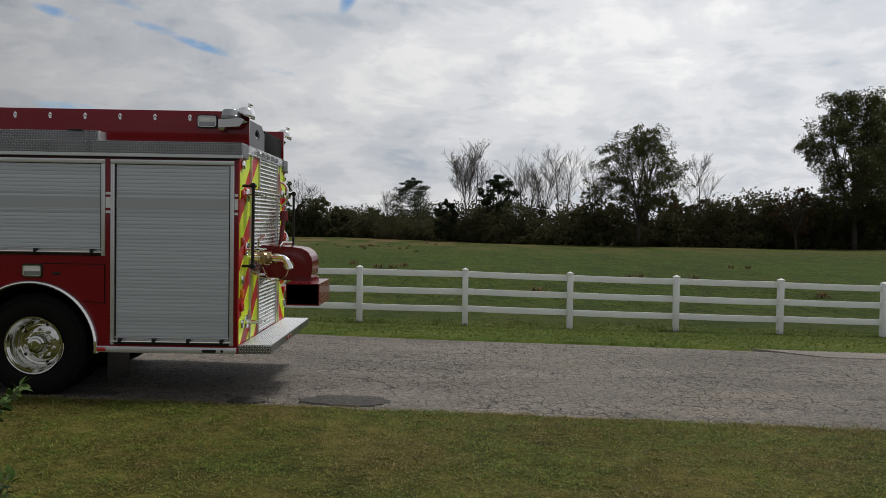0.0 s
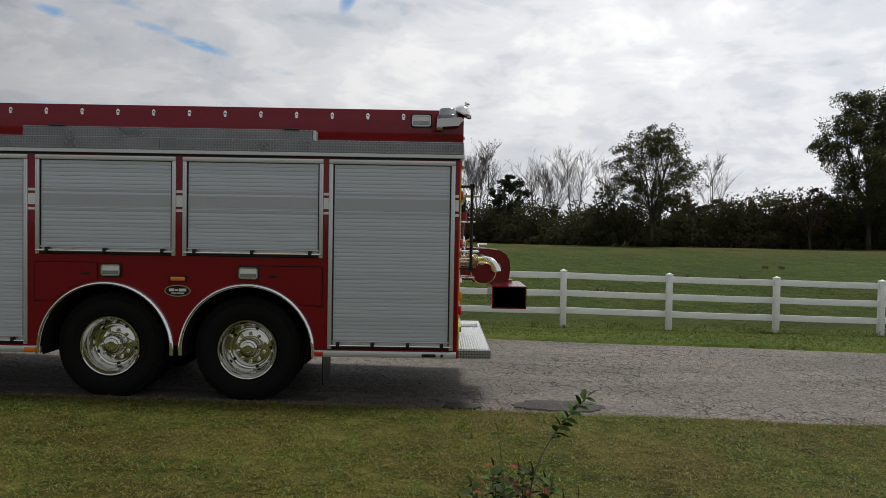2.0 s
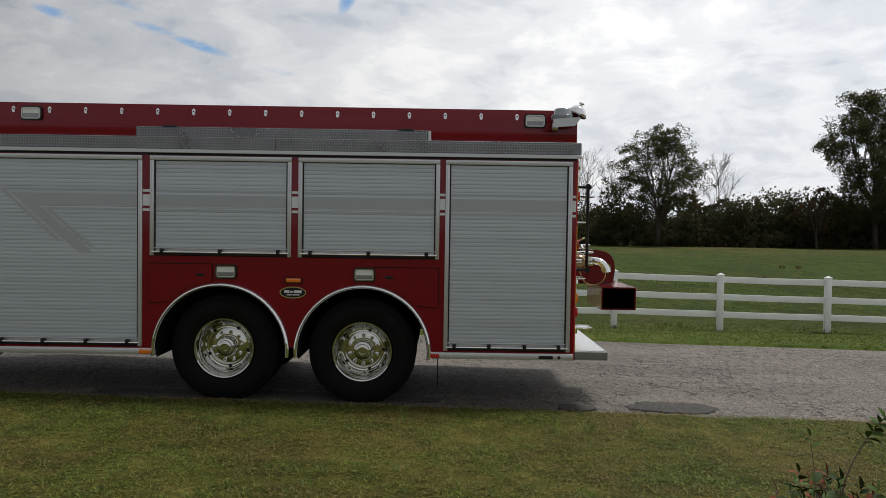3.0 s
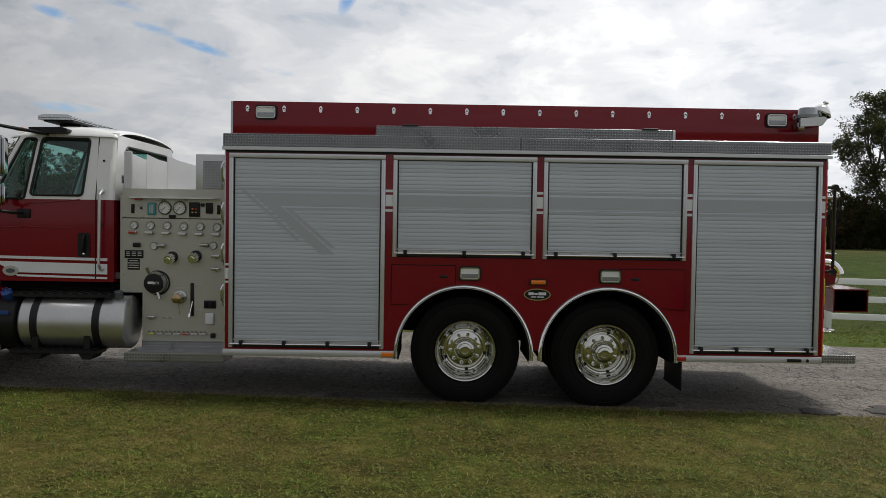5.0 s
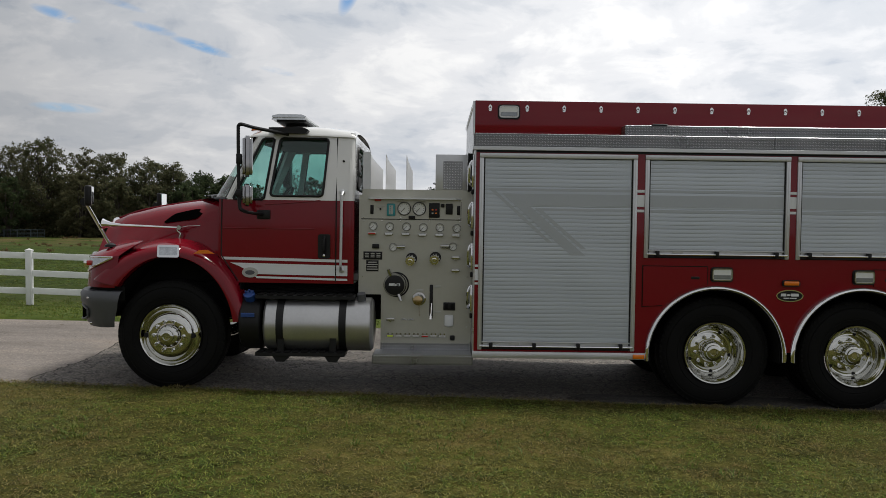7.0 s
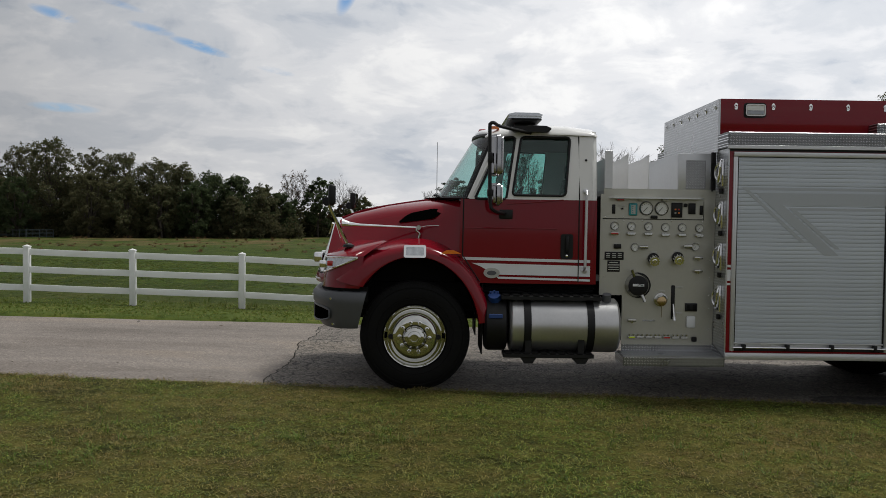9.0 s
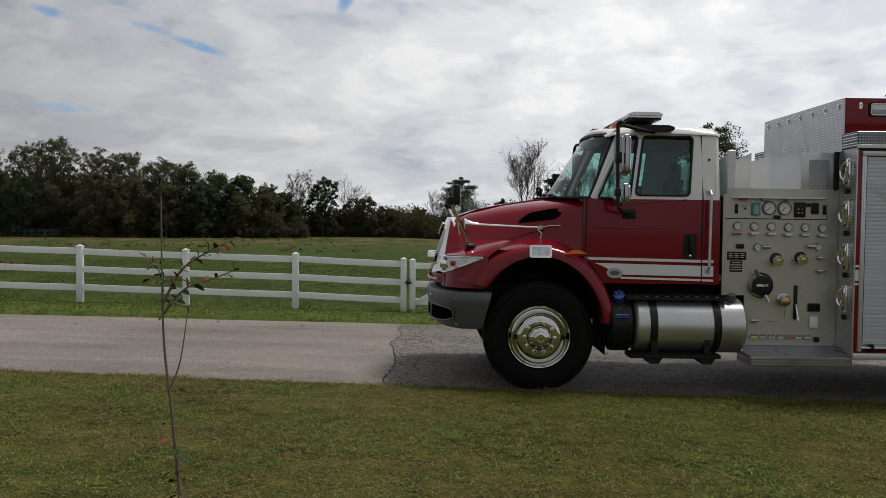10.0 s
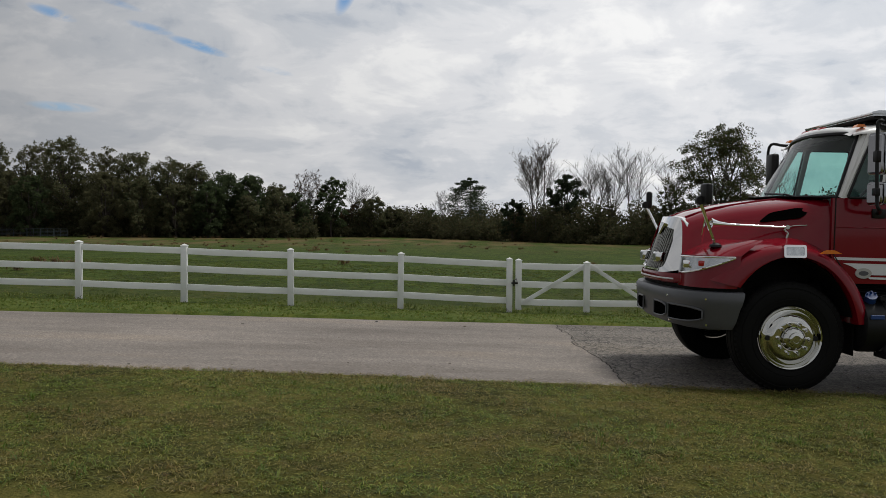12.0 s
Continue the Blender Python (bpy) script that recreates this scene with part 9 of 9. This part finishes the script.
    b = bmesh.new()
    for r, w in enumerate((22, 30, 26, 28)):
        box(b, pu(93 - w), pu(93 + w), y - 0.006, y - 0.003, pv(630 + 12 * r), pv(625 + 12 * r))
    part("plate_lines", b, M["label"], pl, smooth=False)
    out = slab("power_outlet", 495, 852, 62, 42, "black", "black covered power outlet", 0.02, 0.006)
    b = bmesh.new()
    for k in (-1, 1):
        box(b, pu(495 + 15 * k) - 0.016, pu(495 + 15 * k) + 0.016, y - 0.028, y - 0.018, pv(866), pv(838), 0.005, 2)
    part("outlet_cover", b, M["under"], out)
    slab("work_light", 494, 927, 46, 60, "stripe", "white rounded panel lamp", 0.03, 0.014)
    for u, v, w in ((295, 572, 38), (418, 565, 38), (341, 771, 38), (432, 750, 38), (432, 882, 38)):
        slab("name_plate", u, v, w, 11, "label", "", 0.004, 0.001)
    for k, u in enumerate((190, 234, 279, 324, 370, 415, 461)):
        b = bmesh.new()
        X, Z = pu(u), pv(1008)
        box(b, X - 0.036, X + 0.036, y - 0.035, y - 0.015, Z - 0.012, Z + 0.012, 0.006, 2)
        for s in (-0.02, 0.02):
            rod(b, (X + s, y, Z + 0.022), (X + s, y - 0.03, Z + 0.022), 0.008, None, 8)
        d_ = part("drain_handle", b, M["chrome_dull"], panel, "small chrome drain handle")
        b = bmesh.new()
        box(b, X - 0.03, X + 0.03, y - 0.038, y - 0.034, Z - 0.007, Z + 0.007)
        part("handle_tag", b, M["red_lens"] if k == 4 else (M["lime"] if k == 0 else M["label"]), d_, smooth=False)
    slab("drain_knob", 513, 1016, 26, 26, "black", "black round knob", 0.03, 0.01)
    # angle trim with lamps above the gauges
    bm = bmesh.new()
    plate(bm, [(pu(65), 0), (pu(550), 0), (pu(520), -0.08), (pu(82), -0.08)], (), 0.012, lambda a, b_, w: (a, y + b_, pv(300) + w - 0.35 * b_ * 0))
    part("gauge_hood", bm, M["stripe"], panel, "pale lamp hood over the gauges", smooth=False)
    bm = bmesh.new()
    box(bm, 1.825, 2.915, y - 0.004, y + 0.03, 1.91, 1.965)
    part("upper_strip", bm, M["alu_panel"], panel, smooth=False)
    for u in (120, 230, 350):
        slab("hood_lamp", u, 306, 34, 8, "red_lens" if u == 120 else "label", "", 0.05, 0.002)
    # upper half: left upright, leaning crosslay dividers, right box
    bm = bmesh.new()
    box(bm, 1.83, 1.905, y, y + 0.03, 1.965, 2.335, 0.004, 1)
    part("crosslay_end", bm, M["alu"], panel)
    for i, wx in enumerate((1.900, 2.053, 2.256)):
        bm = bmesh.new()
        plate(bm, [(y + 0.004, 1.95), (TRUCK_W - y, 1.95), (TRUCK_W - y, 2.27 - 0.006 * i), (y + 0.35, 2.285 - 0.006 * i), (y + 0.004, 2.315 - 0.006 * i)], (), 0.005, front_map(wx))
        box(bm, wx + 0.005, wx + 0.03, y + 0.03, TRUCK_W - y, 1.951, 1.956)
        part("crosslay_divider", bm, M["poly"], panel, "pale sheet divider of the hose tray", smooth=False)
    bm = bmesh.new()
    box(bm, pu(415), 2.86, y, y + 0.03, 1.93, 2.318, 0.006, 2)
    box(bm, pu(415), pu(421), y + 0.03, TRUCK_W - y, 1.93, 2.31)
    bx = part("reel_box", bm, M["alu"], panel, "aluminium upright with a tread plate window")
    bm = bmesh.new()
    box(bm, pu(455), pu(555), y - 0.004, y + 0.001, pv(246), pv(100))
    part("tread_insert", bm, M["diamond_step"], bx, smooth=False)
    bm = bmesh.new()
    box(bm, 1.835, 2.86, y + 0.03, TRUCK_W - y, 1.90, 1.95)
    part("crosslay_floor", bm, M["alu"], panel, smooth=False)
    bm = bmesh.new()
    box(bm, 2.865, 2.912, y - 0.01, y + 0.02, 1.96, 2.33, 0.004, 1)
    for z in (2.28, 2.0):
        rod(bm, (2.875, y - 0.012, z - 0.05), (2.875, y - 0.012, z + 0.05), 0.012, None, 8)
    part("hinge_post", bm, M["black"], panel)
    # side running board
    bm = bmesh.new()
    box(bm, 1.965, 2.925, -0.01, y + 0.02, 0.285, 0.375, 0.006, 1)
    st = part("side_step", bm, M["diamond_step"], truck, "tread plate running board")
    bm = bmesh.new()
    box(bm, 1.98, 2.92, 0.0, y + 0.01, 0.376, 0.380)
    part("step_tread", bm, M["diamond_top"], st, smooth=False)
    bm = bmesh.new()
    plate(bm, [(0.0, 0.38), (y, 0.38), (y, 0.46), (0.1, 0.40)], (), 0.01, front_map(2.905))
    box(bm, 2.02, 2.91, y - 0.012, y, 0.38, 0.445)
    part("kick_plate", bm, M["diamond_step"], st, smooth=False)


build_pump_panel()
